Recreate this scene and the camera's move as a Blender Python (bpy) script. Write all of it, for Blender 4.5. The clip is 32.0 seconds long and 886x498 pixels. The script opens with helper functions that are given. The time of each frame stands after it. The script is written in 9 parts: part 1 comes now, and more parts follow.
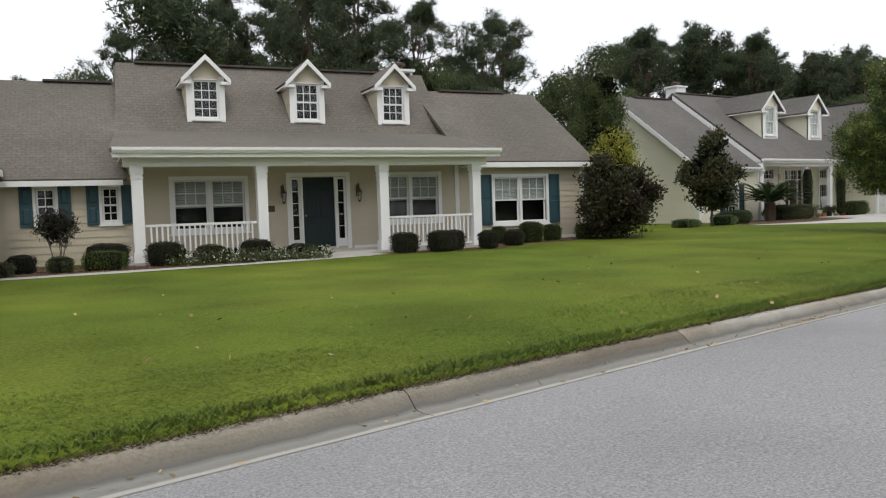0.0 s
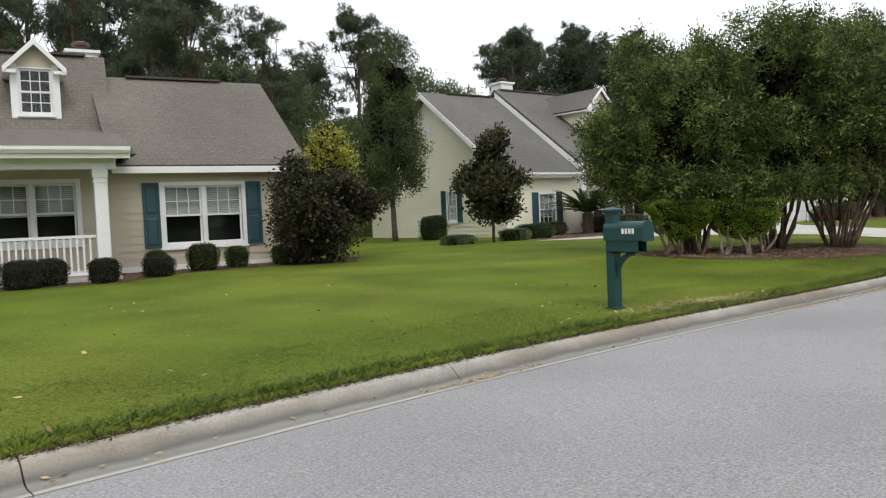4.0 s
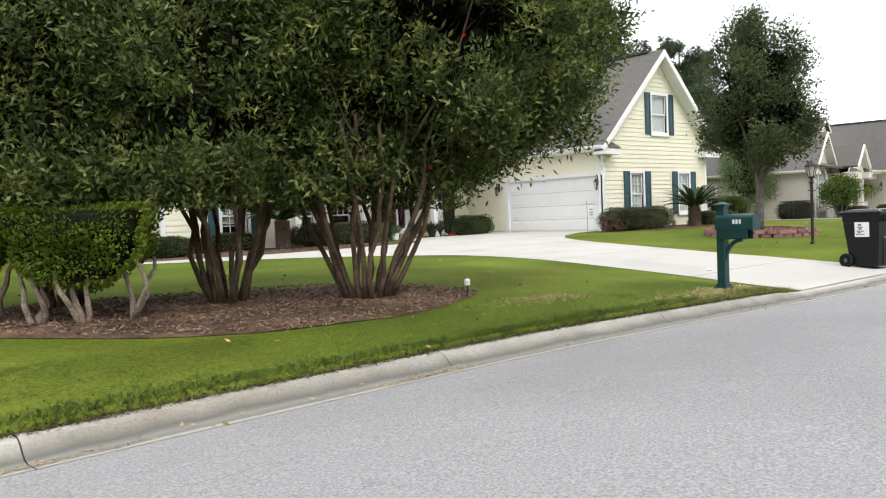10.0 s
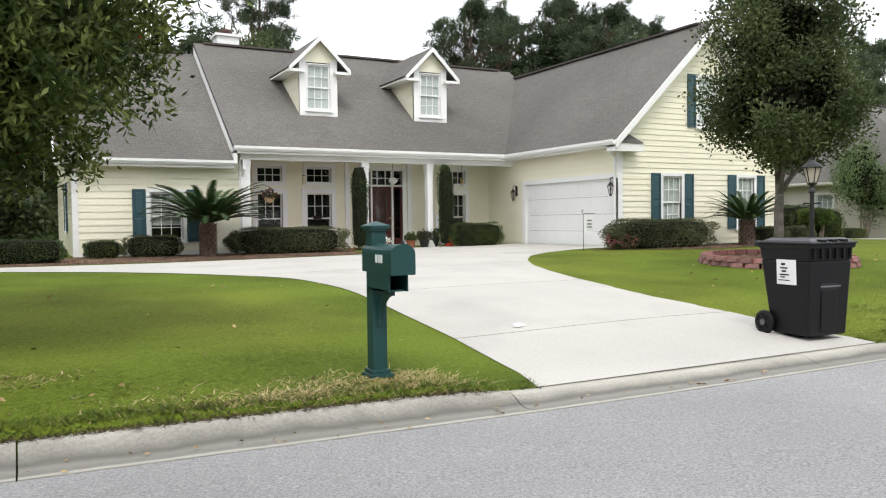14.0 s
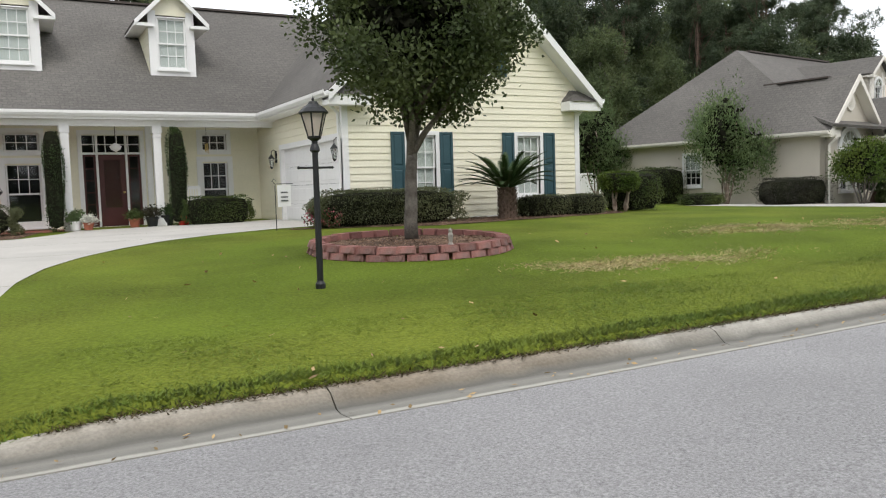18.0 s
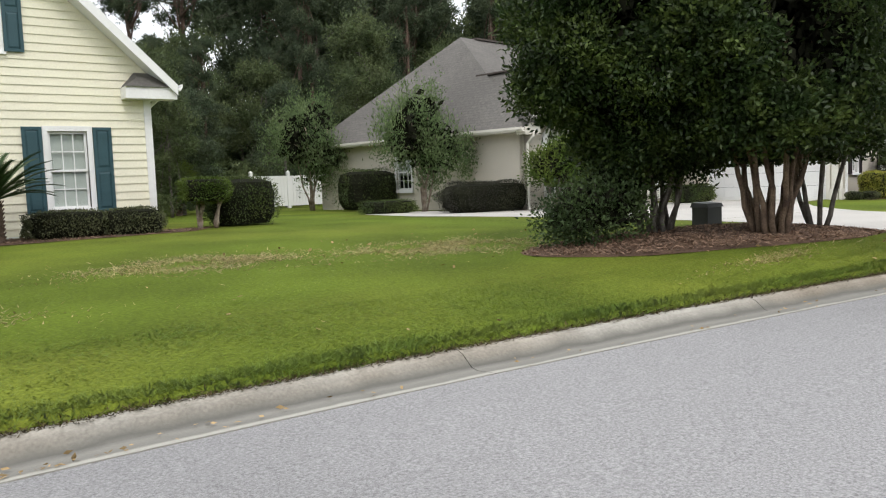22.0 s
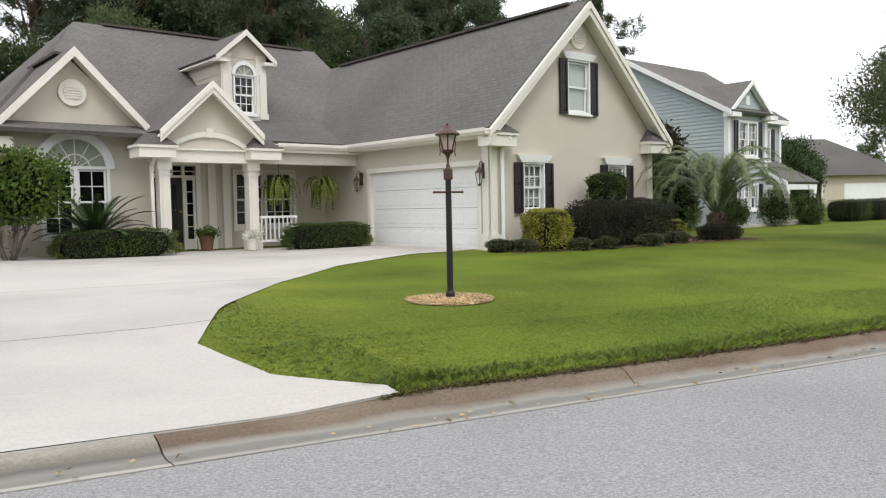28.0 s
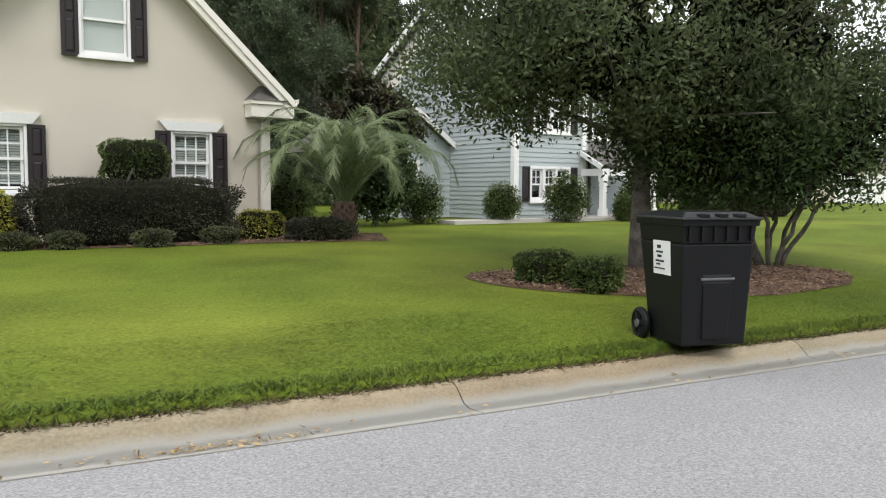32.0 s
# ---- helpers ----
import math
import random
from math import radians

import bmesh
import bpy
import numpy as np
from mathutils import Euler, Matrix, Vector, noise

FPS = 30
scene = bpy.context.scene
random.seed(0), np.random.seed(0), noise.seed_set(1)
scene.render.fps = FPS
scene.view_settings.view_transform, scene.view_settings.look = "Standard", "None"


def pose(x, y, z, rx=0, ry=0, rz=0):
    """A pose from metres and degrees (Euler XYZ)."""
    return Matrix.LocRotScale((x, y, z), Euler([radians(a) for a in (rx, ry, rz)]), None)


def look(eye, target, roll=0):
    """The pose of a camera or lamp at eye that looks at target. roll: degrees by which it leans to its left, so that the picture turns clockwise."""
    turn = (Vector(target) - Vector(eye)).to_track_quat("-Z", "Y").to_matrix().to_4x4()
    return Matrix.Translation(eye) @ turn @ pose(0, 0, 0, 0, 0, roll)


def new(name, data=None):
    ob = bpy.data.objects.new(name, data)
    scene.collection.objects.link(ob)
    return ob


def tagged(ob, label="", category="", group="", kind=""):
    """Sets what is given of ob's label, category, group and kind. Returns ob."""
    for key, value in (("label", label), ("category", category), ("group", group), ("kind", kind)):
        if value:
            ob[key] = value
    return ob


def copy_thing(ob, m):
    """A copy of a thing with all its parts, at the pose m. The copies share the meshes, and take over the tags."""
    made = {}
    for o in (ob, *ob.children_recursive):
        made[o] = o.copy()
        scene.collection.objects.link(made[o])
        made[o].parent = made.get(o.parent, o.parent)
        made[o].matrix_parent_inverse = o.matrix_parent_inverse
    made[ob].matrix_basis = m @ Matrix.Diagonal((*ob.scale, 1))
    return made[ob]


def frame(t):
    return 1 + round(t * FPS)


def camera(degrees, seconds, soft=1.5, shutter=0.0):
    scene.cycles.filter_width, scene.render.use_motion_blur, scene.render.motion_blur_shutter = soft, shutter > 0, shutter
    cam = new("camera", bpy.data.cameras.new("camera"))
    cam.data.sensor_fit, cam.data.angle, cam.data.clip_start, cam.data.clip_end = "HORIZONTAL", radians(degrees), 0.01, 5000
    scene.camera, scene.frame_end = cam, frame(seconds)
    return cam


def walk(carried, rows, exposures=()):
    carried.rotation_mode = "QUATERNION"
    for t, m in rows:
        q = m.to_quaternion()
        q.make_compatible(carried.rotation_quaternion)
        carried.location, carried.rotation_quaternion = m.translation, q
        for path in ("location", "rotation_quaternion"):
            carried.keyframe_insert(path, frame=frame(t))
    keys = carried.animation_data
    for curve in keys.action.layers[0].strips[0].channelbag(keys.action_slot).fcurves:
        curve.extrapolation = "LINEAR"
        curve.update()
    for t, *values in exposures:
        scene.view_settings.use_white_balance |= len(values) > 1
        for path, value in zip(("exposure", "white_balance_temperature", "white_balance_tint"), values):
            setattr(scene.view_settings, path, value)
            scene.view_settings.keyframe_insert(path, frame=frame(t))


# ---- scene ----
cam = camera(58.7, 32.0, soft=1.15)
METRES, EYE, TILT, LEAN, TURN = 75.0, 1.5, 0.0, 0.0, -33.8
PATH = [
    (0, (0.229, -0.372, 0.996), (1.298, 1.315, 0.897), -1.9),
    (0.5, (1.184, -0.312, 0.993), (2.273, 1.362, 0.9), -2.1),
    (1, (2.139, -0.268, 0.99), (3.249, 1.393, 0.9), -2.2),
    (1.5, (3.146, -0.207, 0.995), (4.278, 1.44, 0.908), -2.2),
    (2, (4.193, -0.124, 1.004), (5.346, 1.507, 0.917), -2.2),
    (2.5, (5.287, -0.015, 1.008), (6.457, 1.605, 0.923), -2.2),
    (4.5, (10.246, 0.669, 0.963), (11.474, 2.245, 0.872), -2.5),
    (5, (11.469, 0.907, 0.954), (12.718, 2.466, 0.856), -2.5),
    (5.5, (12.665, 1.104, 0.931), (13.932, 2.649, 0.829), -2.4),
    (6, (13.794, 1.211, 0.924), (15.076, 2.743, 0.816), -2.4),
    (6.5, (14.903, 1.221, 0.924), (16.189, 2.748, 0.809), -2.4),
    (7, (16.035, 1.144, 0.901), (17.305, 2.685, 0.786), -2.5),
    (7.5, (17.114, 1.153, 0.894), (18.388, 2.689, 0.774), -2.8),
    (8, (18.177, 1.219, 0.876), (19.462, 2.748, 0.757), -2.6),
    (8.5, (19.214, 1.269, 0.854), (20.504, 2.792, 0.741), -2.5),
    (9, (20.24, 1.317, 0.831), (21.532, 2.84, 0.727), -2.5),
    (9.5, (21.241, 1.382, 0.812), (22.533, 2.906, 0.721), -2.3),
    (10, (22.26, 1.482, 0.799), (23.558, 3.002, 0.712), -2.3),
    (10.5, (23.282, 1.541, 0.808), (24.562, 3.075, 0.72), -1.8),
    (11, (24.303, 1.575, 0.809), (25.54, 3.144, 0.722), -1.6),
    (11.5, (25.299, 1.599, 0.816), (26.479, 3.212, 0.729), -1.0),
    (12, (26.287, 1.673, 0.817), (27.407, 3.327, 0.733), -1.0),
    (12.5, (27.272, 1.728, 0.827), (28.333, 3.421, 0.744), -0.9),
    (13, (28.274, 1.762, 0.835), (29.282, 3.488, 0.755), -0.9),
    (13.5, (29.227, 1.739, 0.838), (30.195, 3.487, 0.762), -0.8),
    (15.5, (33.191, 1.493, 0.736), (34.063, 3.291, 0.66), -0.4),
    (16, (34.306, 1.624, 0.738), (35.165, 3.428, 0.648), -0.3),
    (16.5, (35.472, 1.885, 0.739), (36.327, 3.689, 0.63), -0.1),
    (17, (36.555, 2.112, 0.751), (37.438, 3.901, 0.621), -0.1),
    (17.5, (37.612, 2.155, 0.767), (38.521, 3.931, 0.622), -1.1),
    (18, (38.626, 2.078, 0.776), (39.572, 3.833, 0.621), -1.7),
    (18.5, (39.643, 2.011, 0.79), (40.624, 3.746, 0.628), -1.7),
    (19, (40.677, 1.958, 0.786), (41.689, 3.676, 0.629), -1.6),
    (19.5, (41.755, 1.987, 0.771), (42.802, 3.684, 0.611), -1.5),
    (20, (42.853, 2.06, 0.769), (43.931, 3.736, 0.6), -1.6),
    (20.5, (43.92, 2.127, 0.772), (45.028, 3.784, 0.602), -1.5),
    (21, (45.008, 2.19, 0.774), (46.14, 3.83, 0.611), -1.5),
    (21.5, (46.039, 2.229, 0.783), (47.196, 3.852, 0.62), -1.6),
    (22, (46.998, 2.239, 0.792), (48.2, 3.829, 0.622), -2.1),
    (22.5, (47.937, 2.192, 0.803), (49.178, 3.751, 0.626), -2.6),
    (23, (48.94, 2.065, 0.818), (50.209, 3.6, 0.63), -3.0),
    (23.5, (50.118, 1.99, 0.83), (51.387, 3.524, 0.636), -3.2),
    (24, (51.509, 1.901, 0.822), (52.767, 3.444, 0.63), -3.6),
    (24.5, (52.906, 1.868, 0.817), (54.159, 3.414, 0.616), -3.4),
    (25, (54.395, 1.834, 0.812), (55.63, 3.394, 0.607), -2.5),
    (25.5, (55.855, 1.656, 0.807), (57.063, 3.238, 0.611), -2.2),
    (26, (57.348, 1.511, 0.798), (58.555, 3.096, 0.621), -1.6),
    (26.5, (58.789, 1.347, 0.775), (59.978, 2.947, 0.62), -1.2),
    (28.5, (64.677, 0.85, 0.737), (65.68, 2.577, 0.628), -1.0),
    (29, (66.18, 0.79, 0.741), (67.13, 2.546, 0.621), -0.8),
    (29.5, (67.602, 0.764, 0.714), (68.531, 2.531, 0.596), -1.2),
    (30, (69.124, 0.742, 0.691), (70.039, 2.516, 0.57), -0.4),
    (30.5, (70.667, 0.696, 0.679), (71.593, 2.464, 0.554), -0.1),
    (31, (72.194, 0.643, 0.666), (73.126, 2.408, 0.532), -0.0),
    (31.5, (73.741, 0.595, 0.647), (74.661, 2.365, 0.505), -0.0),
    (32, (75.34, 0.517, 0.639), (76.233, 2.3, 0.49), 0.3),
]
walk(cam, [(t, look(eye, target, roll)) for t, eye, target, roll in PATH],
     exposures=[(0, -0.5), (2.5, -0.45), (4.5, -0.2), (6, 0.02), (9, 0.22), (13, 0.22), (16, -0.08), (19, -0.15), (21, -0.1), (23, 0.08), (26, 0.27), (28.5, -0.2), (29, -0.26), (30, -0.2), (31, -0.02), (32, 0.12)])

# ---- world and light ----
world = bpy.data.worlds.new("sky")
scene.world = world
world.use_nodes = True
wn = world.node_tree
wn.nodes.clear()
sky = wn.nodes.new("ShaderNodeTexSky")
sky.sky_type, sky.sun_disc = "NISHITA", False
sky.sun_elevation, sky.sun_rotation = radians(52), radians(200)
sky.air_density, sky.dust_density = 1.0, 4.0
cloud = wn.nodes.new("ShaderNodeMixRGB")
cloud.inputs[0].default_value = 0.82
cloud.inputs[2].default_value = (17.5, 17.9, 18.6, 1)
wbg = wn.nodes.new("ShaderNodeBackground")
wbg.inputs[1].default_value = 0.1
wout = wn.nodes.new("ShaderNodeOutputWorld")
wn.links.new(sky.outputs[0], cloud.inputs[1])
wn.links.new(cloud.outputs[0], wbg.inputs[0])
wn.links.new(wbg.outputs[0], wout.inputs[0])
sun_data = bpy.data.lights.new("sun", "SUN")
sun_data.energy, sun_data.angle, sun_data.color = 1.2, radians(18), (1.0, 0.96, 0.9)
sun = new("sun", sun_data)
sun.matrix_world = look((0, 0, 60), (0 + 20.5, 56.4, 60 - 77))
scene.view_settings.exposure = 0.0


# ---- materials ----
def M(name, col, rough=0.8, var=0.12, scale=3.0, fine=60.0, bump=0.15, metal=0.0, spec=0.4, island=0.0, obj=0.0, col2=None, mixscale=0.6, mixlo=0.45, mixhi=0.65):
    """A principled material with variation at two scales, relief, and shifts per piece."""
    m = bpy.data.materials.new(name)
    m.use_nodes = True
    t = m.node_tree
    b = t.nodes["Principled BSDF"]
    co = t.nodes.new("ShaderNodeTexCoord")
    n1, n2 = t.nodes.new("ShaderNodeTexNoise"), t.nodes.new("ShaderNodeTexNoise")
    n1.inputs["Scale"].default_value, n1.inputs["Detail"].default_value = scale, 5
    n2.inputs["Scale"].default_value, n2.inputs["Detail"].default_value = fine, 3
    for n in (n1, n2):
        t.links.new(co.outputs["Object"], n.inputs["Vector"])
    add = t.nodes.new("ShaderNodeMath")
    add.operation = "ADD"
    t.links.new(n1.outputs["Fac"], add.inputs[0])
    t.links.new(n2.outputs["Fac"], add.inputs[1])
    last = add.outputs[0]
    lo, hi = 0.7, 1.3
    for amount, kind in ((island, "geo"), (obj, "obj")):
        if amount:
            g = t.nodes.new("ShaderNodeNewGeometry" if kind == "geo" else "ShaderNodeObjectInfo")
            s = t.nodes.new("ShaderNodeMath")
            s.operation = "MULTIPLY_ADD"
            t.links.new(g.outputs["Random Per Island" if kind == "geo" else "Random"], s.inputs[0])
            s.inputs[1].default_value, s.inputs[2].default_value = amount, -amount / 2
            a = t.nodes.new("ShaderNodeMath")
            t.links.new(last, a.inputs[0])
            t.links.new(s.outputs[0], a.inputs[1])
            last = a.outputs[0]
    ramp = t.nodes.new("ShaderNodeMapRange")
    ramp.inputs[1].default_value, ramp.inputs[2].default_value = lo, hi
    ramp.inputs[3].default_value, ramp.inputs[4].default_value = 1 - var, 1 + var
    t.links.new(last, ramp.inputs[0])
    src = None
    if col2:
        n3 = t.nodes.new("ShaderNodeTexNoise")
        n3.inputs["Scale"].default_value, n3.inputs["Detail"].default_value = mixscale, 4
        t.links.new(co.outputs["Object"], n3.inputs["Vector"])
        mr = t.nodes.new("ShaderNodeMapRange")
        mr.inputs[1].default_value, mr.inputs[2].default_value = mixlo, mixhi
        t.links.new(n3.outputs["Fac"], mr.inputs[0])
        mx = t.nodes.new("ShaderNodeMixRGB")
        mx.inputs[1].default_value, mx.inputs[2].default_value = (*col, 1), (*col2, 1)
        t.links.new(mr.outputs[0], mx.inputs[0])
        src = mx.outputs[0]
    mul = t.nodes.new("ShaderNodeVectorMath")
    mul.operation = "SCALE"
    if src:
        t.links.new(src, mul.inputs[0])
    else:
        mul.inputs[0].default_value = col
    t.links.new(ramp.outputs[0], mul.inputs["Scale"])
    t.links.new(mul.outputs[0], b.inputs["Base Color"])
    b.inputs["Roughness"].default_value, b.inputs["Metallic"].default_value = rough, metal
    b.inputs["Specular IOR Level"].default_value = spec
    if bump:
        bp = t.nodes.new("ShaderNodeBump")
        bp.inputs["Strength"].default_value, bp.inputs["Distance"].default_value = bump, 0.02
        t.links.new(n2.outputs["Fac"], bp.inputs["Height"])
        t.links.new(bp.outputs[0], b.inputs["Normal"])
    return m


def leafy(name, col, col2, trans=0.25, rough=0.55, scale=1.2, var=0.35, island=0.5, mixscale=0.9, lo=0.4, hi=0.7, turf=False):
    """Leaves: colour shifts by leaf and by clump, and lets some light through."""
    m = M(name, col, rough, var, scale, 9.0, 0.0, spec=0.25, island=island, col2=col2, mixscale=mixscale, mixlo=lo, mixhi=hi)
    t = m.node_tree
    b = t.nodes["Principled BSDF"]
    tr = t.nodes.new("ShaderNodeBsdfTranslucent")
    mix = t.nodes.new("ShaderNodeMixShader")
    mix.inputs[0].default_value = trans
    t.links.new(b.inputs["Base Color"].links[0].from_socket, tr.inputs[0])
    t.links.new(b.outputs[0], mix.inputs[1])
    t.links.new(tr.outputs[0], mix.inputs[2])
    if turf:
        up = t.nodes.new("ShaderNodeCombineXYZ")
        up.inputs[2].default_value = 1.0
        t.links.new(up.outputs[0], b.inputs["Normal"])
    t.links.new(mix.outputs[0], t.nodes["Material Output"].inputs[0])
    return m


def shingle_mat(name, col):
    """Asphalt shingles: courses of tabs with dark joints, mottled."""
    m = M(name, col, 0.95, 0.22, 0.5, 14.0, 0.3, spec=0.2, col2=tuple(c * 0.8 for c in col), mixscale=0.25)
    t = m.node_tree
    b = t.nodes["Principled BSDF"]
    uv = t.nodes.new("ShaderNodeTexCoord")
    br = t.nodes.new("ShaderNodeTexBrick")
    br.inputs["Color1"].default_value, br.inputs["Color2"].default_value = (0.93, 0.93, 0.93, 1), (1.06, 1.05, 1.04, 1)
    br.inputs["Mortar"].default_value = (0.80, 0.80, 0.80, 1)
    br.inputs["Scale"].default_value, br.inputs["Mortar Size"].default_value = 1.0, 0.010
    br.inputs["Brick Width"].default_value, br.inputs["Row Height"].default_value = 0.22, 0.13
    t.links.new(uv.outputs["UV"], br.inputs["Vector"])
    mul = t.nodes.new("ShaderNodeMixRGB")
    mul.blend_type, mul.inputs[0].default_value = "MULTIPLY", 1.0
    t.links.new(b.inputs["Base Color"].links[0].from_socket, mul.inputs[1])
    t.links.new(br.outputs["Color"], mul.inputs[2])
    t.links.new(mul.outputs[0], b.inputs["Base Color"])
    return m


def glass_mat(name, shine=0.03):
    """Clear pane: see-through, with a sky reflection that grows at grazing angles."""
    m = bpy.data.materials.new(name)
    m.use_nodes = True
    t = m.node_tree
    t.nodes.remove(t.nodes["Principled BSDF"])
    gl, tr, mix, lw, pw, ma = (t.nodes.new("ShaderNode" + k) for k in ("BsdfGlossy", "BsdfTransparent", "MixShader", "LayerWeight", "Math", "Math"))
    gl.inputs["Roughness"].default_value = 0.03
    tr.inputs[0].default_value = (0.86, 0.89, 0.88, 1)
    lw.inputs[0].default_value = 0.5
    pw.operation, ma.operation = "POWER", "MULTIPLY_ADD"
    pw.inputs[1].default_value = 4.0
    ma.inputs[1].default_value, ma.inputs[2].default_value = 0.6, shine
    t.links.new(lw.outputs["Facing"], pw.inputs[0])
    t.links.new(pw.outputs[0], ma.inputs[0])
    t.links.new(ma.outputs[0], mix.inputs[0])
    t.links.new(tr.outputs[0], mix.inputs[1])
    t.links.new(gl.outputs[0], mix.inputs[2])
    t.links.new(mix.outputs[0], t.nodes["Material Output"].inputs[0])
    return m


ASPHALT = M("asphalt", (0.318, 0.313, 0.314), 0.92, 0.42, 55.0, 140.0, 0.6, spec=0.3, col2=(0.275, 0.271, 0.272), mixscale=0.3)


def kerb_mat(name, tint, stain, pan=(0.34, 0.40, 0.20, 0.23, 0.13), top=(0.26, 0.37, 0.41), foot=0.36):
    """Old kerb concrete: pale edge, dull gutter and a water line in it, by default a foot and face darkened as painted
    shade, coloured stains along the raised part only.
    """
    m = M(name, tint, 0.9, 0.22, 1.3, 45.0, 0.35, col2=stain, mixscale=0.35, mixlo=0.45, mixhi=0.68, obj=0.3)
    t = m.node_tree
    b = t.nodes["Principled BSDF"]
    uv, sep, ns, add, ramp, part_, mix, mul = (t.nodes.new("ShaderNode" + k) for k in ("TexCoord", "SeparateXYZ", "TexNoise", "Math", "ValToRGB", "ValToRGB", "MixRGB", "MixRGB"))
    t.links.new(uv.outputs["UV"], sep.inputs[0])
    t.links.new(uv.outputs["UV"], ns.inputs["Vector"])
    ns.inputs["Scale"].default_value, ns.inputs["Detail"].default_value = 2.6, 6
    add.operation = "MULTIPLY_ADD"
    t.links.new(ns.outputs["Fac"], add.inputs[0])
    add.inputs[1].default_value = 0.10
    t.links.new(sep.outputs[1], add.inputs[2])
    t.links.new(add.outputs[0], ramp.inputs[0])
    t.links.new(add.outputs[0], part_.inputs[0])
    part_.color_ramp.elements[0].position, part_.color_ramp.elements[1].position = foot - 0.04, foot + 0.02
    el = ramp.color_ramp.elements
    # Default tones at the foot and face put their shade into the colour.
    stops = list(zip((0.02, 0.11, 0.15, 0.27, 0.33, 0.39, 0.46, 0.55), (*pan, *top)))
    el[0].position, el[1].position = stops[0][0], stops[-1][0]
    for p, v in stops[1:-1]:
        el.new(p)
    for e, (p, v) in zip(sorted(el, key=lambda q: q.position), stops):
        e.color = (v, v * 0.97, v * 0.90, 1)
    t.links.new(part_.outputs[0], mix.inputs[0])
    mix.inputs[1].default_value = (1.0, 0.995, 0.95, 1)
    t.links.new(b.inputs["Base Color"].links[0].from_socket, mix.inputs[2])
    mul.blend_type, mul.inputs[0].default_value = "MULTIPLY", 1.0
    t.links.new(mix.outputs[0], mul.inputs[1])
    t.links.new(ramp.outputs[0], mul.inputs[2])
    t.links.new(mul.outputs[0], b.inputs["Base Color"])
    return m


CONCRETE = kerb_mat("kerb_concrete", (1.05, 1.03, 0.97), (0.72, 0.62, 0.50))
DARKKERB = kerb_mat("dark_stained_kerb", (0.72, 0.66, 0.56), (0.50, 0.43, 0.34))
BROWNKERB = kerb_mat("brown_stained_kerb", (0.50, 0.395, 0.305), (0.40, 0.275, 0.195), (0.28, 0.33, 0.20, 0.19, 0.29), (0.33, 0.33, 0.35), 0.35)
RUSTKERB = kerb_mat("rust_stained_kerb", (0.92, 0.80, 0.58), (0.66, 0.50, 0.33), (0.28, 0.33, 0.21, 0.20, 0.29), (0.28, 0.34, 0.40), 0.36)
DRIVE = M("drive_concrete", (0.47, 0.45, 0.415), 0.88, 0.1, 0.6, 40.0, 0.15, col2=(0.36, 0.345, 0.32), mixscale=0.5, mixlo=0.52, mixhi=0.8, obj=0.15)
SOIL = M("lawn_turf", (0.094, 0.131, 0.014), 0.95, 0.4, 0.5, 30.0, 0.7, spec=0.1, col2=(0.128, 0.154, 0.020), mixscale=0.22)
BLADE = leafy("grass_blade", (0.105, 0.166, 0.016), (0.160, 0.206, 0.025), 0.10, 0.75, 0.35, 0.22, 0.15, mixscale=0.5, turf=True)
DRYBLADE = leafy("dry_blade", (0.36, 0.30, 0.14), (0.48, 0.40, 0.22), 0.25, 0.8, 0.6)
MULCH = M("bark_mulch", (0.11, 0.072, 0.052), 0.95, 0.5, 2.0, 30.0, 0.8, spec=0.1, col2=(0.14, 0.09, 0.06), mixscale=1.4)
CHIP = M("mulch_chip", (0.21, 0.14, 0.10), 0.95, 0.5, 2.0, 30.0, 0.0, spec=0.1, island=0.9)
STRAWCHIP = M("straw_chip", (0.56, 0.42, 0.24), 0.95, 0.4, 2.0, 30.0, 0.0, spec=0.1, island=0.9)
WHITE = M("white_trim_paint", (0.80, 0.80, 0.79), 0.5, 0.04, 1.0, 25.0, 0.05)
CREAMTRIM = M("cream_trim", (0.75, 0.72, 0.655), 0.6, 0.05, 1.0, 25.0, 0.05)
TAN = M("tan_siding", (0.54, 0.485, 0.38), 0.75, 0.07, 0.6, 30.0, 0.08, obj=0.12)
YELLOW = M("yellow_siding", (0.80, 0.765, 0.61), 0.7, 0.06, 0.6, 30.0, 0.08, obj=0.10)
BLUEGREY = M("bluegrey_siding", (0.40, 0.445, 0.455), 0.75, 0.07, 0.6, 30.0, 0.08, obj=0.12)
STUCCO = M("beige_stucco", (0.61, 0.565, 0.485), 0.95, 0.07, 0.5, 120.0, 0.4, col2=(0.57, 0.525, 0.45), mixscale=0.4)
SHINGLE1 = shingle_mat("brown_grey_shingle", (0.165, 0.150, 0.130))
SHINGLE2 = shingle_mat("grey_shingle", (0.150, 0.142, 0.132))
SHUT_TEAL = M("teal_shutter_paint", (0.030, 0.075, 0.090), 0.5, 0.1, 2.0, 30.0, 0.05)
SHUT_DARK = M("dark_shutter_paint", (0.022, 0.016, 0.018), 0.5, 0.1, 2.0, 30.0, 0.05)
DOORGREEN = M("green_door_paint", (0.007, 0.018, 0.021), 0.55, 0.08, 2.0, 30.0, 0.03)
DOORRED = M("dark_red_door", (0.075, 0.02, 0.018), 0.4, 0.15, 2.0, 30.0, 0.05)
DOORBLACK = M("black_brown_door", (0.02, 0.014, 0.011), 0.4, 0.15, 2.0, 30.0, 0.05)
MAILGREEN = M("mailbox_green_paint", (0.010, 0.052, 0.050), 0.45, 0.12, 3.0, 60.0, 0.06)
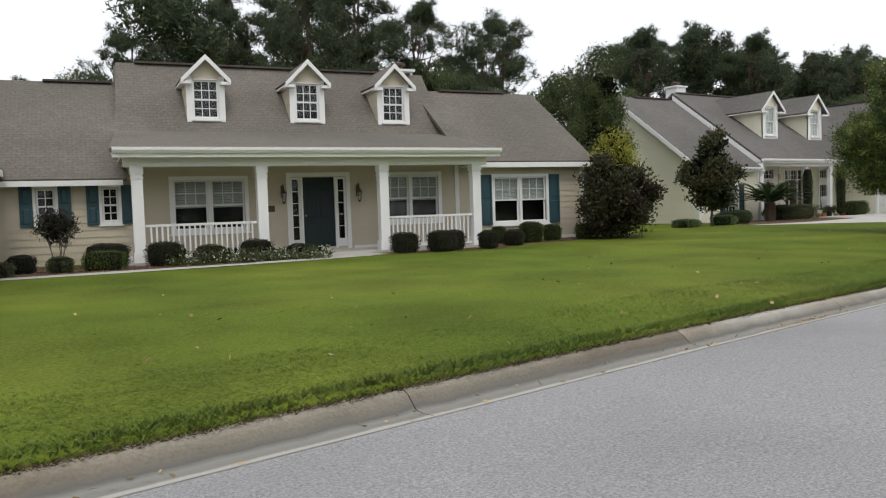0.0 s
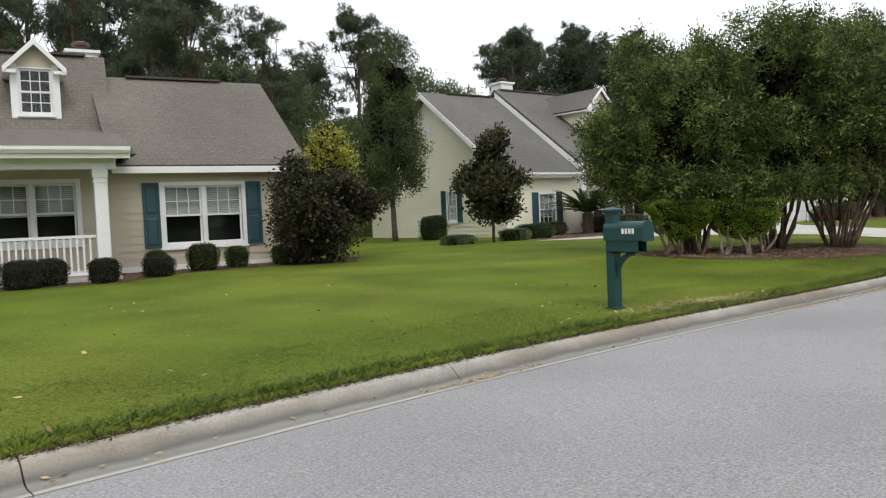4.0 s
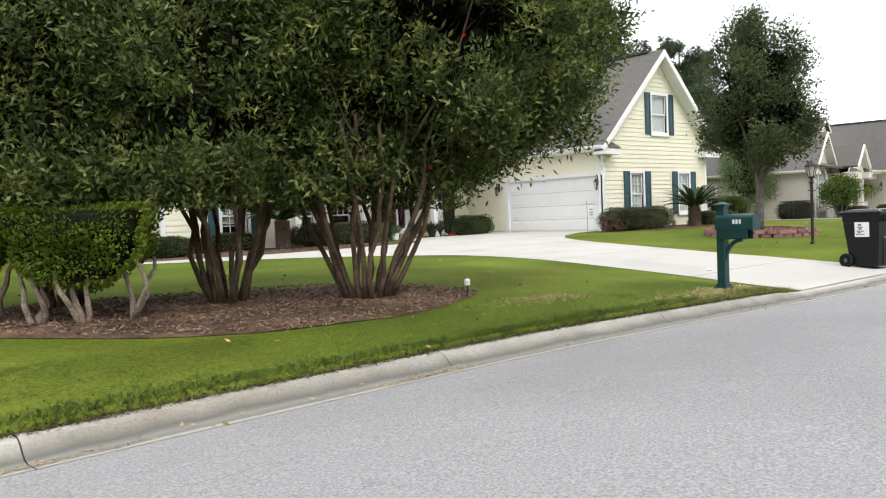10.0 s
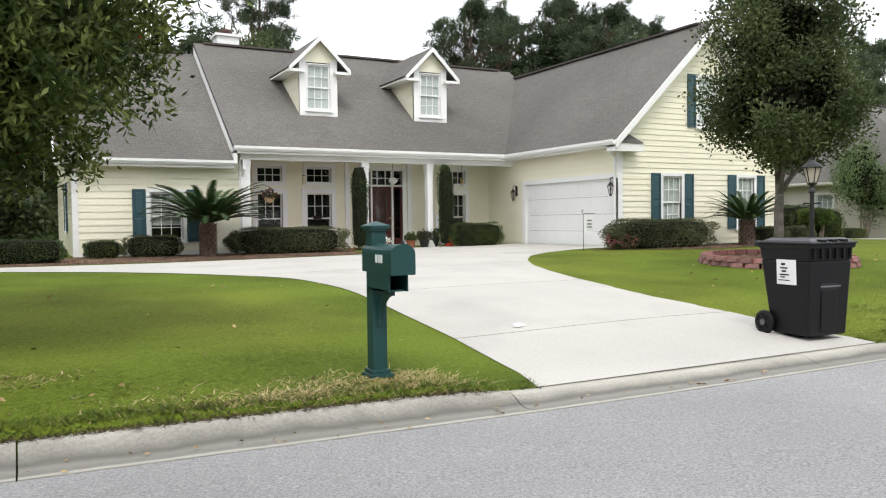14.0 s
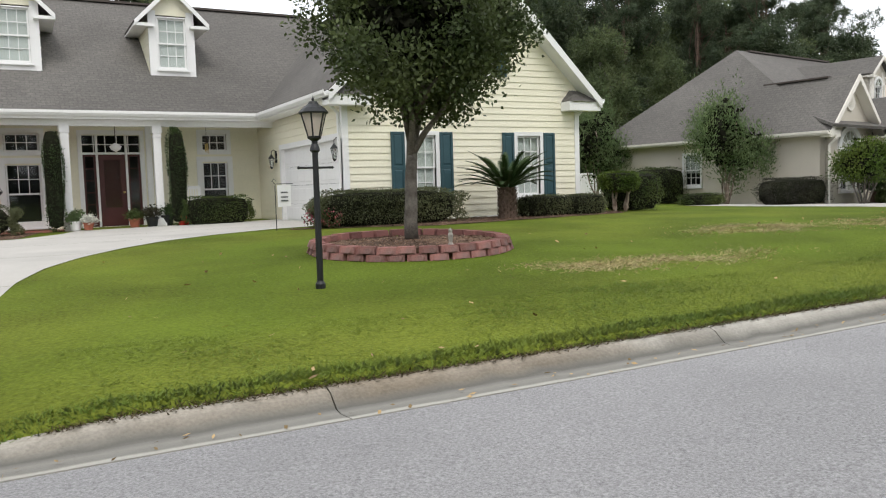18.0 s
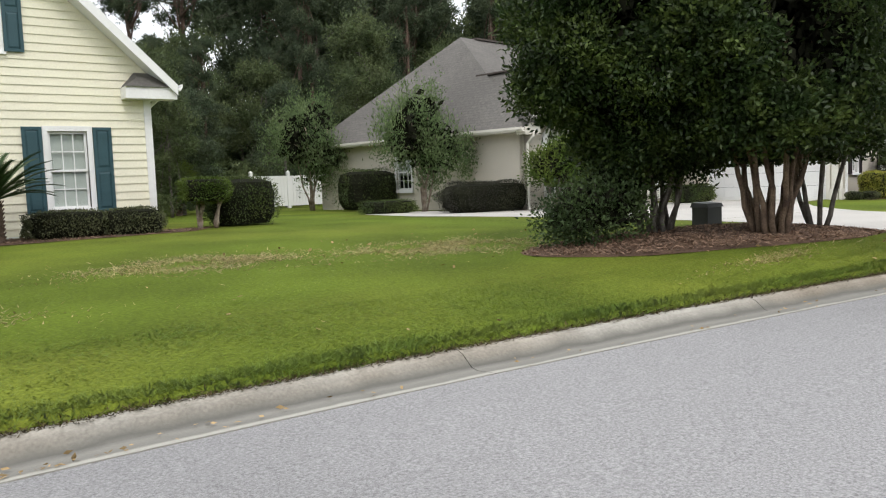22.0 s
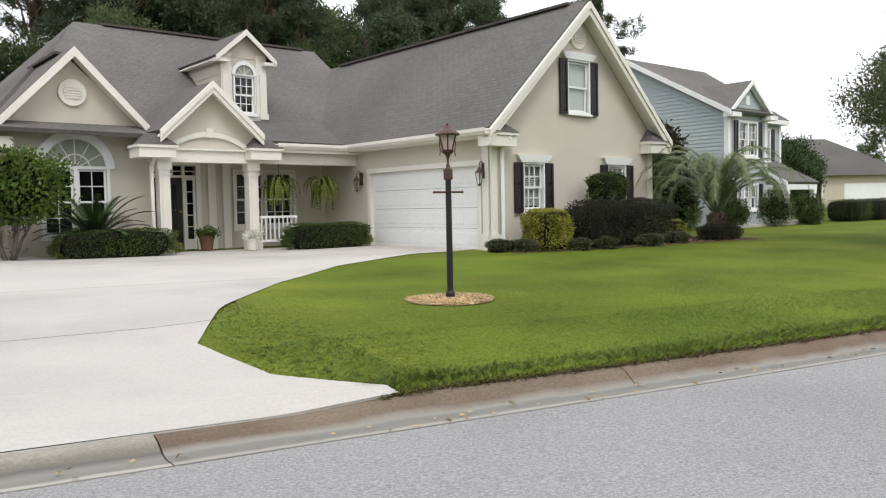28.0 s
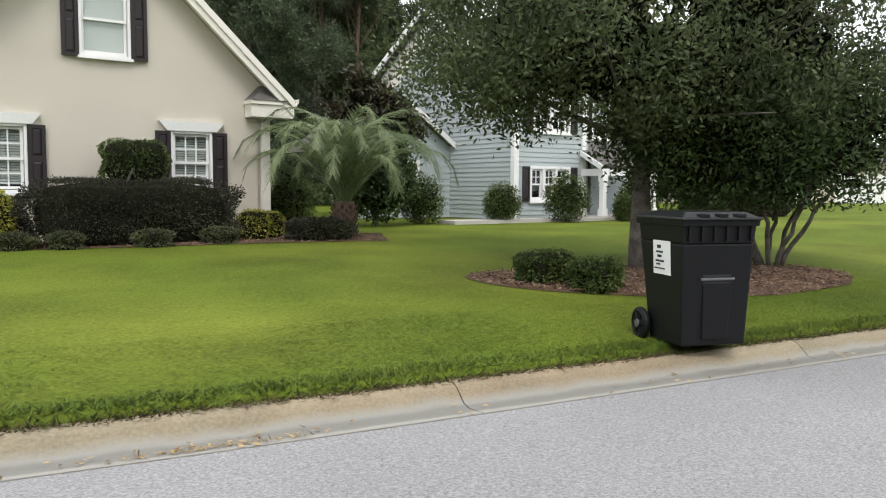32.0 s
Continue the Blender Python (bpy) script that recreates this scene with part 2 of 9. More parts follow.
MAILDARK = M("mailbox_dark_green", (0.007, 0.034, 0.036), 0.45, 0.12, 3.0, 60.0, 0.06)
COPPER = M("copper_cap", (0.50, 0.32, 0.25), 0.45, 0.2, 6.0, 40.0, 0.05, metal=0.6)
BLACKMETAL = M("black_lamp_metal", (0.012, 0.013, 0.014), 0.45, 0.2, 4.0, 60.0, 0.05)
BRONZE = M("weathered_bronze", (0.10, 0.062, 0.052), 0.5, 0.25, 8.0, 60.0, 0.05, metal=0.5)
BRASS = M("brass", (0.55, 0.40, 0.15), 0.3, 0.1, 8.0, 60.0, 0.0, metal=0.9)
LIDPLASTIC = M("glossy_lid_plastic", (0.012, 0.0125, 0.014), 0.28, 0.2, 2.0, 60.0, 0.05, spec=0.5)
BLACKPLASTIC = M("black_bin_plastic", (0.0065, 0.0068, 0.008), 0.5, 0.2, 2.0, 60.0, 0.08, spec=0.25)
RIDGE = M("dark_ridge_cap", (0.075, 0.062, 0.055), 0.9, 0.2, 3.0, 30.0, 0.2)
THATCH = M("brown_thatch", (0.085, 0.066, 0.033), 0.95, 0.4, 2.0, 30.0, 0.0, spec=0.1, island=0.9)
GREYPLASTIC = M("grey_plastic", (0.10, 0.105, 0.11), 0.5, 0.1, 2.0, 60.0, 0.05)
PAPER = M("white_sticker", (0.8, 0.8, 0.8), 0.6, 0.03, 2.0, 30.0, 0.0)
INK = M("black_ink", (0.02, 0.02, 0.022), 0.7, 0.05, 2.0, 30.0, 0.0)
LETTER = M("white_number", (0.75, 0.76, 0.74), 0.6, 0.05, 2.0, 30.0, 0.0)
BLIND = M("white_blind", (0.72, 0.72, 0.70), 0.6, 0.04, 2.0, 30.0, 0.0)
# Near black, to stand in for the lack of light indoors.
ROOM_SHADE = M("room_shade", (0.03, 0.03, 0.033), 0.9, 0.2, 1.0, 20.0, 0.0)
BARK = M("grey_bark", (0.15, 0.135, 0.118), 0.95, 0.35, 6.0, 40.0, 0.8, spec=0.15, col2=(0.085, 0.075, 0.065), mixscale=5)
REDBARK = M("red_brown_bark", (0.135, 0.096, 0.068), 0.9, 0.4, 6.0, 40.0, 0.6, spec=0.2, col2=(0.070, 0.046, 0.036), mixscale=4)
PALEBARK = M("pale_lichen_bark", (0.30, 0.25, 0.20), 0.95, 0.4, 8.0, 50.0, 0.8, spec=0.1, col2=(0.17, 0.12, 0.09), mixscale=6)
PINEBARK = M("pine_bark", (0.12, 0.085, 0.065), 0.95, 0.4, 2.0, 10.0, 0.8, spec=0.1)
PAVER = M("red_paver", (0.26, 0.115, 0.10), 0.92, 0.25, 4.0, 40.0, 0.4, col2=(0.17, 0.10, 0.09), mixscale=3, obj=0.9)
PORCHBRICK = M("red_brick_floor", (0.30, 0.10, 0.075), 0.9, 0.25, 6.0, 40.0, 0.2)
TERRACOTTA = M("terracotta", (0.36, 0.12, 0.07), 0.8, 0.15, 4.0, 40.0, 0.1)
REDPOT = M("red_glaze", (0.6, 0.03, 0.02), 0.3, 0.1, 4.0, 40.0, 0.0)
GLASS = glass_mat("window_glass")
LAMPGLASS = glass_mat("lamp_glass", 0.35)
FROSTED = leafy("frosted_glass", (0.72, 0.66, 0.60), (0.62, 0.55, 0.48), 0.55, 0.25, var=0.1, island=0.1)


# ---- mesh building ----
class B:
    """Collects corners and faces of one mesh."""

    def __init__(self):
        self.v, self.f, self.uv = [], [], None

    def face(self, pts):
        n = len(self.v)
        self.v += [tuple(p) for p in pts]
        self.f.append(tuple(range(n, n + len(pts))))

    def box(self, x0, x1, y0, y1, z0, z1):
        n = len(self.v)
        self.v += [(x, y, z) for z in (z0, z1) for x, y in ((x0, y0), (x1, y0), (x1, y1), (x0, y1))]
        self.f += [tuple(n + i for i in q) for q in ((3, 2, 1, 0), (4, 5, 6, 7), (0, 1, 5, 4), (1, 2, 6, 5), (2, 3, 7, 6), (3, 0, 4, 7))]
        return self

    def hexa(self, low, high):
        n = len(self.v)
        self.v += [tuple(p) for p in low] + [tuple(p) for p in high]
        k = len(low)
        self.f += [tuple(n + i for i in reversed(range(k))), tuple(n + k + i for i in range(k))]
        self.f += [(n + i, n + (i + 1) % k, n + k + (i + 1) % k, n + k + i) for i in range(k)]
        return self

    def tube(self, p0, p1, r0, r1, n=8, caps=True):
        p0, p1 = Vector(p0), Vector(p1)
        ax = (p1 - p0).normalized()
        a = ax.orthogonal().normalized()
        b = ax.cross(a)
        ring = [(math.cos(2 * math.pi * i / n), math.sin(2 * math.pi * i / n)) for i in range(n)]
        k = len(self.v)
        self.v += [tuple(p0 + r0 * (c * a + s * b)) for c, s in ring] + [tuple(p1 + r1 * (c * a + s * b)) for c, s in ring]
        self.f += [(k + i, k + (i + 1) % n, k + n + (i + 1) % n, k + n + i) for i in range(n)]
        if caps:
            self.f += [tuple(k + i for i in reversed(range(n))), tuple(k + n + i for i in range(n))]
        return self

    def path(self, pts, radii, n=7):
        """A limb through points, one skin."""
        pts = [Vector(p) for p in pts]
        k0 = len(self.v)
        a = None
        for i, p in enumerate(pts):
            d = (pts[min(i + 1, len(pts) - 1)] - pts[max(i - 1, 0)]).normalized()
            a = d.orthogonal().normalized() if a is None else (a - a.dot(d) * d).normalized()
            b = d.cross(a)
            self.v += [tuple(p + radii[i] * (math.cos(2 * math.pi * j / n) * a + math.sin(2 * math.pi * j / n) * b)) for j in range(n)]
        for i in range(len(pts) - 1):
            self.f += [(k0 + i * n + j, k0 + i * n + (j + 1) % n, k0 + (i + 1) * n + (j + 1) % n, k0 + (i + 1) * n + j) for j in range(n)]
        self.f += [tuple(k0 + j for j in reversed(range(n))), tuple(k0 + (len(pts) - 1) * n + j for j in range(n))]
        return self

    def lathe(self, prof, c=(0, 0, 0), n=12, sx=1.0, sy=1.0):
        k = len(self.v)
        for r, z in prof:
            self.v += [(c[0] + sx * r * math.cos(2 * math.pi * j / n), c[1] + sy * r * math.sin(2 * math.pi * j / n), c[2] + z) for j in range(n)]
        for i in range(len(prof) - 1):
            self.f += [(k + i * n + j, k + i * n + (j + 1) % n, k + (i + 1) * n + (j + 1) % n, k + (i + 1) * n + j) for j in range(n)]
        self.f += [tuple(k + j for j in reversed(range(n))), tuple(k + (len(prof) - 1) * n + j for j in range(n))]
        return self

    def mesh(self, name, mat, smooth=False):
        me = bpy.data.meshes.new(name)
        me.from_pydata(self.v, [], self.f)
        if smooth:
            me.polygons.foreach_set("use_smooth", [True] * len(me.polygons))
        if self.uv:
            lay = me.uv_layers.new(name="uv")
            for li, loop in enumerate(me.loops):
                lay.data[li].uv = self.uv(me.vertices[loop.vertex_index].co)
        me.materials.append(mat)
        return me


def part(name, b, mat, parent=None, label="", smooth=False, bevel=0.0):
    """Links a mesh as one object, under a thing or a part."""
    me = b.mesh(name, mat, smooth)
    if bevel:
        bm = bmesh.new()
        bm.from_mesh(me)
        bmesh.ops.bevel(bm, geom=[e for e in bm.edges if len(e.link_faces) == 2 and e.calc_face_angle() > 0.6], offset=bevel, segments=2, affect="EDGES", profile=0.6)
        bm.to_mesh(me)
        bm.free()
    ob = new(name, me)
    ob.parent = parent
    if label:
        tagged(ob, label)
    return ob


def thing(name, m, label, category, group="", kind=""):
    ob = new(name)
    ob.matrix_basis = m
    return tagged(ob, label, category, group, kind)


# ---- the lie of the land ----
def glide(x, xs, ys):
    """Smooth curve through points."""
    x = np.asarray(x, float)
    xs, ys = np.asarray(xs, float), np.asarray(ys, float)
    d = np.gradient(ys, xs)
    i = np.clip(np.searchsorted(xs, x) - 1, 0, len(xs) - 2)
    h = xs[i + 1] - xs[i]
    t = np.clip((x - xs[i]) / h, 0, 1)
    return (2 * t**3 - 3 * t**2 + 1) * ys[i] + (t**3 - 2 * t**2 + t) * h * d[i] + (3 * t**2 - 2 * t**3) * ys[i + 1] + (t**3 - t**2) * h * d[i + 1]


EDGE_X = (-400, -60, -12, 2.7, 9, 16, 22, 28, 35, 42, 49, 54, 57, 59.5, 62, 65, 69, 75, 80, 95, 160, 500)
EDGE_Y = (-55, -8.0, 1.7, 3.96, 4.90, 5.74, 6.13, 6.40, 6.42, 6.36, 6.38, 6.04, 5.68, 5.34, 5.16, 5.03, 4.80, 4.58, 4.74, 5.6, 12, 60)
ROAD_X = (-400, -20, 0, 10, 14, 20, 28, 34, 40, 49, 54, 57, 59.5, 62, 66, 75, 90, 500)
ROAD_Z = (-0.3, -0.32, -0.35, -0.40, -0.43, -0.50, -0.52, -0.60, -0.58, -0.55, -0.535, -0.51, -0.50, -0.54, -0.61, -0.71, -0.8, -0.8)
YARD_X = (-400, 0, 16, 24, 32, 40, 46, 53, 60, 68, 80, 95, 500)
YARD_Z = (-0.12, -0.12, -0.12, -0.02, -0.08, -0.08, -0.02, -0.02, -0.12, -0.26, -0.24, -0.2, -0.2)
KERB_W, KERB_H = 0.50, 0.105


DROPS = ((33.7, 38.3), (59.9, 65.0))


def kerb_h(x):
    """Kerb height: lowered across the driveways."""
    x = np.asarray(x, float)
    h = np.full_like(x, KERB_H)
    for a, c in DROPS:
        h = np.minimum(h, 0.05 + (KERB_H - 0.05) * np.clip(np.maximum(a - x, x - c) / 0.7, 0, 1))
    return h


def edge_y(x):
    return glide(x, EDGE_X, EDGE_Y)


def road_z(x):
    return glide(x, ROAD_X, ROAD_Z)


def lawn_z(x, y):
    """Height of the lawn, from the back of the kerb up to the houses."""
    x, y = np.asarray(x, float), np.asarray(y, float)
    d = y - edge_y(x) - KERB_W
    k = road_z(x) + kerb_h(x)
    s = np.clip(d / 11.0, 0, 1)
    turf = 0.045 * np.clip(d / 0.06, 0, 1) * np.clip((kerb_h(x) - 0.05) / (KERB_H - 0.05), 0, 1)
    knoll = 0.15 * np.exp(-(((x - 57.8) / 3.0) ** 2) - ((y - 8.3) / 2.1) ** 2) * np.clip(d / 0.5, 0, 1) + 0.07 * np.exp(-(((x - 68) / 3.0) ** 2) - ((y - 8.5) / 2.0) ** 2)
    return k + turf + knoll + (glide(x, YARD_X, YARD_Z) - k - turf) * (1 - (1 - s) ** 1.7) + 0.02 * np.sin(x * 0.9) * np.clip(d, 0, 1) * np.clip((14 - d) / 10, 0, 1)


def gz(x, y):
    return float(lawn_z(x, y))


def strip_grid(xs, rows):
    """A sheet from cross-sections: rows(x) gives the points of one section."""
    v, f = [], []
    for x in xs:
        v += rows(x)
    k = len(rows(xs[0]))
    for i in range(len(xs) - 1):
        f += [(i * k + j, (i + 1) * k + j, (i + 1) * k + j + 1, i * k + j + 1) for j in range(k - 1)]
    b = B()
    b.v, b.f = v, f
    return b


def lawn_rows(x):
    e = float(edge_y(x)) + KERB_W - 0.05
    ds = [0, 0.05, 0.11, 0.5, 1, 1.7, 2.5, 3.5, 4.5, 6, 7.5, 9, 11, 13, 16, 20, 26, 40, 70, 130, 300, 900]
    return [(x, e, float(road_z(x)) - 0.3)] + [(x, e + d, gz(x, e + d) - (0.035 if d == 0 else 0.012 if d < 0.2 else 0.0)) for d in ds]


XS = [-900, -300, -120, -60, -40, -30] + [-24 + 1.0 * i for i in range(125)] + [105, 115, 130, 160, 250, 500, 1200]
ground = part("ground", strip_grid(XS, lambda x: [(x, float(edge_y(max(-400, min(500, x)))) - 900, -1.2), (x, float(edge_y(max(-400, min(500, x)))) - 40, -1.0)] + lawn_rows(x)), SOIL, smooth=True)
tagged(ground, "green mown lawn running from the kerb to the houses", "lawn", kind="structure")

road = part("road", strip_grid(XS, lambda x: [(x, float(edge_y(x)) - 7.6 * (1 - k), float(road_z(x)) + 0.09 * 4 * k * (1 - k)) for k in (0, 0.12, 0.25, 0.4, 0.5, 0.6, 0.75, 0.88, 0.96, 1.0)]), ASPHALT, smooth=True)
tagged(road, "worn light grey asphalt street with fine aggregate", "road", kind="structure")

PROFILE = ((0.012, -0.12), (0.012, 0.004), (0.20, -0.012), (0.27, 0.0), (0.32, 0.04), (0.37, 0.082), (0.43, 0.103), (KERB_W, KERB_H), (KERB_W, -0.2))


def kerb_section(x0, x1, parent, side=1, off=0.0):
    b = B()
    n = 8
    for i in range(n + 1):
        x = x0 + (x1 - x0) * i / n
        e, z = float(edge_y(x)) - off, float(road_z(x))
        q = float(kerb_h(x)) / KERB_H if side > 0 else 1.0
        b.v += [(x, e + side * d, z + (h * q if h > 0.01 else h)) for d, h in PROFILE]
    k = len(PROFILE)
    for i in range(n):
        b.f += [(i * k + j, i * k + j + 1, (i + 1) * k + j + 1, (i + 1) * k + j)[::side] for j in range(k - 1)]
    b.f += [tuple(range(k)), tuple(n * k + j for j in reversed(range(k)))]
    b.uv = lambda co: (co.x, side * (co.y - float(edge_y(co.x)) + off))
    return part("kerb_section", b, RUSTKERB if x0 > 70 else BROWNKERB if x0 > 63.5 else DARKKERB if x0 < 6 else CONCRETE, parent)


kerb = tagged(new("kerb"), "weathered rolled concrete kerb in jointed sections", "kerb", kind="structure")
for i in range(36):
    x0 = -17.5 + 3.4 * i
    kerb_section(x0 + 0.005, x0 + 3.4 - 0.005, kerb)
far_kerb = tagged(new("kerb_opposite"), "rolled concrete kerb across the street", "kerb", kind="structure")
for i in range(12):
    kerb_section(-20 + 10 * i, -20 + 10 * i + 9.98, far_kerb, -1, 7.6)
opposite = part("ground_opposite", strip_grid(XS, lambda x: [(x, float(edge_y(x)) - 7.6 - KERB_W - d, float(road_z(x)) + KERB_H + min(d, 10) * 0.02) for d in (0, 1, 3, 10, 30, 60)][::-1]), SOIL, smooth=True)
tagged(opposite, "mown lawn across the street", "lawn", kind="structure")


# ---- house building ----
def wall(house, o, ang, top, z0, holes, mat, thick=0.18, board=None, exposure=0.19, name="wall"):
    """A wall with real openings. Local x runs along it, -y is outside. top: (u, z) outline; board: material of lap boards."""
    w = Matrix.Translation((o[0], o[1], 0)) @ Matrix.Rotation(radians(ang), 4, "Z")
    us = sorted({u for u, _ in top} | {h[i] for h in holes for i in (0, 1) if top[0][0] < h[i] < top[-1][0]})
    zt = lambda u: float(np.interp(u, [p[0] for p in top], [p[1] for p in top]))
    b = B()
    for ua, ub in zip(us, us[1:]):
        cuts = sorted((h[2], h[3]) for h in holes if h[0] < (ua + ub) / 2 < h[1])
        z = z0
        for c0, c1 in cuts + [(None, None)]:
            ta, tb = (zt(ua), zt(ub)) if c0 is None else (c0, c0)
            if max(ta, tb) > z + 1e-3:
                ta, tb = max(ta, z + 1e-4), max(tb, z + 1e-4)
                b.hexa([(ua, 0, z), (ub, 0, z), (ub, thick, z), (ua, thick, z)], [(ua, 0, ta), (ub, 0, tb), (ub, thick, tb), (ua, thick, ta)])
            z = c1
    seen, vs, to = {}, [], []
    for p in b.v:
        q = tuple(round(c, 3) for c in p)
        if q not in seen:
            seen[q] = len(vs)
            vs.append(p)
        to.append(seen[q])
    b.v, b.f = vs, [f for f in (tuple(dict.fromkeys(to[i] for i in f)) for f in b.f) if len(f) > 2]
    ob = part(name, b, mat, house)
    ob.matrix_basis = w
    if board:
        umin, umax, zmax = top[0][0], top[-1][0], max(p[1] for p in top)
        fine = np.linspace(umin, umax, 400)
        zf = np.array([zt(u) for u in fine])
        z = z0 + 0.12
        while z < zmax - 0.05:
            z1 = min(z + exposure, zmax)
            ok0, ok1 = fine[zf >= z - 1e-6], fine[zf >= z1 - 0.02]
            if len(ok0) < 2:
                break
            lo = (ok0[0], ok0[-1])
            hi = (ok1[0], ok1[-1]) if len(ok1) > 1 else (sum(lo) / 2 - 0.02, sum(lo) / 2 + 0.02)
            spans = [(lo[0], lo[1])]
            for h in holes:
                if min(z1, h[3]) - max(z, h[2]) > 0.35 * exposure:
                    spans = [q for s in spans for q in ((s[0], min(s[1], h[0])), (max(s[0], h[1]), s[1])) if q[1] - q[0] > 0.02]
            for s0, s1 in spans:
                t0 = hi[0] if s0 == lo[0] else s0
                t1 = hi[1] if s1 == lo[1] else s1
                if t1 - t0 < 0.01:
                    continue
                d0, d1 = 0.032, 0.010
                bb = B().hexa([(s0, -d0, z), (s1, -d0, z), (s1, -0.003, z), (s0, -0.003, z)], [(t0, -d1, z1 + 0.012), (t1, -d1, z1 + 0.012), (t1, -0.003, z1 + 0.012), (t0, -0.003, z1 + 0.012)])
                part("siding_board", bb, board, ob)
            z = z1
    return ob


def sub(name, b, mat, parent, m=None, label="", **kw):
    ob = part(name, b, mat, parent, label, **kw)
    if m is not None:
        ob.matrix_basis = m
    return ob


def bars(u0, u1, z0, z1, cols, rows, w=0.02, y0=0.03, y1=0.05):
    b = B()
    for i in range(1, cols):
        u = u0 + (u1 - u0) * i / cols
        b.box(u - w / 2, u + w / 2, y0, y1, z0, z1)
    for j in range(1, rows):
        z = z0 + (z1 - z0) * j / rows
        b.box(u0, u1, y0 + 0.001, y1 - 0.001, z - w / 2, z + w / 2)
    return b


def frame_box(b, u0, u1, z0, z1, w, y0, y1):
    b.box(u0, u1, y0, y1, z1 - w, z1).box(u0, u1, y0, y1, z0, z0 + w)
    b.box(u0, u0 + w, y0, y1, z0 + w, z1 - w).box(u1 - w, u1, y0, y1, z0 + w, z1 - w)
    return b


def window(house, o, ang, u0, u1, z0, z1, units=1, cols=3, rows=2, trim=WHITE, casing=0.11, blind=1.0, low=2, shut=None, shut_w=0.42, sill=True, fix=False, header=None):
    """A casing with one or more double-hung units: sashes, bars, panes, blinds, sill, shutters."""
    w = Matrix.Translation((o[0], o[1], 0)) @ Matrix.Rotation(radians(ang), 4, "Z")
    win = sub("window", frame_box(B(), u0 - casing, u1 + casing, z0 - casing * 0.6, z1 + casing, casing, -0.055, 0.10), trim, house, w)
    span = (u1 - u0) / units
    for k in range(units):
        a, c = u0 + k * span, u0 + (k + 1) * span
        if k:
            part("mullion", B().box(a - 0.045, a + 0.045, -0.05, 0.08, z0, z1), trim, win)
        a, c = a + (0.05 if k else 0.005), c - (0.05 if k < units - 1 else 0.005)
        zm = (z0 + z1) / 2
        for s0, s1, y, r in (((z0 + 0.03, z1 - 0.005, 0.02, rows),) if fix else ((zm - 0.02, z1 - 0.005, 0.015, rows), (z0 + 0.03, zm + 0.02, 0.05, low))):
            b = frame_box(B(), a, c, s0, s1, 0.045, y, y + 0.035)
            if r and cols > 1 or r > 1:
                g = bars(a + 0.045, c - 0.045, s0 + 0.045, s1 - 0.045, cols, max(r, 1), 0.022, y + 0.004, y + 0.03)
                n = len(b.v)
                b.v += g.v
                b.f += [tuple(n + i for i in q) for q in g.f]
            part("sash", b, trim, win)
            p = part("pane", B().box(a + 0.04, c - 0.04, y + 0.014, y + 0.02, s0 + 0.04, s1 - 0.04), GLASS, win)
            p.visible_shadow = False
        if blind >= 1.0:
            part("shade", B().box(a, c, 0.088, 0.094, z0, z1), BLIND, win)
        elif blind:
            b = B()
            zb = z1 - (z1 - z0) * blind
            n = int((z1 - zb) / 0.045)
            for i in range(n):
                z = z1 - 0.03 - i * 0.045
                b.hexa([(a, 0.115, z - 0.016), (c, 0.115, z - 0.016), (c, 0.118, z - 0.016), (a, 0.118, z - 0.016)], [(a, 0.135, z + 0.022), (c, 0.135, z + 0.022), (c, 0.138, z + 0.022), (a, 0.138, z + 0.022)])
            if n:
                part("blind", b, BLIND, win, "pale slatted window blind")
    if sill:
        part("sill", B().box(u0 - casing - 0.03, u1 + casing + 0.03, -0.10, 0.02, z0 - casing * 0.6 - 0.05, z0 - casing * 0.6), trim, win)
    if header:
        part("keystone_header", B().hexa([(u0 - 0.12, -0.09, z1 + casing), (u1 + 0.12, -0.09, z1 + casing), (u1 + 0.12, 0, z1 + casing), (u0 - 0.12, 0, z1 + casing)], [(u0 - 0.26, -0.11, z1 + casing + header), (u1 + 0.26, -0.11, z1 + casing + header), (u1 + 0.26, 0, z1 + casing + header), (u0 - 0.26, 0, z1 + casing + header)]), trim, win)
    if shut:
        for s in (u0 - casing - 0.01 - shut_w, u1 + casing + 0.01):
            sh = sub("shutter", frame_box(B(), s, s + shut_w, z0 - 0.05, z1 + casing * 0.8, 0.06, -0.075, -0.035).box(s + 0.06, s + shut_w - 0.06, -0.06, -0.035, (z0 + z1) / 2 - 0.04, (z0 + z1) / 2 + 0.06), shut, house, w)
            for q0, q1 in ((z0 + 0.01, (z0 + z1) / 2 - 0.04), ((z0 + z1) / 2 + 0.06, z1 + casing * 0.8 - 0.06)):
                part("shutter_panel", B().hexa([(s + 0.06, -0.052, q0), (s + shut_w - 0.06, -0.052, q0), (s + shut_w - 0.06, -0.052, q1), (s + 0.06, -0.052, q1)][::-1], [(s + 0.10, -0.068, q0 + 0.04), (s + shut_w - 0.10, -0.068, q0 + 0.04), (s + shut_w - 0.10, -0.068, q1 - 0.04), (s + 0.10, -0.068, q1 - 0.04)][::-1]), shut, sh)
    return win


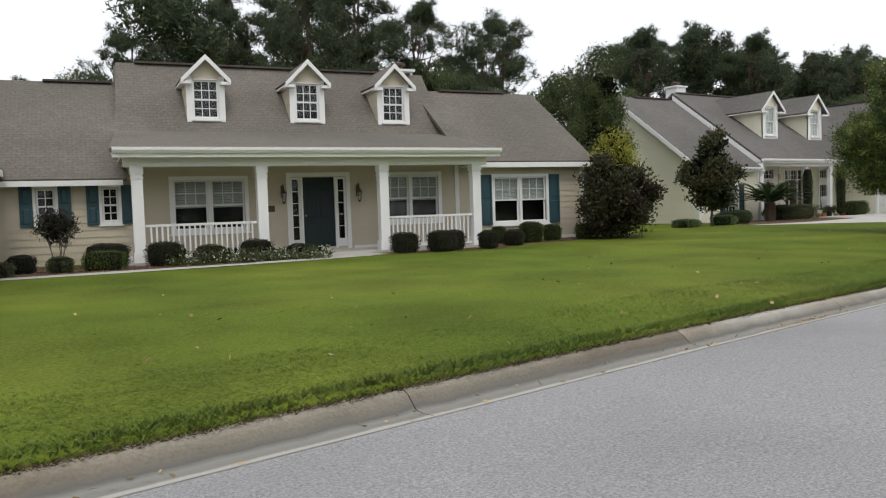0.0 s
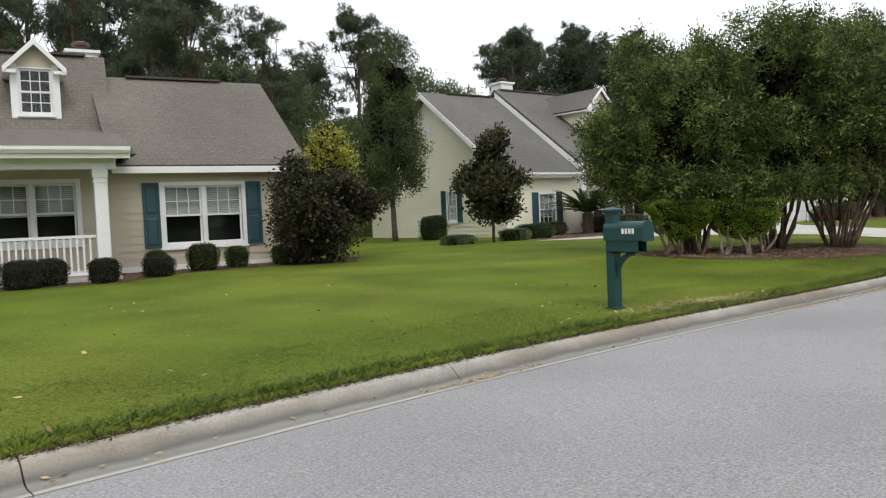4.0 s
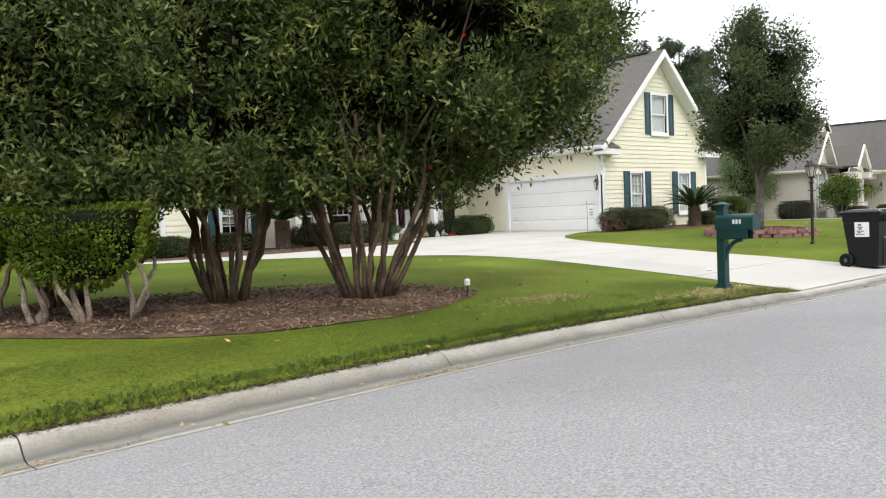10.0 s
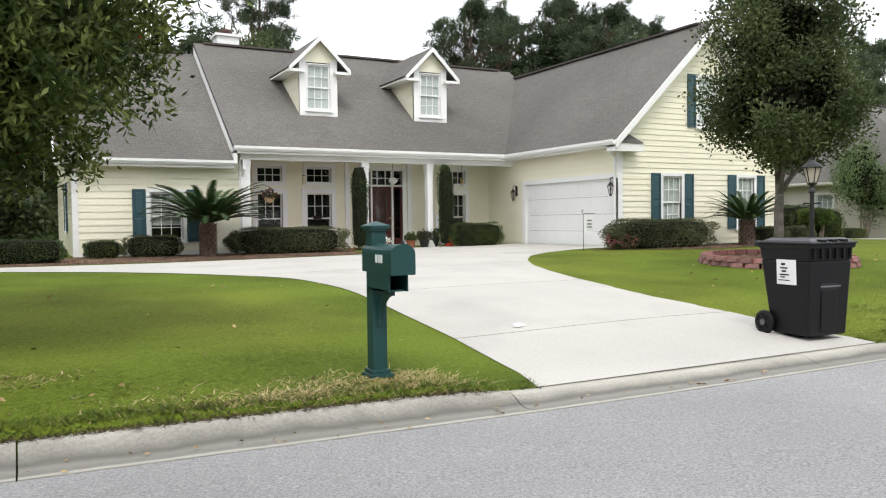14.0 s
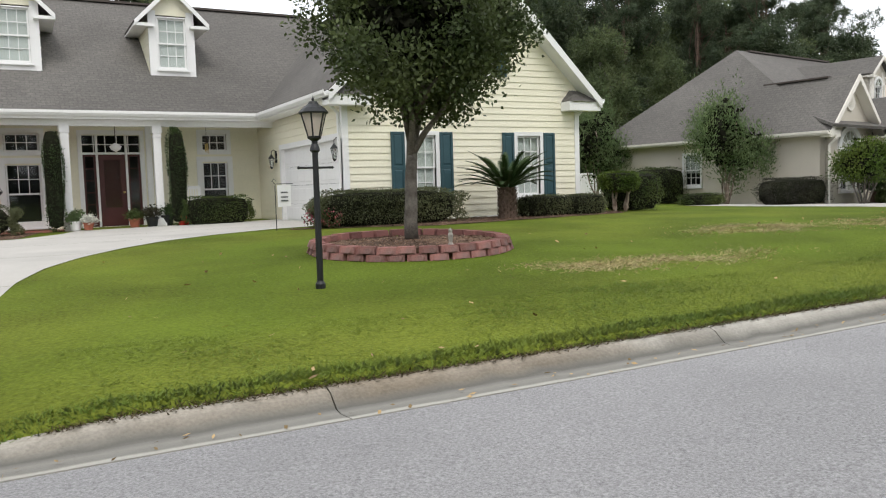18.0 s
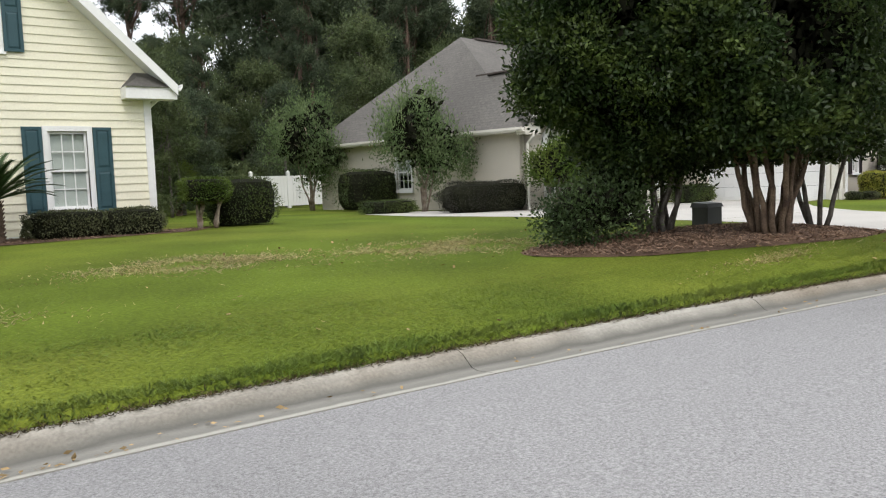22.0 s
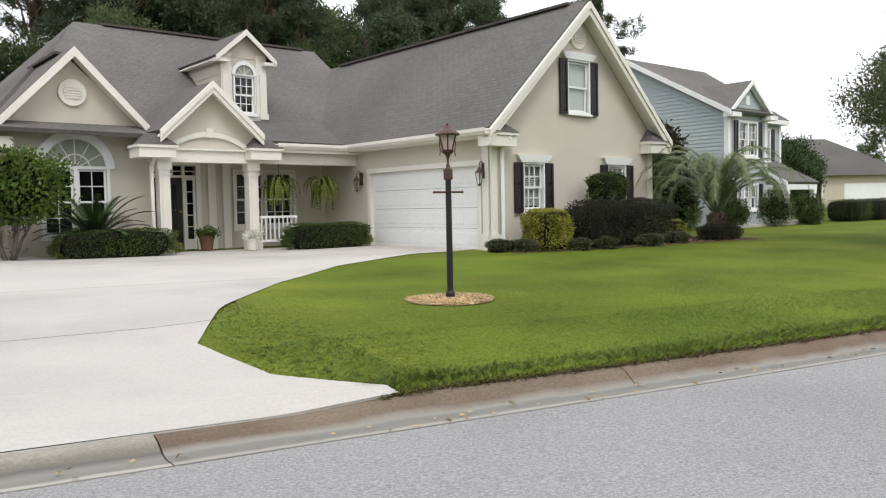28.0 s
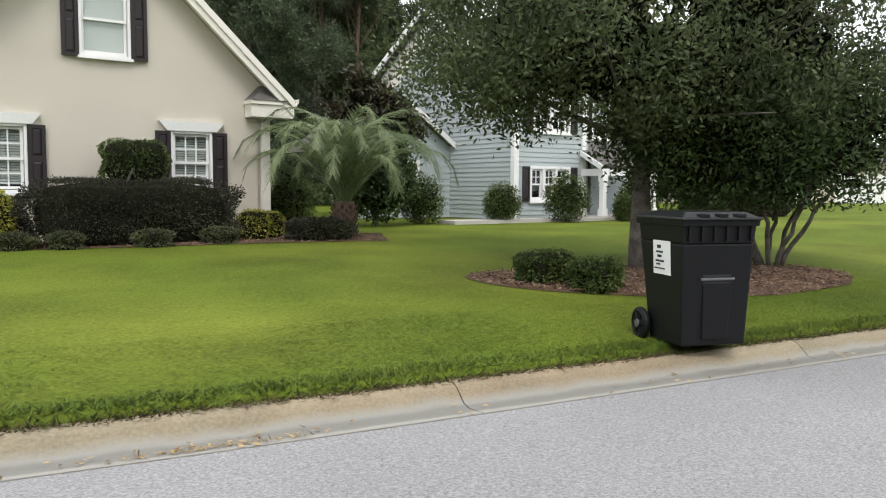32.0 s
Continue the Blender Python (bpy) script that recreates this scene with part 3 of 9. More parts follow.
def roof_plane(house, pts, mat, thick=0.10, name="roof"):
    """One slope of a roof. The first two points run along the eave."""
    p = [Vector(q) for q in pts]
    e = (p[1] - p[0]).normalized()
    n = (p[1] - p[0]).cross(p[-1] - p[0]).normalized()
    if n.z < 0:
        n = -n
    s = n.cross(e)
    b = B().hexa([q - n * thick for q in p], p)
    o = p[0].copy()
    b.uv = lambda co: ((Vector(co) - o).dot(e), (Vector(co) - o).dot(s))
    return part(name, b, mat, house)


def beam(house, a, c, w, h, mat, name="trim", up=0.0):
    """A board from a to c, w thick across, h high, hanging below the line."""
    a, c = Vector(a), Vector(c)
    d = (c - a).normalized()
    n = d.cross(Vector((0, 0, 1))).normalized() * (w / 2)
    z = Vector((0, 0, 1))
    b = B().hexa([a - n - z * (h - up), c - n - z * (h - up), c + n - z * (h - up), a + n - z * (h - up)], [a - n + z * up, c - n + z * up, c + n + z * up, a + n + z * up])
    return part(name, b, mat, house)


def gutter(house, a, c, mat=WHITE):
    """A half-open eaves gutter between two points."""
    a, c = Vector(a), Vector(c)
    d = (c - a).normalized()
    n = d.cross(Vector((0, 0, 1))).normalized()
    prof = [(0, 0), (0, -0.11), (0.07, -0.13), (0.12, -0.06), (0.125, 0.01), (0.105, 0.01), (0.10, -0.05), (0.06, -0.10), (0.015, -0.09), (0.015, 0)]
    b = B()
    b.hexa([a + n * x + Vector((0, 0, z)) for x, z in prof], [c + n * x + Vector((0, 0, z)) for x, z in prof])
    return part("gutter", b, mat, house)


def downspout(house, x, y, ztop, zbot, nx, ny, mat=WHITE):
    b = B()
    b.path([(x + nx * 0.30, y + ny * 0.30, ztop), (x + nx * 0.30, y + ny * 0.30, ztop - 0.12), (x + nx * 0.06, y + ny * 0.06, ztop - 0.35), (x + nx * 0.06, y + ny * 0.06, zbot + 0.18), (x + nx * 0.12, y + ny * 0.12, zbot + 0.10), (x + nx * 0.38, y + ny * 0.38, zbot + 0.06)], [0.045] * 6, 6)
    return part("downspout", b, mat, house)


def dormer(house, u, v, zb, w, h, slope_z, wallmat, roofmat, trim=WHITE, arch=False, over=0.18, pitch=1.0, winw=0.5):
    """A roof dormer: front with a window, cheeks, a small gable roof running back to the slope. slope_z(v): the roof's height."""
    zt = zb + h
    hw = w / 2
    apex = zt + hw * pitch
    d = part("dormer", B().hexa([(u - hw, v, zb - 0.2), (u - winw, v, zb - 0.2), (u - winw, v + 0.1, zb - 0.2), (u - hw, v + 0.1, zb - 0.2)], [(u - hw, v, zt), (u - winw, v, zt), (u - winw, v + 0.1, zt), (u - hw, v + 0.1, zt)])
             .hexa([(u + winw, v, zb - 0.2), (u + hw, v, zb - 0.2), (u + hw, v + 0.1, zb - 0.2), (u + winw, v + 0.1, zb - 0.2)], [(u + winw, v, zt), (u + hw, v, zt), (u + hw, v + 0.1, zt), (u + winw, v + 0.1, zt)])
             .box(u - winw, u + winw, v, v + 0.1, zb - 0.2, zb + 0.12), trim, house)
    part("gable_front", B().hexa([(u - hw, v + 0.01, zt - 0.12), (u + hw, v + 0.01, zt - 0.12), (u + hw, v + 0.1, zt - 0.12), (u - hw, v + 0.1, zt - 0.12)], [(u - hw, v + 0.01, zt), (u + hw, v + 0.01, zt), (u + hw, v + 0.1, zt), (u - hw, v + 0.1, zt)]).hexa([(u - hw, v + 0.01, zt), (u + hw, v + 0.01, zt), (u, v + 0.01, apex)], [(u - hw, v + 0.1, zt), (u + hw, v + 0.1, zt), (u, v + 0.1, apex)]), wallmat, d)
    back = lambda z: next((v + 0.05 * i for i in range(140) if slope_z(v + 0.05 * i) >= z), v + 7)
    vb = back(zt)
    for s in (-1, 1):
        x0, x1 = u + s * hw, u + s * (hw - 0.08)
        part("cheek", B().hexa([(x0, v + 0.02, zb - 0.15), (x1, v + 0.02, zb - 0.15), (x1, vb, zt - 0.02), (x0, vb, zt - 0.02)][::s], [(x0, v + 0.02, zt), (x1, v + 0.02, zt), (x1, vb, zt), (x0, vb, zt)][::s]), wallmat, d)
        n = 6
        for i in range(1, n):
            z = zb + h * i / n
            part("siding_board", B().box(*sorted((x0, x0 + s * 0.012)), v + 0.02, back(z) + 0.05, z - 0.015, z), wallmat, d)
    ov, fr = over, 0.22
    ze = zt - ov * pitch
    va = back(apex)
    for s in (-1, 1):
        e0, e1 = (u + s * (hw + ov), v - fr, ze + 0.06), (u + s * (hw + ov), back(ze) + 0.1, ze + 0.06)
        r1, r0 = (u, va + 0.1, apex + 0.06), (u, v - fr, apex + 0.06)
        rp = roof_plane(d, [e0, e1, r1, r0] if s < 0 else [e1, e0, r0, r1], roofmat, 0.05, "dormer_roof")
        part("rake", B().hexa([(u + s * (hw + ov), v - fr - 0.03, ze - 0.10), (u, v - fr - 0.03, apex - 0.10), (u, v - fr + 0.02, apex - 0.10), (u + s * (hw + ov), v - fr + 0.02, ze - 0.10)][::s], [(u + s * (hw + ov), v - fr - 0.03, ze + 0.05), (u, v - fr - 0.03, apex + 0.06), (u, v - fr + 0.02, apex + 0.06), (u + s * (hw + ov), v - fr + 0.02, ze + 0.05)][::s]), trim, d)
        part("return", B().box(*sorted((u + s * (hw - 0.14), u + s * (hw + ov))), v - fr, v + 0.02, ze - 0.10, ze - 0.012), trim, d)
        part("soffit", B().box(*sorted((u + s * hw, u + s * (hw + ov))), v, back(ze), ze - 0.06, ze - 0.02), trim, d)
    return d


def dormer_window(house, u, v, z0, z1, hw, trim=WHITE, blind=0.0, arch=False):
    window(house, (u, v + 0.02), 0, -hw, hw, z0, z1, 1, 3, 2, trim, 0.03, blind, 2, sill=True)


def column(house, x, y, z0, z1, w, mat, cap=0.05, taper=0.0, name="column", square=True):
    b = B()
    h, t = w / 2, w / 2 - taper
    b.hexa([(x - h, y - h, z0 + 0.25), (x + h, y - h, z0 + 0.25), (x + h, y + h, z0 + 0.25), (x - h, y + h, z0 + 0.25)], [(x - t, y - t, z1 - 0.2), (x + t, y - t, z1 - 0.2), (x + t, y + t, z1 - 0.2), (x - t, y + t, z1 - 0.2)])
    b.box(x - h - cap, x + h + cap, y - h - cap, y + h + cap, z0, z0 + 0.25)
    b.box(x - t - cap * 0.6, x + t + cap * 0.6, y - t - cap * 0.6, y + t + cap * 0.6, z1 - 0.32, z1 - 0.27)
    b.box(x - t - cap * 0.8, x + t + cap * 0.8, y - t - cap * 0.8, y + t + cap * 0.8, z1 - 0.2, z1)
    return part(name, b, mat, house)


def railing(house, x0, x1, y, z0, z1, mat, step=0.13):
    r = part("railing", B().box(x0, x1, y - 0.04, y + 0.04, z1 - 0.06, z1).box(x0, x1, y - 0.03, y + 0.03, z0 + 0.06, z0 + 0.12), mat, house)
    n = int((x1 - x0) / step)
    for i in range(1, n):
        x = x0 + (x1 - x0) * i / n
        part("baluster", B().box(x - 0.02, x + 0.02, y - 0.02, y + 0.02, z0 + 0.12, z1 - 0.06), mat, r)
    return r


def lantern(house, x, y, z, nx, ny, mat=BLACKMETAL):
    """A wall lantern hung from a scroll arm."""
    ln = part("wall_lantern", B().path([(x, y, z + 0.30), (x + nx * 0.10, y + ny * 0.10, z + 0.36), (x + nx * 0.16, y + ny * 0.16, z + 0.30), (x + nx * 0.16, y + ny * 0.16, z + 0.22)], [0.012] * 4, 5).box(x - 0.045, x + 0.045, y - 0.045, y + 0.045, z - 0.02, z + 0.32), mat, house)
    cx, cy = x + nx * 0.16, y + ny * 0.16
    part("lantern_roof", B().lathe([(0.10, 0.10), (0.085, 0.13), (0.03, 0.20), (0.012, 0.24)], (cx, cy, z), 8), mat, ln)
    part("lantern_glass", B().lathe([(0.045, -0.14), (0.085, 0.10)], (cx, cy, z), 8), LAMPGLASS, ln)
    part("lantern_base", B().lathe([(0.015, -0.20), (0.05, -0.15), (0.05, -0.14)], (cx, cy, z), 8), mat, ln)
    b = B()
    for i in range(4):
        a = math.pi / 4 + i * math.pi / 2
        b.tube((cx + 0.045 * math.cos(a), cy + 0.045 * math.sin(a), z - 0.14), (cx + 0.088 * math.cos(a), cy + 0.088 * math.sin(a), z + 0.10), 0.007, 0.007, 4)
    part("lantern_cage", b, mat, ln)
    return ln


def garage_door(house, o, ang, u0, u1, z0, z1, mat=WHITE, casing=0.14, trim=WHITE):
    """A sectional door: four leaves of pressed panels, in a casing."""
    w = Matrix.Translation((o[0], o[1], 0)) @ Matrix.Rotation(radians(ang), 4, "Z")
    d = sub("garage_door", B().box(u0 - casing, u0, -0.05, 0.12, z0, z1).box(u1, u1 + casing, -0.05, 0.12, z0, z1).box(u0 - casing, u1 + casing, -0.06, 0.12, z1, z1 + casing), trim, house, w)
    h = (z1 - z0) / 4
    for i in range(4):
        leaf = B().box(u0, u1, 0.06, 0.11, z0 + i * h + 0.004, z0 + (i + 1) * h - 0.004)
        for k in range(8):
            a, c = u0 + (u1 - u0) * k / 8 + 0.06, u0 + (u1 - u0) * (k + 1) / 8 - 0.06
            leaf.hexa([(a, 0.0595, z0 + i * h + 0.08), (c, 0.0595, z0 + i * h + 0.08), (c, 0.0595, z0 + (i + 1) * h - 0.08), (a, 0.0595, z0 + (i + 1) * h - 0.08)][::-1], [(a + 0.03, 0.052, z0 + i * h + 0.11), (c - 0.03, 0.052, z0 + i * h + 0.11), (c - 0.03, 0.052, z0 + (i + 1) * h - 0.11), (a + 0.03, 0.052, z0 + (i + 1) * h - 0.11)][::-1])
        part("door_leaf", leaf, mat, d)
    return d


def entry_door(house, o, ang, u0, u1, z0, z1, leaf, trim=WHITE, side=0.38, transom=0.0, glazed=False, hinge=1, flank=None, kick=True):
    """A front door between sidelights."""
    w = Matrix.Translation((o[0], o[1], 0)) @ Matrix.Rotation(radians(ang), 4, "Z")
    zt = z1 - transom
    d = sub("door", frame_box(B(), u0 - 0.12, u1 + 0.12, z0 - 0.2, z1 + 0.14, 0.12, -0.05, 0.1).box(u0 + side - 0.03, u0 + side + 0.03, -0.03, 0.1, z0, z1).box(u1 - side - 0.03, u1 - side + 0.03, -0.03, 0.1, z0, z1), trim, house, w)
    a, c = u0 + side + 0.03, u1 - side - 0.03
    lf, panels = B().box(a, c, 0.04, 0.085, z0 + 0.02, zt), []
    if not glazed:
        for q0, q1 in ((0.18, 0.75), (0.9, zt - z0 - 0.5), (zt - z0 - 0.4, zt - z0 - 0.15)):
            for s0, s1 in ((a + 0.1, (a + c) / 2 - 0.05), ((a + c) / 2 + 0.05, c - 0.1)):
                panels.append(B().hexa([(s0, 0.0395, z0 + q0), (s1, 0.0395, z0 + q0), (s1, 0.0395, z0 + q1), (s0, 0.0395, z0 + q1)][::-1], [(s0 + 0.03, 0.03, z0 + q0 + 0.03), (s1 - 0.03, 0.03, z0 + q0 + 0.03), (s1 - 0.03, 0.03, z0 + q1 - 0.03), (s0 + 0.03, 0.03, z0 + q1 - 0.03)][::-1]))
    part("door_leaf", lf, leaf, d)
    for p in panels:
        part("door_panel", p, leaf, d)
    if glazed:
        part("door_pane", B().box(a + 0.14, c - 0.14, 0.033, 0.039, z0 + 0.55, zt - 0.16), GLASS, d)
    if kick:
        part("kick_plate", B().box(a + 0.04, c - 0.04, 0.032, 0.039, z0 + 0.04, z0 + 0.2), BRASS, d)
    part("door_knob", B().lathe([(0.012, 0), (0.035, 0.02), (0.035, 0.05), (0.01, 0.065)], ((a + 0.07) if hinge > 0 else (c - 0.07), 0.0, z0 + 0.95), 8), BRASS, d)
    if transom:
        part("transom", bars(u0, u1, zt + 0.03, z1, 5, 2, 0.025, 0.03, 0.06).box(u0, u1, -0.02, 0.09, zt, zt + 0.06), trim, d)
        part("pane", B().box(u0, u1, 0.06, 0.066, zt + 0.06, z1), GLASS, d)
    for s0, s1 in ((u0, u0 + side - 0.03), (u1 - side + 0.03, u1)):
        b = frame_box(B(), s0, s1, z0 + 0.02, zt, 0.06, 0.02, 0.07)
        g = bars(s0 + 0.06, s1 - 0.06, z0 + 0.3, zt - 0.06, 1, 5, 0.022, 0.03, 0.05)
        n = len(b.v)
        b.v += g.v
        b.f += [tuple(n + i for i in q) for q in g.f]
        b.box(s0 + 0.05, s1 - 0.05, 0.03, 0.06, z0 + 0.05, z0 + 0.28)
        part("sidelight", b, flank or trim, d)
        part("pane", B().box(s0 + 0.05, s1 - 0.05, 0.05, 0.055, z0 + 0.28, zt - 0.05), GLASS, d)
    return d


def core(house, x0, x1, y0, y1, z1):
    """Near-black boxes behind the windows: the darkness of unlit rooms, put into their colour."""
    part("inner_lining", B().box(x0, x1, y0, y1, -0.1, z1), ROOM_SHADE, house)


def gable(u0, u1, ze, za):
    return [(u0, ze), ((u0 + u1) / 2, za), (u1, ze)]


# ---- house 1: tan single-storey house with a columned porch ----
H1 = thing("house", pose(9.0, 21.35, -0.10, 0, 0, -8), "tan sided single-storey house with a white columned porch and three dormers", "house")
MW = [(-3.42, -1.5, 0.74, 2.14), (2.62, 4.52, 0.80, 2.20)]
wall(H1, (-4.7, 0), 0, [(0, 2.75), (9.9, 2.75)], -0.2, [(u0 + 4.7, u1 + 4.7, a, c) for u0, u1, a, c in MW] + [(4.52, 6.2, 0.05, 2.18)], TAN, board=TAN)
for u0, u1, a, c in MW:
    window(H1, (0, 0), 0, u0, u1, a, c, 2, 3, 2, WHITE, 0.11, 0.55, 0)
entry_door(H1, (0, 0), 0, -0.18, 1.5, 0.08, 2.18, DOORGREEN, side=0.33, kick=False)
wall(H1, (5.2, 0), 0, [(0, 2.62), (4.75, 2.62)], -0.2, [(1.32, 3.28, 0.60, 2.10)], TAN, board=TAN)
window(H1, (5.2, 0), 0, 1.32, 3.28, 0.60, 2.10, 2, 3, 2, WHITE, 0.10, 0.5, 0, SHUT_TEAL, 0.40)
wall(H1, (9.95, 0), 90, [(0, 2.62), (4.0, 5.35), (8.0, 2.62)], -0.2, [], TAN, board=TAN)
wall(H1, (-8.0, 0), 0, [(0, 2.2), (3.3, 2.2)], -0.2, [(1.22, 1.66, 1.05, 1.98), (2.78, 3.18, 1.05, 1.98)], TAN, board=TAN)
for u0, u1 in ((1.22, 1.66), (2.78, 3.18)):
    window(H1, (-8.0, 0), 0, u0, u1, 1.05, 1.98, 1, 2, 2, WHITE, 0.07, 0.0, 2, SHUT_TEAL, 0.30)
wall(H1, (-7.85, -9.0), 90, [(0, 2.5), (9.0, 2.5)], -0.2, [], TAN, board=TAN)
wall(H1, (-16.0, -9.0), 0, [(0, 2.5), (4.07, 5.3), (8.15, 2.5)], -0.2, [], TAN, board=TAN)
for z0, m in ((-0.2, WHITE),):
    for u0, u1 in ((5.2, 9.98), (-4.7, -0.35), (1.7, 5.2)):
        part("base_board", B().box(u0, u1, -0.05, 0.02, -0.25, 0.12), m, H1)
part("corner_board", B().box(9.86, 10.0, -0.045, 0.1, 0.1, 2.62), WHITE, H1)
part("corner_board", B().box(5.1, 5.24, -0.06, 0.06, 0.1, 2.62), WHITE, H1)
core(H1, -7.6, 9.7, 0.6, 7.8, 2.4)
part("porch_floor", B().box(-4.75, 5.2, -2.15, -0.02, -0.3, 0.04), DRIVE, H1)
part("porch_ceiling", B().box(-4.8, 5.25, -2.2, -0.02, 2.62, 2.68), TAN, H1)
part("porch_beam", B().box(-4.75, 5.2, -2.05, -1.78, 2.40, 2.70), WHITE, H1)
part("fascia", B().box(-5.0, 5.45, -2.45, -2.38, 2.60, 2.80).box(-5.0, 5.45, -2.38, -2.05, 2.68, 2.72), WHITE, H1)
gutter(H1, (-5.0, -2.45, 2.83), (5.45, -2.45, 2.83))
for u in (-4.45, -1.40, 1.98, 4.87):
    column(H1, u, -1.9, 0.04, 2.42, 0.26, WHITE, 0.03, 0.0)
railing(H1, -4.3, -1.55, -1.9, 0.04, 0.97, WHITE)
railing(H1, 2.12, 4.73, -1.9, 0.04, 0.97, WHITE)
for u in (-0.42, 1.86):
    lantern(H1, u, -0.03, 1.62, 0, -1, BRONZE)
part("name_plate", B().box(-1.08, -0.66, -0.045, -0.03, 1.20, 1.38), BRONZE, H1)
ROOF_LOW = lambda v: 2.82 + (v + 2.45) * (3.68 - 2.82) / 4.15 if v < 1.7 else 3.68 + (v - 1.7) * 1.02
Z4 = ROOF_LOW(4.0)
roof_plane(H1, [(-5.05, -2.47, 2.82), (5.5, -2.47, 2.82), (5.62, 1.7, 3.68), (-4.75, 1.7, 3.68)], SHINGLE1)
roof_plane(H1, [(-4.75, 1.7, 3.68), (5.62, 1.7, 3.68), (5.8, 4.0, Z4), (-4.55, 4.0, Z4)], SHINGLE1)
roof_plane(H1, [(5.8, 9.0, 2.4), (-4.55, 9.0, 2.4), (-4.55, 4.0, Z4), (5.8, 4.0, Z4)], SHINGLE1)
part("gable_end", B().hexa([(5.62, -2.3, 2.7), (5.62, 1.7, 3.6), (5.62, 4.0, Z4 - 0.1), (5.62, 8.5, 2.7)], [(5.5, -2.3, 2.7), (5.5, 1.7, 3.6), (5.5, 4.0, Z4 - 0.1), (5.5, 8.5, 2.7)]), SHINGLE1, H1)
part("gable_end", B().hexa([(-4.62, -2.3, 2.7), (-4.62, 1.7, 3.6), (-4.62, 4.0, Z4 - 0.1), (-4.62, 8.5, 2.7)], [(-4.5, -2.3, 2.7), (-4.5, 1.7, 3.6), (-4.5, 4.0, Z4 - 0.1), (-4.5, 8.5, 2.7)]), SHINGLE1, H1)
part("ridge_vent", B().box(-4.0, 5.3, 3.85, 4.15, Z4 - 0.01, Z4 + 0.05), RIDGE, H1)
roof_plane(H1, [(5.3, -0.45, 2.60), (10.25, -0.45, 2.60), (10.25, 3.7, 5.42), (5.3, 3.7, 5.42)], SHINGLE1)
roof_plane(H1, [(10.25, 8.4, 2.5), (5.3, 8.4, 2.5), (5.3, 3.7, 5.42), (10.25, 3.7, 5.42)], SHINGLE1)
part("ridge_vent", B().box(6.3, 9.0, 3.55, 3.85, 5.41, 5.47), RIDGE, H1)
part("fascia", B().box(5.3, 10.25, -0.46, -0.41, 2.40, 2.56).box(5.3, 10.0, -0.41, 0.0, 2.42, 2.46), WHITE, H1)
beam(H1, (10.22, -0.45, 2.52), (10.22, 3.7, 5.33), 0.05, 0.16, WHITE, "rake")
roof_plane(H1, [(-9.5, -0.45, 2.20), (-4.6, -0.45, 2.20), (-4.6, 3.9, 5.35), (-9.5, 3.9, 5.35)], SHINGLE1)
roof_plane(H1, [(-4.6, 8.4, 2.2), (-9.5, 8.4, 2.2), (-9.5, 3.9, 5.35), (-4.6, 3.9, 5.35)], SHINGLE1)
part("ridge_vent", B().box(-6.6, -4.7, 3.75, 4.05, 5.34, 5.40), RIDGE, H1)
part("fascia", B().box(-8.0, -4.7, -0.46, -0.41, 2.02, 2.16).box(-8.0, -4.7, -0.41, 0.0, 2.04, 2.08), WHITE, H1)
roof_plane(H1, [(-7.45, -9.4, 2.45), (-7.45, 1.0, 2.45), (-11.9, 3.0, 5.35), (-11.9, -9.4, 5.35)], SHINGLE1)
roof_plane(H1, [(-16.4, 3.0, 2.45), (-16.4, -9.4, 2.45), (-11.9, -9.4, 5.35), (-11.9, 3.0, 5.35)], SHINGLE1)
part("fascia", B().box(-7.50, -7.44, -9.4, -0.4, 2.26, 2.42), WHITE, H1)
for u in (-2.15, 0.97, 3.9):
    dormer(H1, u, 2.0, 3.93, 1.13, 1.42, ROOF_LOW, TAN, SHINGLE1, winw=0.40, over=0.16)
    dormer_window(H1, u, 2.0, 4.08, 5.24, 0.375)
    # Near-black sheet added behind each dormer window as the attic's shade.
    part("dark_attic", B().box(u - 0.38, u + 0.38, 2.16, 2.20, 3.9, 5.25), ROOM_SHADE, H1)
chim = part("chimney", B().box(4.9, 5.7, 4.6, 5.4, 4.5, 6.25).box(4.82, 5.78, 4.52, 5.48, 6.25, 6.34), WHITE, H1)
part("chimney_cap", B().lathe([(0.16, 6.34), (0.16, 6.5), (0.26, 6.52), (0.26, 6.6), (0.1, 6.66)], (5.3, 5.0, 0), 12), BRONZE, chim)

# ---- house 2: yellow house with a garage wing ----
H2 = thing("house", pose(45.48, 19.54, -0.08), "pale yellow sided house with teal shutters and a white garage door", "house")
# garage wing: front gable y=0 x 0..6.85; drive side x=0
GZ = 3.10
wall(H2, (0, 0), 0, [(0, GZ + 0.30), (3.42, 6.61), (6.85, GZ + 0.30)], -0.2, [(1.66, 2.42, 0.58, 2.16), (4.85, 5.58, 0.58, 2.16), (3.1, 4.1, 3.72, 5.2)], YELLOW, board=YELLOW, exposure=0.165)
window(H2, (0, 0), 0, 1.66, 2.42, 0.58, 2.16, 1, 3, 2, WHITE, 0.10, 1.0, 2, SHUT_TEAL, 0.36)
window(H2, (0, 0), 0, 4.85, 5.58, 0.58, 2.16, 1, 3, 2, WHITE, 0.10, 1.0, 2, SHUT_TEAL, 0.36)
window(H2, (0, 0), 0, 3.1, 4.1, 3.72, 5.2, 1, 1, 1, WHITE, 0.10, 1.0, 1, SHUT_TEAL, 0.34)
wall(H2, (0, 12), -90, [(0, GZ), (12, GZ)], -0.2, [(7.12, 12 - 0.10, 0.0, 2.10)], YELLOW, board=YELLOW)
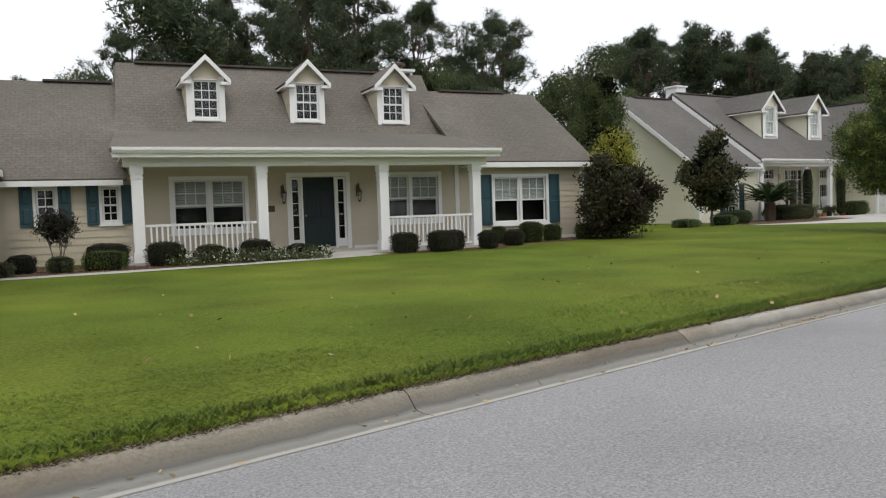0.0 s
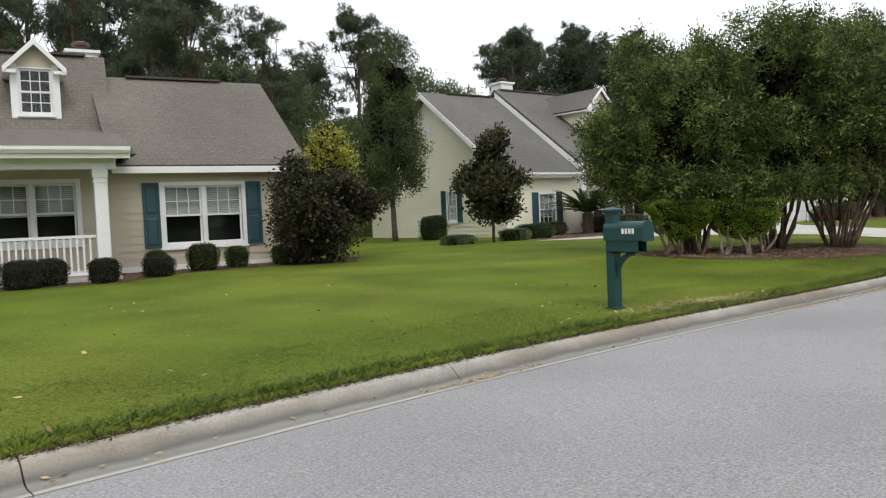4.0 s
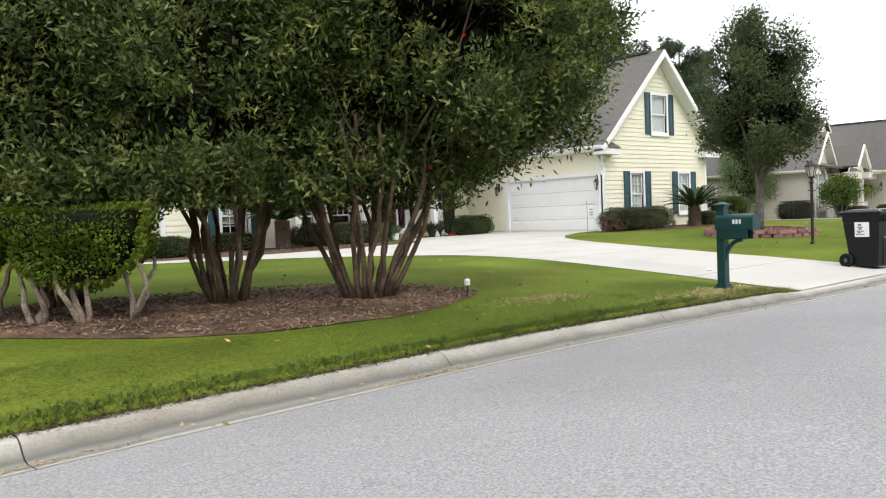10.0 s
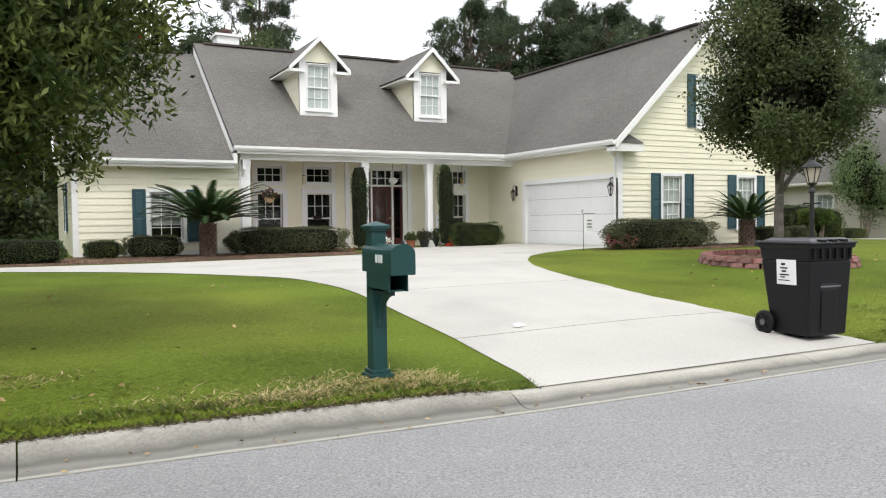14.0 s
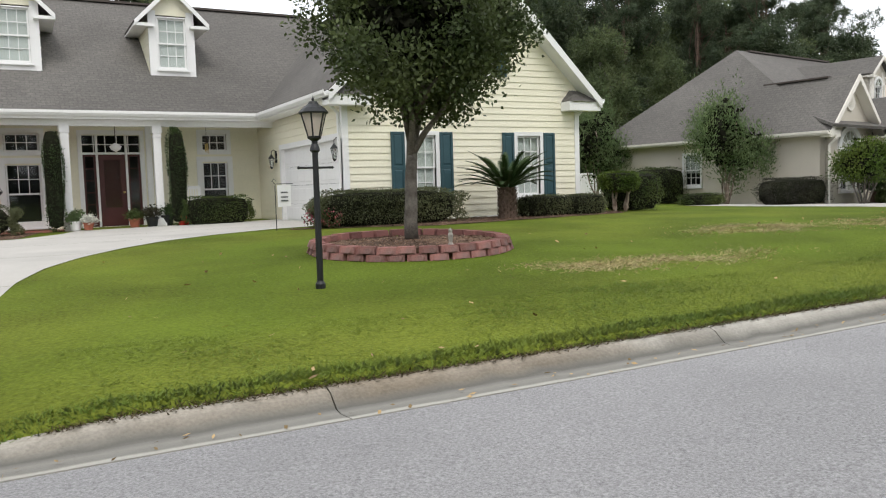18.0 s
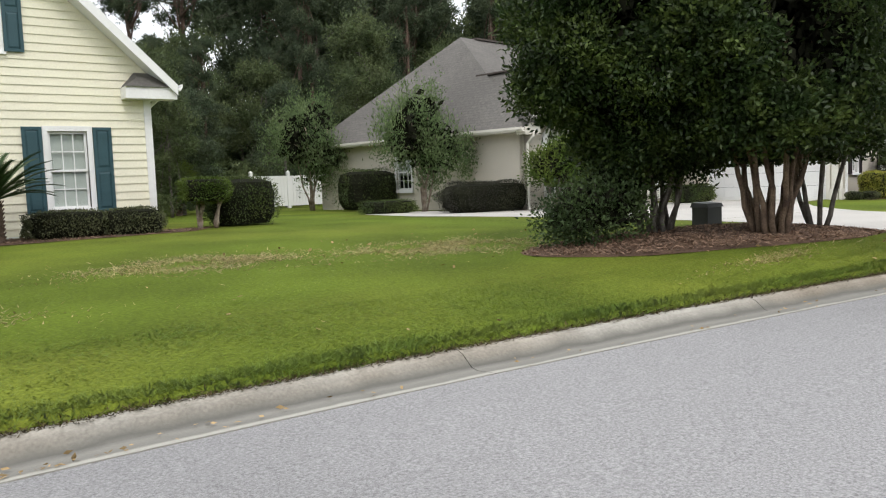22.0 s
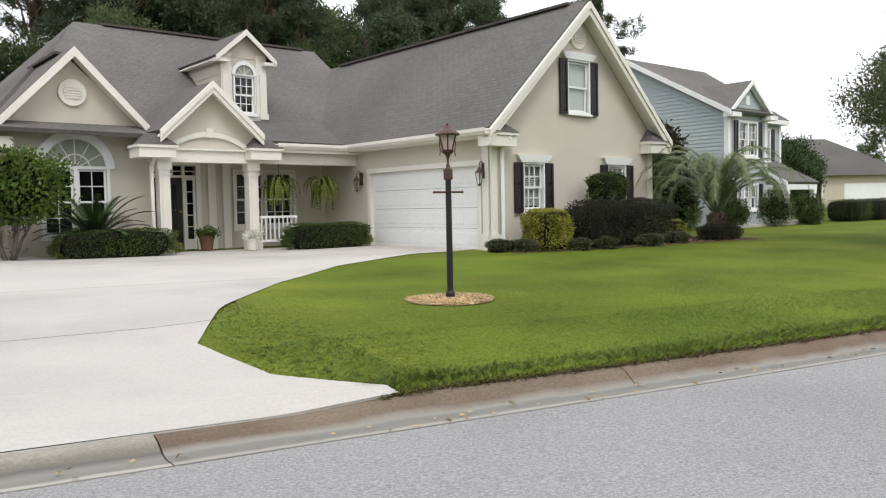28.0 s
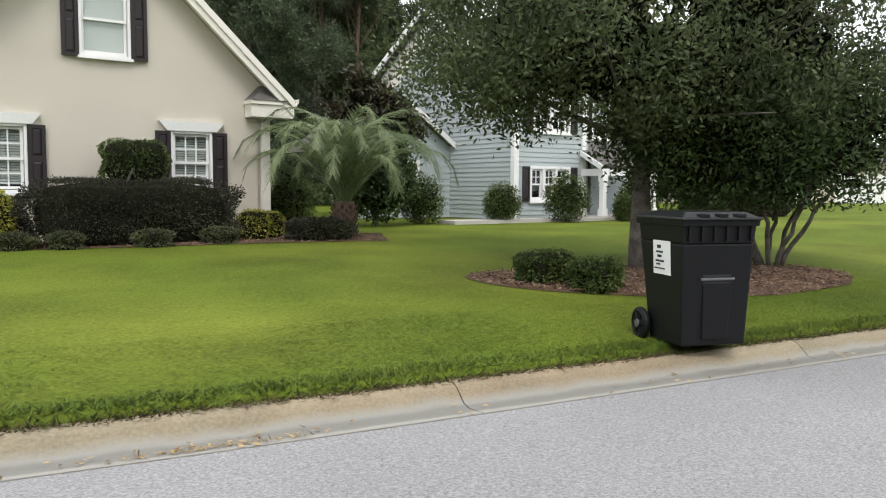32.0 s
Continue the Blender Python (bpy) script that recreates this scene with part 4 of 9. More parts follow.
garage_door(H2, (0, 12), -90, 7.16, 11.86, 0.0, 2.08)
wall(H2, (6.85, 0), 90, [(0, GZ), (12, GZ)], -0.2, [], YELLOW, board=YELLOW)
part("corner_board", B().box(-0.05, 0.10, -0.045, 0.0, -0.1, GZ).box(-0.05, 0.0, 0.0, 0.08, -0.1, GZ), WHITE, H2)
part("corner_board", B().box(6.75, 6.9, -0.045, 0.0, -0.1, GZ), WHITE, H2)
part("base_board", B().box(0.1, 6.75, -0.04, 0.0, -0.25, 0.10), WHITE, H2)
for s, x in ((-1, -0.5), (1, 7.35)):
    e0, e1, r1, r0 = (x, -0.45, GZ + 0.05), (x, 11.5, GZ + 0.05), (3.42, 11.5, 6.92), (3.42, -0.45, 6.92)
    roof_plane(H2, [e1, e0, r0, r1] if s < 0 else [e0, e1, r1, r0], SHINGLE2)
    part("rake", B().hexa([(x, -0.50, GZ - 0.20), (3.42, -0.50, 6.64), (3.42, -0.44, 6.64), (x, -0.44, GZ - 0.20)][::-s], [(x, -0.50, GZ + 0.02), (3.42, -0.50, 6.90), (3.42, -0.44, 6.90), (x, -0.44, GZ + 0.02)][::-s]), WHITE, H2)
    part("soffit", B().hexa([(x, -0.44, GZ - 0.16), (3.42, -0.44, 6.62), (3.42, 0.0, 6.62), (x, 0.0, GZ - 0.16)][::-s], [(x, -0.44, GZ - 0.11), (3.42, -0.44, 6.67), (3.42, 0.0, 6.67), (x, 0.0, GZ - 0.11)][::-s]), WHITE, H2)
    # cornice return with its little roof
    xa, xb = sorted((x, x - s * 1.05))
    part("cornice_return", B().box(xa, xb, -0.42, -0.035, GZ - 0.28, GZ - 0.04), WHITE, H2)
    part("return_roof", B().hexa([(xa, -0.46, GZ - 0.04), (xb, -0.46, GZ - 0.04), (xb, -0.02, GZ - 0.04), (xa, -0.02, GZ - 0.04)], [(xa + 0.3, -0.2, GZ + 0.18), (xb - 0.3, -0.2, GZ + 0.18), (xb - 0.3, -0.02, GZ + 0.30), (xa + 0.3, -0.02, GZ + 0.30)]), SHINGLE2, H2)
part("ridge_vent", B().box(3.28, 3.56, 0.2, 11.0, 6.90, 6.96), RIDGE, H2)
part("soffit", B().box(-0.5, 0, 0, 6.0, GZ - 0.14, GZ - 0.08), WHITE, H2)
part("soffit", B().box(6.85, 7.35, 0, 11.0, GZ - 0.14, GZ - 0.08), WHITE, H2)
gutter(H2, (-0.50, 5.6, GZ + 0.03), (-0.50, -0.45, GZ + 0.03))
gutter(H2, (7.35, -0.45, GZ + 0.03), (7.35, 11.0, GZ + 0.03))
downspout(H2, -0.02, 0.10, GZ - 0.08, -0.1, -1, 0)
downspout(H2, 6.82, 0.06, GZ - 0.08, -0.1, 1, 0)
lantern(H2, -0.02, 0.32 - 0.15, 1.75, -1, 0)
lantern(H2, -0.02, 5.35, 1.75, -1, 0)
# main body, facing the street, set back behind a porch
PW = [(-8.70, -7.86), (-7.05, -6.18), (-1.78, -1.02)]
DW = (-5.1, -3.55)
holes = [q for a, c in PW for q in ((a + 9.5, c + 9.5, 0.18, 1.86), (a + 9.5, c + 9.5, 2.16, 2.70))] + [(DW[0] + 9.5, DW[1] + 9.5, 0.02, 2.65)]
wall(H2, (-9.5, 7.3), 0, [(0, 3.2), (9.5, 3.2)], -0.2, holes, YELLOW, board=YELLOW)
for a, c in PW:
    window(H2, (0, 7.3), 0, a, c, 0.18, 1.86, 1, 3, 2, WHITE, 0.16, 0.0, 0)
    window(H2, (0, 7.3), 0, a, c, 2.16, 2.70, 1, 3, 2, WHITE, 0.13, 0.0, 1, sill=False, fix=True)
entry_door(H2, (0, 7.3), 0, DW[0], DW[1], 0.02, 2.65, DOORRED, transom=0.55, glazed=True, hinge=-1, flank=DOORRED, kick=False)
wall(H2, (-14.1, 5.8), 0, [(0, 2.75), (4.55, 2.75)], -0.2, [(1.95, 2.85, 0.42, 1.80)], YELLOW, board=YELLOW)
window(H2, (-14.1, 5.8), 0, 1.95, 2.85, 0.42, 1.80, 1, 3, 2, WHITE, 0.10, 0.7, 2, SHUT_TEAL, 0.36)
wall(H2, (-9.55, 5.8), 90, [(0, 2.9), (1.5, 3.2)], -0.2, [], YELLOW, board=YELLOW)
wall(H2, (-14.1, 16.4), -90, [(0, 2.75), (5.3, 6.6), (10.6, 2.75)], -0.2, [(6.6, 7.25, 0.75, 2.1)], YELLOW, board=YELLOW)
window(H2, (-14.1, 16.4), -90, 6.6, 7.25, 0.75, 2.1, 1, 2, 2, WHITE, 0.09, 1.0, 2, SHUT_TEAL, 0.34)
part("louvre_vent", B().tube((-14.16, 11.1, 5.1), (-14.06, 11.1, 5.1), 0.28, 0.28, 16), WHITE, H2)
part("corner_board", B().box(-14.15, -14.0, 5.755, 5.9, -0.1, 2.7), WHITE, H2)
part("corner_board", B().box(-9.62, -9.46, 5.745, 5.9, -0.1, 3.0), WHITE, H2)
part("base_board", B().box(-14.0, -9.6, 5.755, 5.8, -0.25, 0.1), WHITE, H2)
core(H2, -9.3, 6.4, 7.85, 15.8, 3.05)
core(H2, -13.6, -9.7, 6.35, 15.6, 2.6)
core(H2, 0.6, 6.3, 0.9, 8.6, 2.7)
# Upper box, its dark colour standing in for the unlit gable room.
part("inner_lining", B().box(2.6, 4.3, 0.8, 4.0, 3.2, 4.9), ROOM_SHADE, H2)
part("porch_floor", B().box(-9.45, 0, 5.5, 7.3, -0.3, 0.0), PORCHBRICK, H2)
part("porch_ceiling", B().box(-9.45, 0, 5.6, 7.3, 2.98, 3.03), WHITE, H2)
part("porch_beam", B().box(-9.6, 0, 5.62, 5.82, 2.78, 3.02), WHITE, H2)
for u in (-5.62, -3.30):
    column(H2, u, 5.72, 0.0, 2.80, 0.20, WHITE, 0.035)
    part("pilaster", B().box(u - 0.08, u + 0.08, 7.22, 7.3, 0, 2.98), WHITE, H2)
column(H2, -9.42, 5.72, 0.0, 2.80, 0.20, WHITE, 0.03)
# roofs of the body
RZ, RY, EY, EZ = 7.28, 11.1, 5.35, 3.14
RS = (RZ - EZ) / (RY - EY)
H2SLOPE = lambda v: EZ + (v - EY) * RS
roof_plane(H2, [(-9.85, EY, EZ), (3.42, EY, EZ), (3.42, RY, RZ), (-9.85, RY, RZ)], SHINGLE2)
roof_plane(H2, [(3.42, 16.8, EZ), (-9.85, 16.8, EZ), (-9.85, RY, RZ), (3.42, RY, RZ)], SHINGLE2)
roof_plane(H2, [(-14.55, EY, 2.72), (-9.8, EY, 2.72), (-9.8, RY, 6.88), (-14.55, RY, 6.88)], SHINGLE2)
roof_plane(H2, [(-9.8, 16.8, 2.72), (-14.55, 16.8, 2.72), (-14.55, RY, 6.88), (-9.8, RY, 6.88)], SHINGLE2)
part("roof_step", B().hexa([(-9.85, EY, EZ - 0.5), (-9.85, RY, RZ - 0.5), (-9.75, RY, RZ - 0.5), (-9.75, EY, EZ - 0.5)], [(-9.85, EY, EZ - 0.08), (-9.85, RY, RZ - 0.08), (-9.75, RY, RZ - 0.08), (-9.75, EY, EZ - 0.08)]), WHITE, H2)
part("ridge_vent", B().box(-9.5, 2.8, RY - 0.14, RY + 0.14, RZ - 0.02, RZ + 0.05).box(-13.0, -10.2, RY - 0.14, RY + 0.14, 6.87, 6.93), RIDGE, H2)
gutter(H2, (-9.85, EY, EZ), (-0.45, EY, EZ))
gutter(H2, (-14.55, EY, 2.70), (-9.85, EY, 2.70))
part("fascia", B().box(-9.85, -0.5, EY, EY + 0.04, EZ - 0.2, EZ - 0.02).box(-9.85, 0, EY + 0.04, 5.65, EZ - 0.2, EZ - 0.16).box(-14.55, -9.85, EY, EY + 0.04, 2.50, 2.70).box(-14.55, -9.85, EY + 0.04, 5.8, 2.50, 2.54), WHITE, H2)
for s, yy in ((1, EY), (-1, 16.8)):
    part("rake", B().hexa([(-14.60, yy, 2.46), (-14.60, RY, 6.62), (-14.54, RY, 6.62), (-14.54, yy, 2.46)][::s], [(-14.60, yy, 2.70), (-14.60, RY, 6.86), (-14.54, RY, 6.86), (-14.54, yy, 2.70)][::s]), WHITE, H2)
downspout(H2, -9.55, 5.72, 2.62, -0.1, 0, -1)
for u in (-6.63, -2.5):
    dormer(H2, u, 7.08, 4.42, 1.30, 1.84, H2SLOPE, YELLOW, SHINGLE2, winw=0.43, over=0.40)
    dormer_window(H2, u, 7.08, 4.58, 6.06, 0.40, WHITE, 1.0)
chim = part("chimney", B().box(-8.9, -8.1, 11.6, 12.4, 6.0, 7.75).box(-8.98, -8.02, 11.52, 12.48, 7.75, 7.84), WHITE, H2)
part("chimney_cap", B().lathe([(0.16, 7.84), (0.16, 7.95), (0.26, 7.97), (0.26, 8.05), (0.1, 8.1)], (-8.5, 12.0, 0), 12), BRONZE, chim)

# ---- house 3: beige stucco house with a pedimented entrance ----
H3 = thing("house", pose(73.4, 15.15, -0.27, 0, 0, 8), "beige stucco house with dark shutters and a pedimented porch", "house")
GE, GA, GW = 2.62, 5.45, 5.85
wall(H3, (0, 0), 0, [(0, GE + 0.22), (GW / 2, GA + 0.18), (GW, GE + 0.22)], -0.2, [(0.98, 1.62, 0.86, 1.92), (4.05, 4.72, 0.86, 1.92), (2.55, 3.3, 3.2, 4.42)], STUCCO)
for a, c, z0, z1, bl in ((0.98, 1.62, 0.86, 1.92, 0.9), (4.05, 4.72, 0.86, 1.92, 0.9), (2.55, 3.3, 3.2, 4.42, 1.0)):
    window(H3, (0, 0), 0, a, c, z0, z1, 1, 3 if z0 < 2 else 1, 2 if z0 < 2 else 1, WHITE, 0.045, bl, 2 if z0 < 2 else 1, SHUT_DARK, 0.27, header=0.17)
part("gable_vent", B().tube((GW / 2, -0.05, 5.02), (GW / 2, 0.01, 5.02), 0.29, 0.29, 20), CREAMTRIM, H3)
for i in range(5):
    z = 4.90 + i * 0.06
    hw = math.sqrt(max(0.0, 0.19**2 - (z - 5.02) ** 2)) + 0.01
    part("vent_slat", B().box(GW / 2 - hw, GW / 2 + hw, -0.075, -0.05, z - 0.018, z + 0.012), CREAMTRIM, H3)
wall(H3, (0, 11), -90, [(0, GE), (11, GE)], -0.2, [(6.30, 10.62, 0.0, 1.92)], STUCCO)
garage_door(H3, (0, 11), -90, 6.36, 10.56, 0.0, 1.90, WHITE, 0.12, CREAMTRIM)
wall(H3, (GW, 0), 90, [(0, GE), (11, GE)], -0.2, [], STUCCO)
for x in (-0.06, GW - 0.12):
    part("quoin", B().box(x, x + 0.18, -0.05, 0.0, 0.35, GE - 0.1), CREAMTRIM, H3)
    part("quoin_foot", B().box(x - 0.06, x + 0.24, -0.09, 0.0, -0.2, 0.35), CREAMTRIM, H3)
part("quoin", B().box(-0.06, 0.0, 0.06, 0.26, 0.35, GE - 0.1).box(-0.10, 0.0, 0.04, 0.30, -0.2, 0.35), CREAMTRIM, H3)
for s, x in ((-1, -0.42), (1, GW + 0.42)):
    e0, e1, r1, r0 = (x, -0.35, GE + 0.05), (x, 11.2, GE + 0.05), (GW / 2, 11.2, GA + 0.40), (GW / 2, -0.35, GA + 0.40)
    roof_plane(H3, [e1, e0, r0, r1] if s < 0 else [e0, e1, r1, r0], SHINGLE2)
    for k, (q0, q1, dy) in enumerate(((0.30, 0.16, 0.0), (0.15, 0.02, 0.04))):
        part("rake", B().hexa([(x, -0.40 - dy, GE - q0), (GW / 2, -0.40 - dy, GA + 0.35 - q0), (GW / 2, -0.34, GA + 0.35 - q0), (x, -0.34, GE - q0)][::-s], [(x, -0.40 - dy, GE - q1 + 0.02), (GW / 2, -0.40 - dy, GA + 0.37 - q1), (GW / 2, -0.34, GA + 0.37 - q1), (x, -0.34, GE - q1 + 0.02)][::-s]), CREAMTRIM, H3)
    part("soffit", B().hexa([(x, -0.34, GE - 0.16), (GW / 2, -0.34, GA + 0.19), (GW / 2, 0.0, GA + 0.19), (x, 0.0, GE - 0.16)][::-s], [(x, -0.34, GE - 0.12), (GW / 2, -0.34, GA + 0.23), (GW / 2, 0.0, GA + 0.23), (x, 0.0, GE - 0.12)][::-s]), CREAMTRIM, H3)
    xa, xb = sorted((x, x - s * 0.85))
    part("cornice_return", B().box(xa, xb, -0.36, -0.02, GE - 0.34, GE - 0.10).box(xa - 0.03, xb + 0.03, -0.40, -0.02, GE - 0.10, GE - 0.03), CREAMTRIM, H3)
    part("return_roof", B().hexa([(xa - 0.03, -0.42, GE - 0.03), (xb + 0.03, -0.42, GE - 0.03), (xb + 0.03, -0.02, GE - 0.03), (xa - 0.03, -0.02, GE - 0.03)], [(xa + 0.28, -0.16, GE + 0.20), (xb - 0.28, -0.16, GE + 0.20), (xb - 0.28, -0.02, GE + 0.28), (xa + 0.28, -0.02, GE + 0.28)]), SHINGLE2, H3)
part("ridge_vent", B().box(GW / 2 - 0.13, GW / 2 + 0.13, 0.2, 10.4, GA + 0.38, GA + 0.44), RIDGE, H3)
part("soffit", B().box(-0.42, 0, 0, 5.3, GE - 0.14, GE - 0.09), CREAMTRIM, H3)
part("soffit", B().box(GW, GW + 0.42, 0, 10.5, GE - 0.14, GE - 0.09), CREAMTRIM, H3)
gutter(H3, (-0.42, 5.1, GE + 0.03), (-0.42, -0.35, GE + 0.03), CREAMTRIM)
gutter(H3, (GW + 0.42, -0.35, GE + 0.03), (GW + 0.42, 10.0, GE + 0.03), CREAMTRIM)
downspout(H3, 0.22, -0.05, GE - 0.05, -0.1, 0, -1, WHITE)
downspout(H3, GW + 0.0, 0.12, GE - 0.05, -0.1, 1, 0, CREAMTRIM)
lantern(H3, -0.02, 0.22, 1.62, -1, 0, BRONZE)
lantern(H3, -0.02, 5.05, 1.62, -1, 0, BRONZE)
# entrance side
wall(H3, (-5.6, 7.0), 0, [(0, 2.62), (5.6, 2.62)], -0.2, [(0.30, 1.75, 0.0, 2.15), (2.85, 4.55, 0.55, 2.0)], STUCCO)
entry_door(H3, (-5.6, 7.0), 0, 0.30, 1.75, 0.0, 2.15, DOORBLACK, CREAMTRIM, 0.32, 0.3, True, -1)
window(H3, (-5.6, 7.0), 0, 2.85, 4.55, 0.55, 2.0, 2, 3, 2, CREAMTRIM, 0.09, 0.0, 2)
wall(H3, (-8.6, 6.45), 0, [(0, 2.9), (1.7, 4.45), (3.4, 2.9)], -0.2, [(1.02, 2.38, 0.5, 2.0)], STUCCO)
window(H3, (-8.6, 6.45), 0, 1.02, 2.38, 0.5, 2.0, 2, 2, 2, WHITE, 0.07, 0.0, 2)
b = B()
for i in range(16):
    a0, a1 = math.pi * i / 16, math.pi * (i + 1) / 16
    for r0, r1, y0, y1 in ((0.66, 0.86, -0.07, 0.0), (0.30, 0.335, -0.045, -0.02)):
        b.hexa([(-6.9 + r * math.cos(a), 6.45 + y, 2.02 + r * math.sin(a)) for r, a, y in ((r0, a0, y0), (r1, a0, y0), (r1, a0, y1), (r0, a0, y1))], [(-6.9 + r * math.cos(a), 6.45 + y, 2.02 + r * math.sin(a)) for r, a, y in ((r0, a1, y0), (r1, a1, y0), (r1, a1, y1), (r0, a1, y1))])
for i in range(1, 6):
    a = math.pi * i / 6
    b.tube((-6.9 + 0.1 * math.cos(a), 6.42, 2.02 + 0.1 * math.sin(a)), (-6.9 + 0.68 * math.cos(a), 6.42, 2.02 + 0.68 * math.sin(a)), 0.014, 0.014, 4)
fan = part("fanlight", b, WHITE, H3)
part("pane", B().hexa([(-6.9 + 0.70 * math.cos(math.pi * i / 16), 6.447, 2.02 + 0.70 * math.sin(math.pi * i / 16)) for i in range(17)], [(-6.9 + 0.70 * math.cos(math.pi * i / 16), 6.440, 2.02 + 0.70 * math.sin(math.pi * i / 16)) for i in range(17)]), GLASS, fan)
part("gable_vent", B().tube((-6.9, 6.38, 3.72), (-6.9, 6.46, 3.72), 0.30, 0.30, 20), CREAMTRIM, H3)
for i in range(5):
    z = 3.60 + i * 0.06
    hw = math.sqrt(max(0.0, 0.19**2 - (z - 3.72) ** 2)) + 0.01
    part("vent_slat", B().box(-6.9 - hw, -6.9 + hw, 6.35, 6.38, z - 0.018, z + 0.012), CREAMTRIM, H3)
wall(H3, (-8.6, 17), -90, [(0, 2.9), (10.55, 2.9)], -0.2, [(4.6, 5.4, 0.8, 2.1)], STUCCO)
window(H3, (-8.6, 17), -90, 4.6, 5.4, 0.8, 2.1, 1, 3, 2, WHITE, 0.07, 0.6, 2)
core(H3, -5.4, 5.3, 7.55, 16.0, 2.5)
core(H3, -8.3, -5.5, 7.0, 16.2, 2.45)
core(H3, 0.6, 5.3, 0.8, 9.0, 2.5)
# Same painted darkness behind the upper gable window.
part("inner_lining", B().box(2.2, 3.7, 0.8, 4.0, 2.9, 4.4), ROOM_SHADE, H3)
for s in (-1, 1):
    x = -6.9 + s * 2.0
    e0, e1, r1, r0 = (x, 6.12, 2.62), (x, 10.2, 2.62), (-6.9, 10.2, 4.72), (-6.9, 6.12, 4.72)
    roof_plane(H3, [e1, e0, r0, r1] if s < 0 else [e0, e1, r1, r0], SHINGLE2)
    part("rake", B().hexa([(x, 6.06, 2.40), (-6.9, 6.06, 4.48), (-6.9, 6.12, 4.48), (x, 6.12, 2.40)][::-s], [(x, 6.06, 2.60), (-6.9, 6.06, 4.70), (-6.9, 6.12, 4.70), (x, 6.12, 2.60)][::-s]), CREAMTRIM, H3)
    part("soffit", B().hexa([(x, 6.12, 2.44), (-6.9, 6.12, 4.52), (-6.9, 6.45, 4.52), (x, 6.45, 2.44)][::-s], [(x, 6.12, 2.47), (-6.9, 6.12, 4.55), (-6.9, 6.45, 4.55), (x, 6.45, 2.47)][::-s]), CREAMTRIM, H3)
part("ridge_vent", B().box(-7.03, -6.77, 7.2, 9.8, 4.70, 4.76), RIDGE, H3)
part("cornice_return", B().box(-8.95, -8.2, 6.10, 6.44, 2.42, 2.66), CREAMTRIM, H3)
part("porch_floor", B().box(-5.75, 0, 5.2, 7.0, -0.3, -0.02), DRIVE, H3)
part("porch_ceiling", B().box(-5.75, 0, 5.25, 7.0, 2.42, 2.46), CREAMTRIM, H3)
part("porch_beam", B().box(-5.55, 0, 5.32, 5.62, 2.14, 2.44), CREAMTRIM, H3)
for u in (-5.27, -3.05):
    column(H3, u, 5.47, -0.05, 2.16, 0.25, CREAMTRIM, 0.05)
    part("column_panel", B().box(u - 0.07, u + 0.07, 5.325, 5.34, 0.35, 1.8), CREAMTRIM, H3)
part("pilaster", B().box(-3.55, -3.35, 6.88, 7.0, 0.0, 2.42), CREAMTRIM, H3)
part("pilaster", B().box(-3.15, -2.95, 6.88, 7.0, 0.0, 2.42), CREAMTRIM, H3)
# pediment
part("pediment", B().hexa([(-5.75, 5.30, 2.44), (-2.65, 5.30, 2.44), (-4.2, 5.30, 3.86)], [(-5.75, 5.46, 2.44), (-2.65, 5.46, 2.44), (-4.2, 5.46, 3.86)]), STUCCO, H3)
b = B()
for i in range(12):
    t0, t1 = -0.95 + 1.9 * i / 12, -0.95 + 1.9 * (i + 1) / 12
    h0, h1 = 2.52 + 0.30 * (1 - (t0 / 0.95) ** 2), 2.52 + 0.30 * (1 - (t1 / 0.95) ** 2)
    b.hexa([(-4.2 + t0, 5.24, h0 - 0.08), (-4.2 + t1, 5.24, h1 - 0.08), (-4.2 + t1, 5.30, h1 - 0.08), (-4.2 + t0, 5.30, h0 - 0.08)], [(-4.2 + t0, 5.24, h0 + 0.04), (-4.2 + t1, 5.24, h1 + 0.04), (-4.2 + t1, 5.30, h1 + 0.04), (-4.2 + t0, 5.30, h0 + 0.04)])
arch = part("arch_moulding", b, CREAMTRIM, H3)
part("keystone", B().hexa([(-4.26, 5.22, 2.72), (-4.14, 5.22, 2.72), (-4.14, 5.30, 2.72), (-4.26, 5.30, 2.72)], [(-4.29, 5.21, 2.94), (-4.11, 5.21, 2.94), (-4.11, 5.30, 2.94), (-4.29, 5.30, 2.94)]), CREAMTRIM, H3)
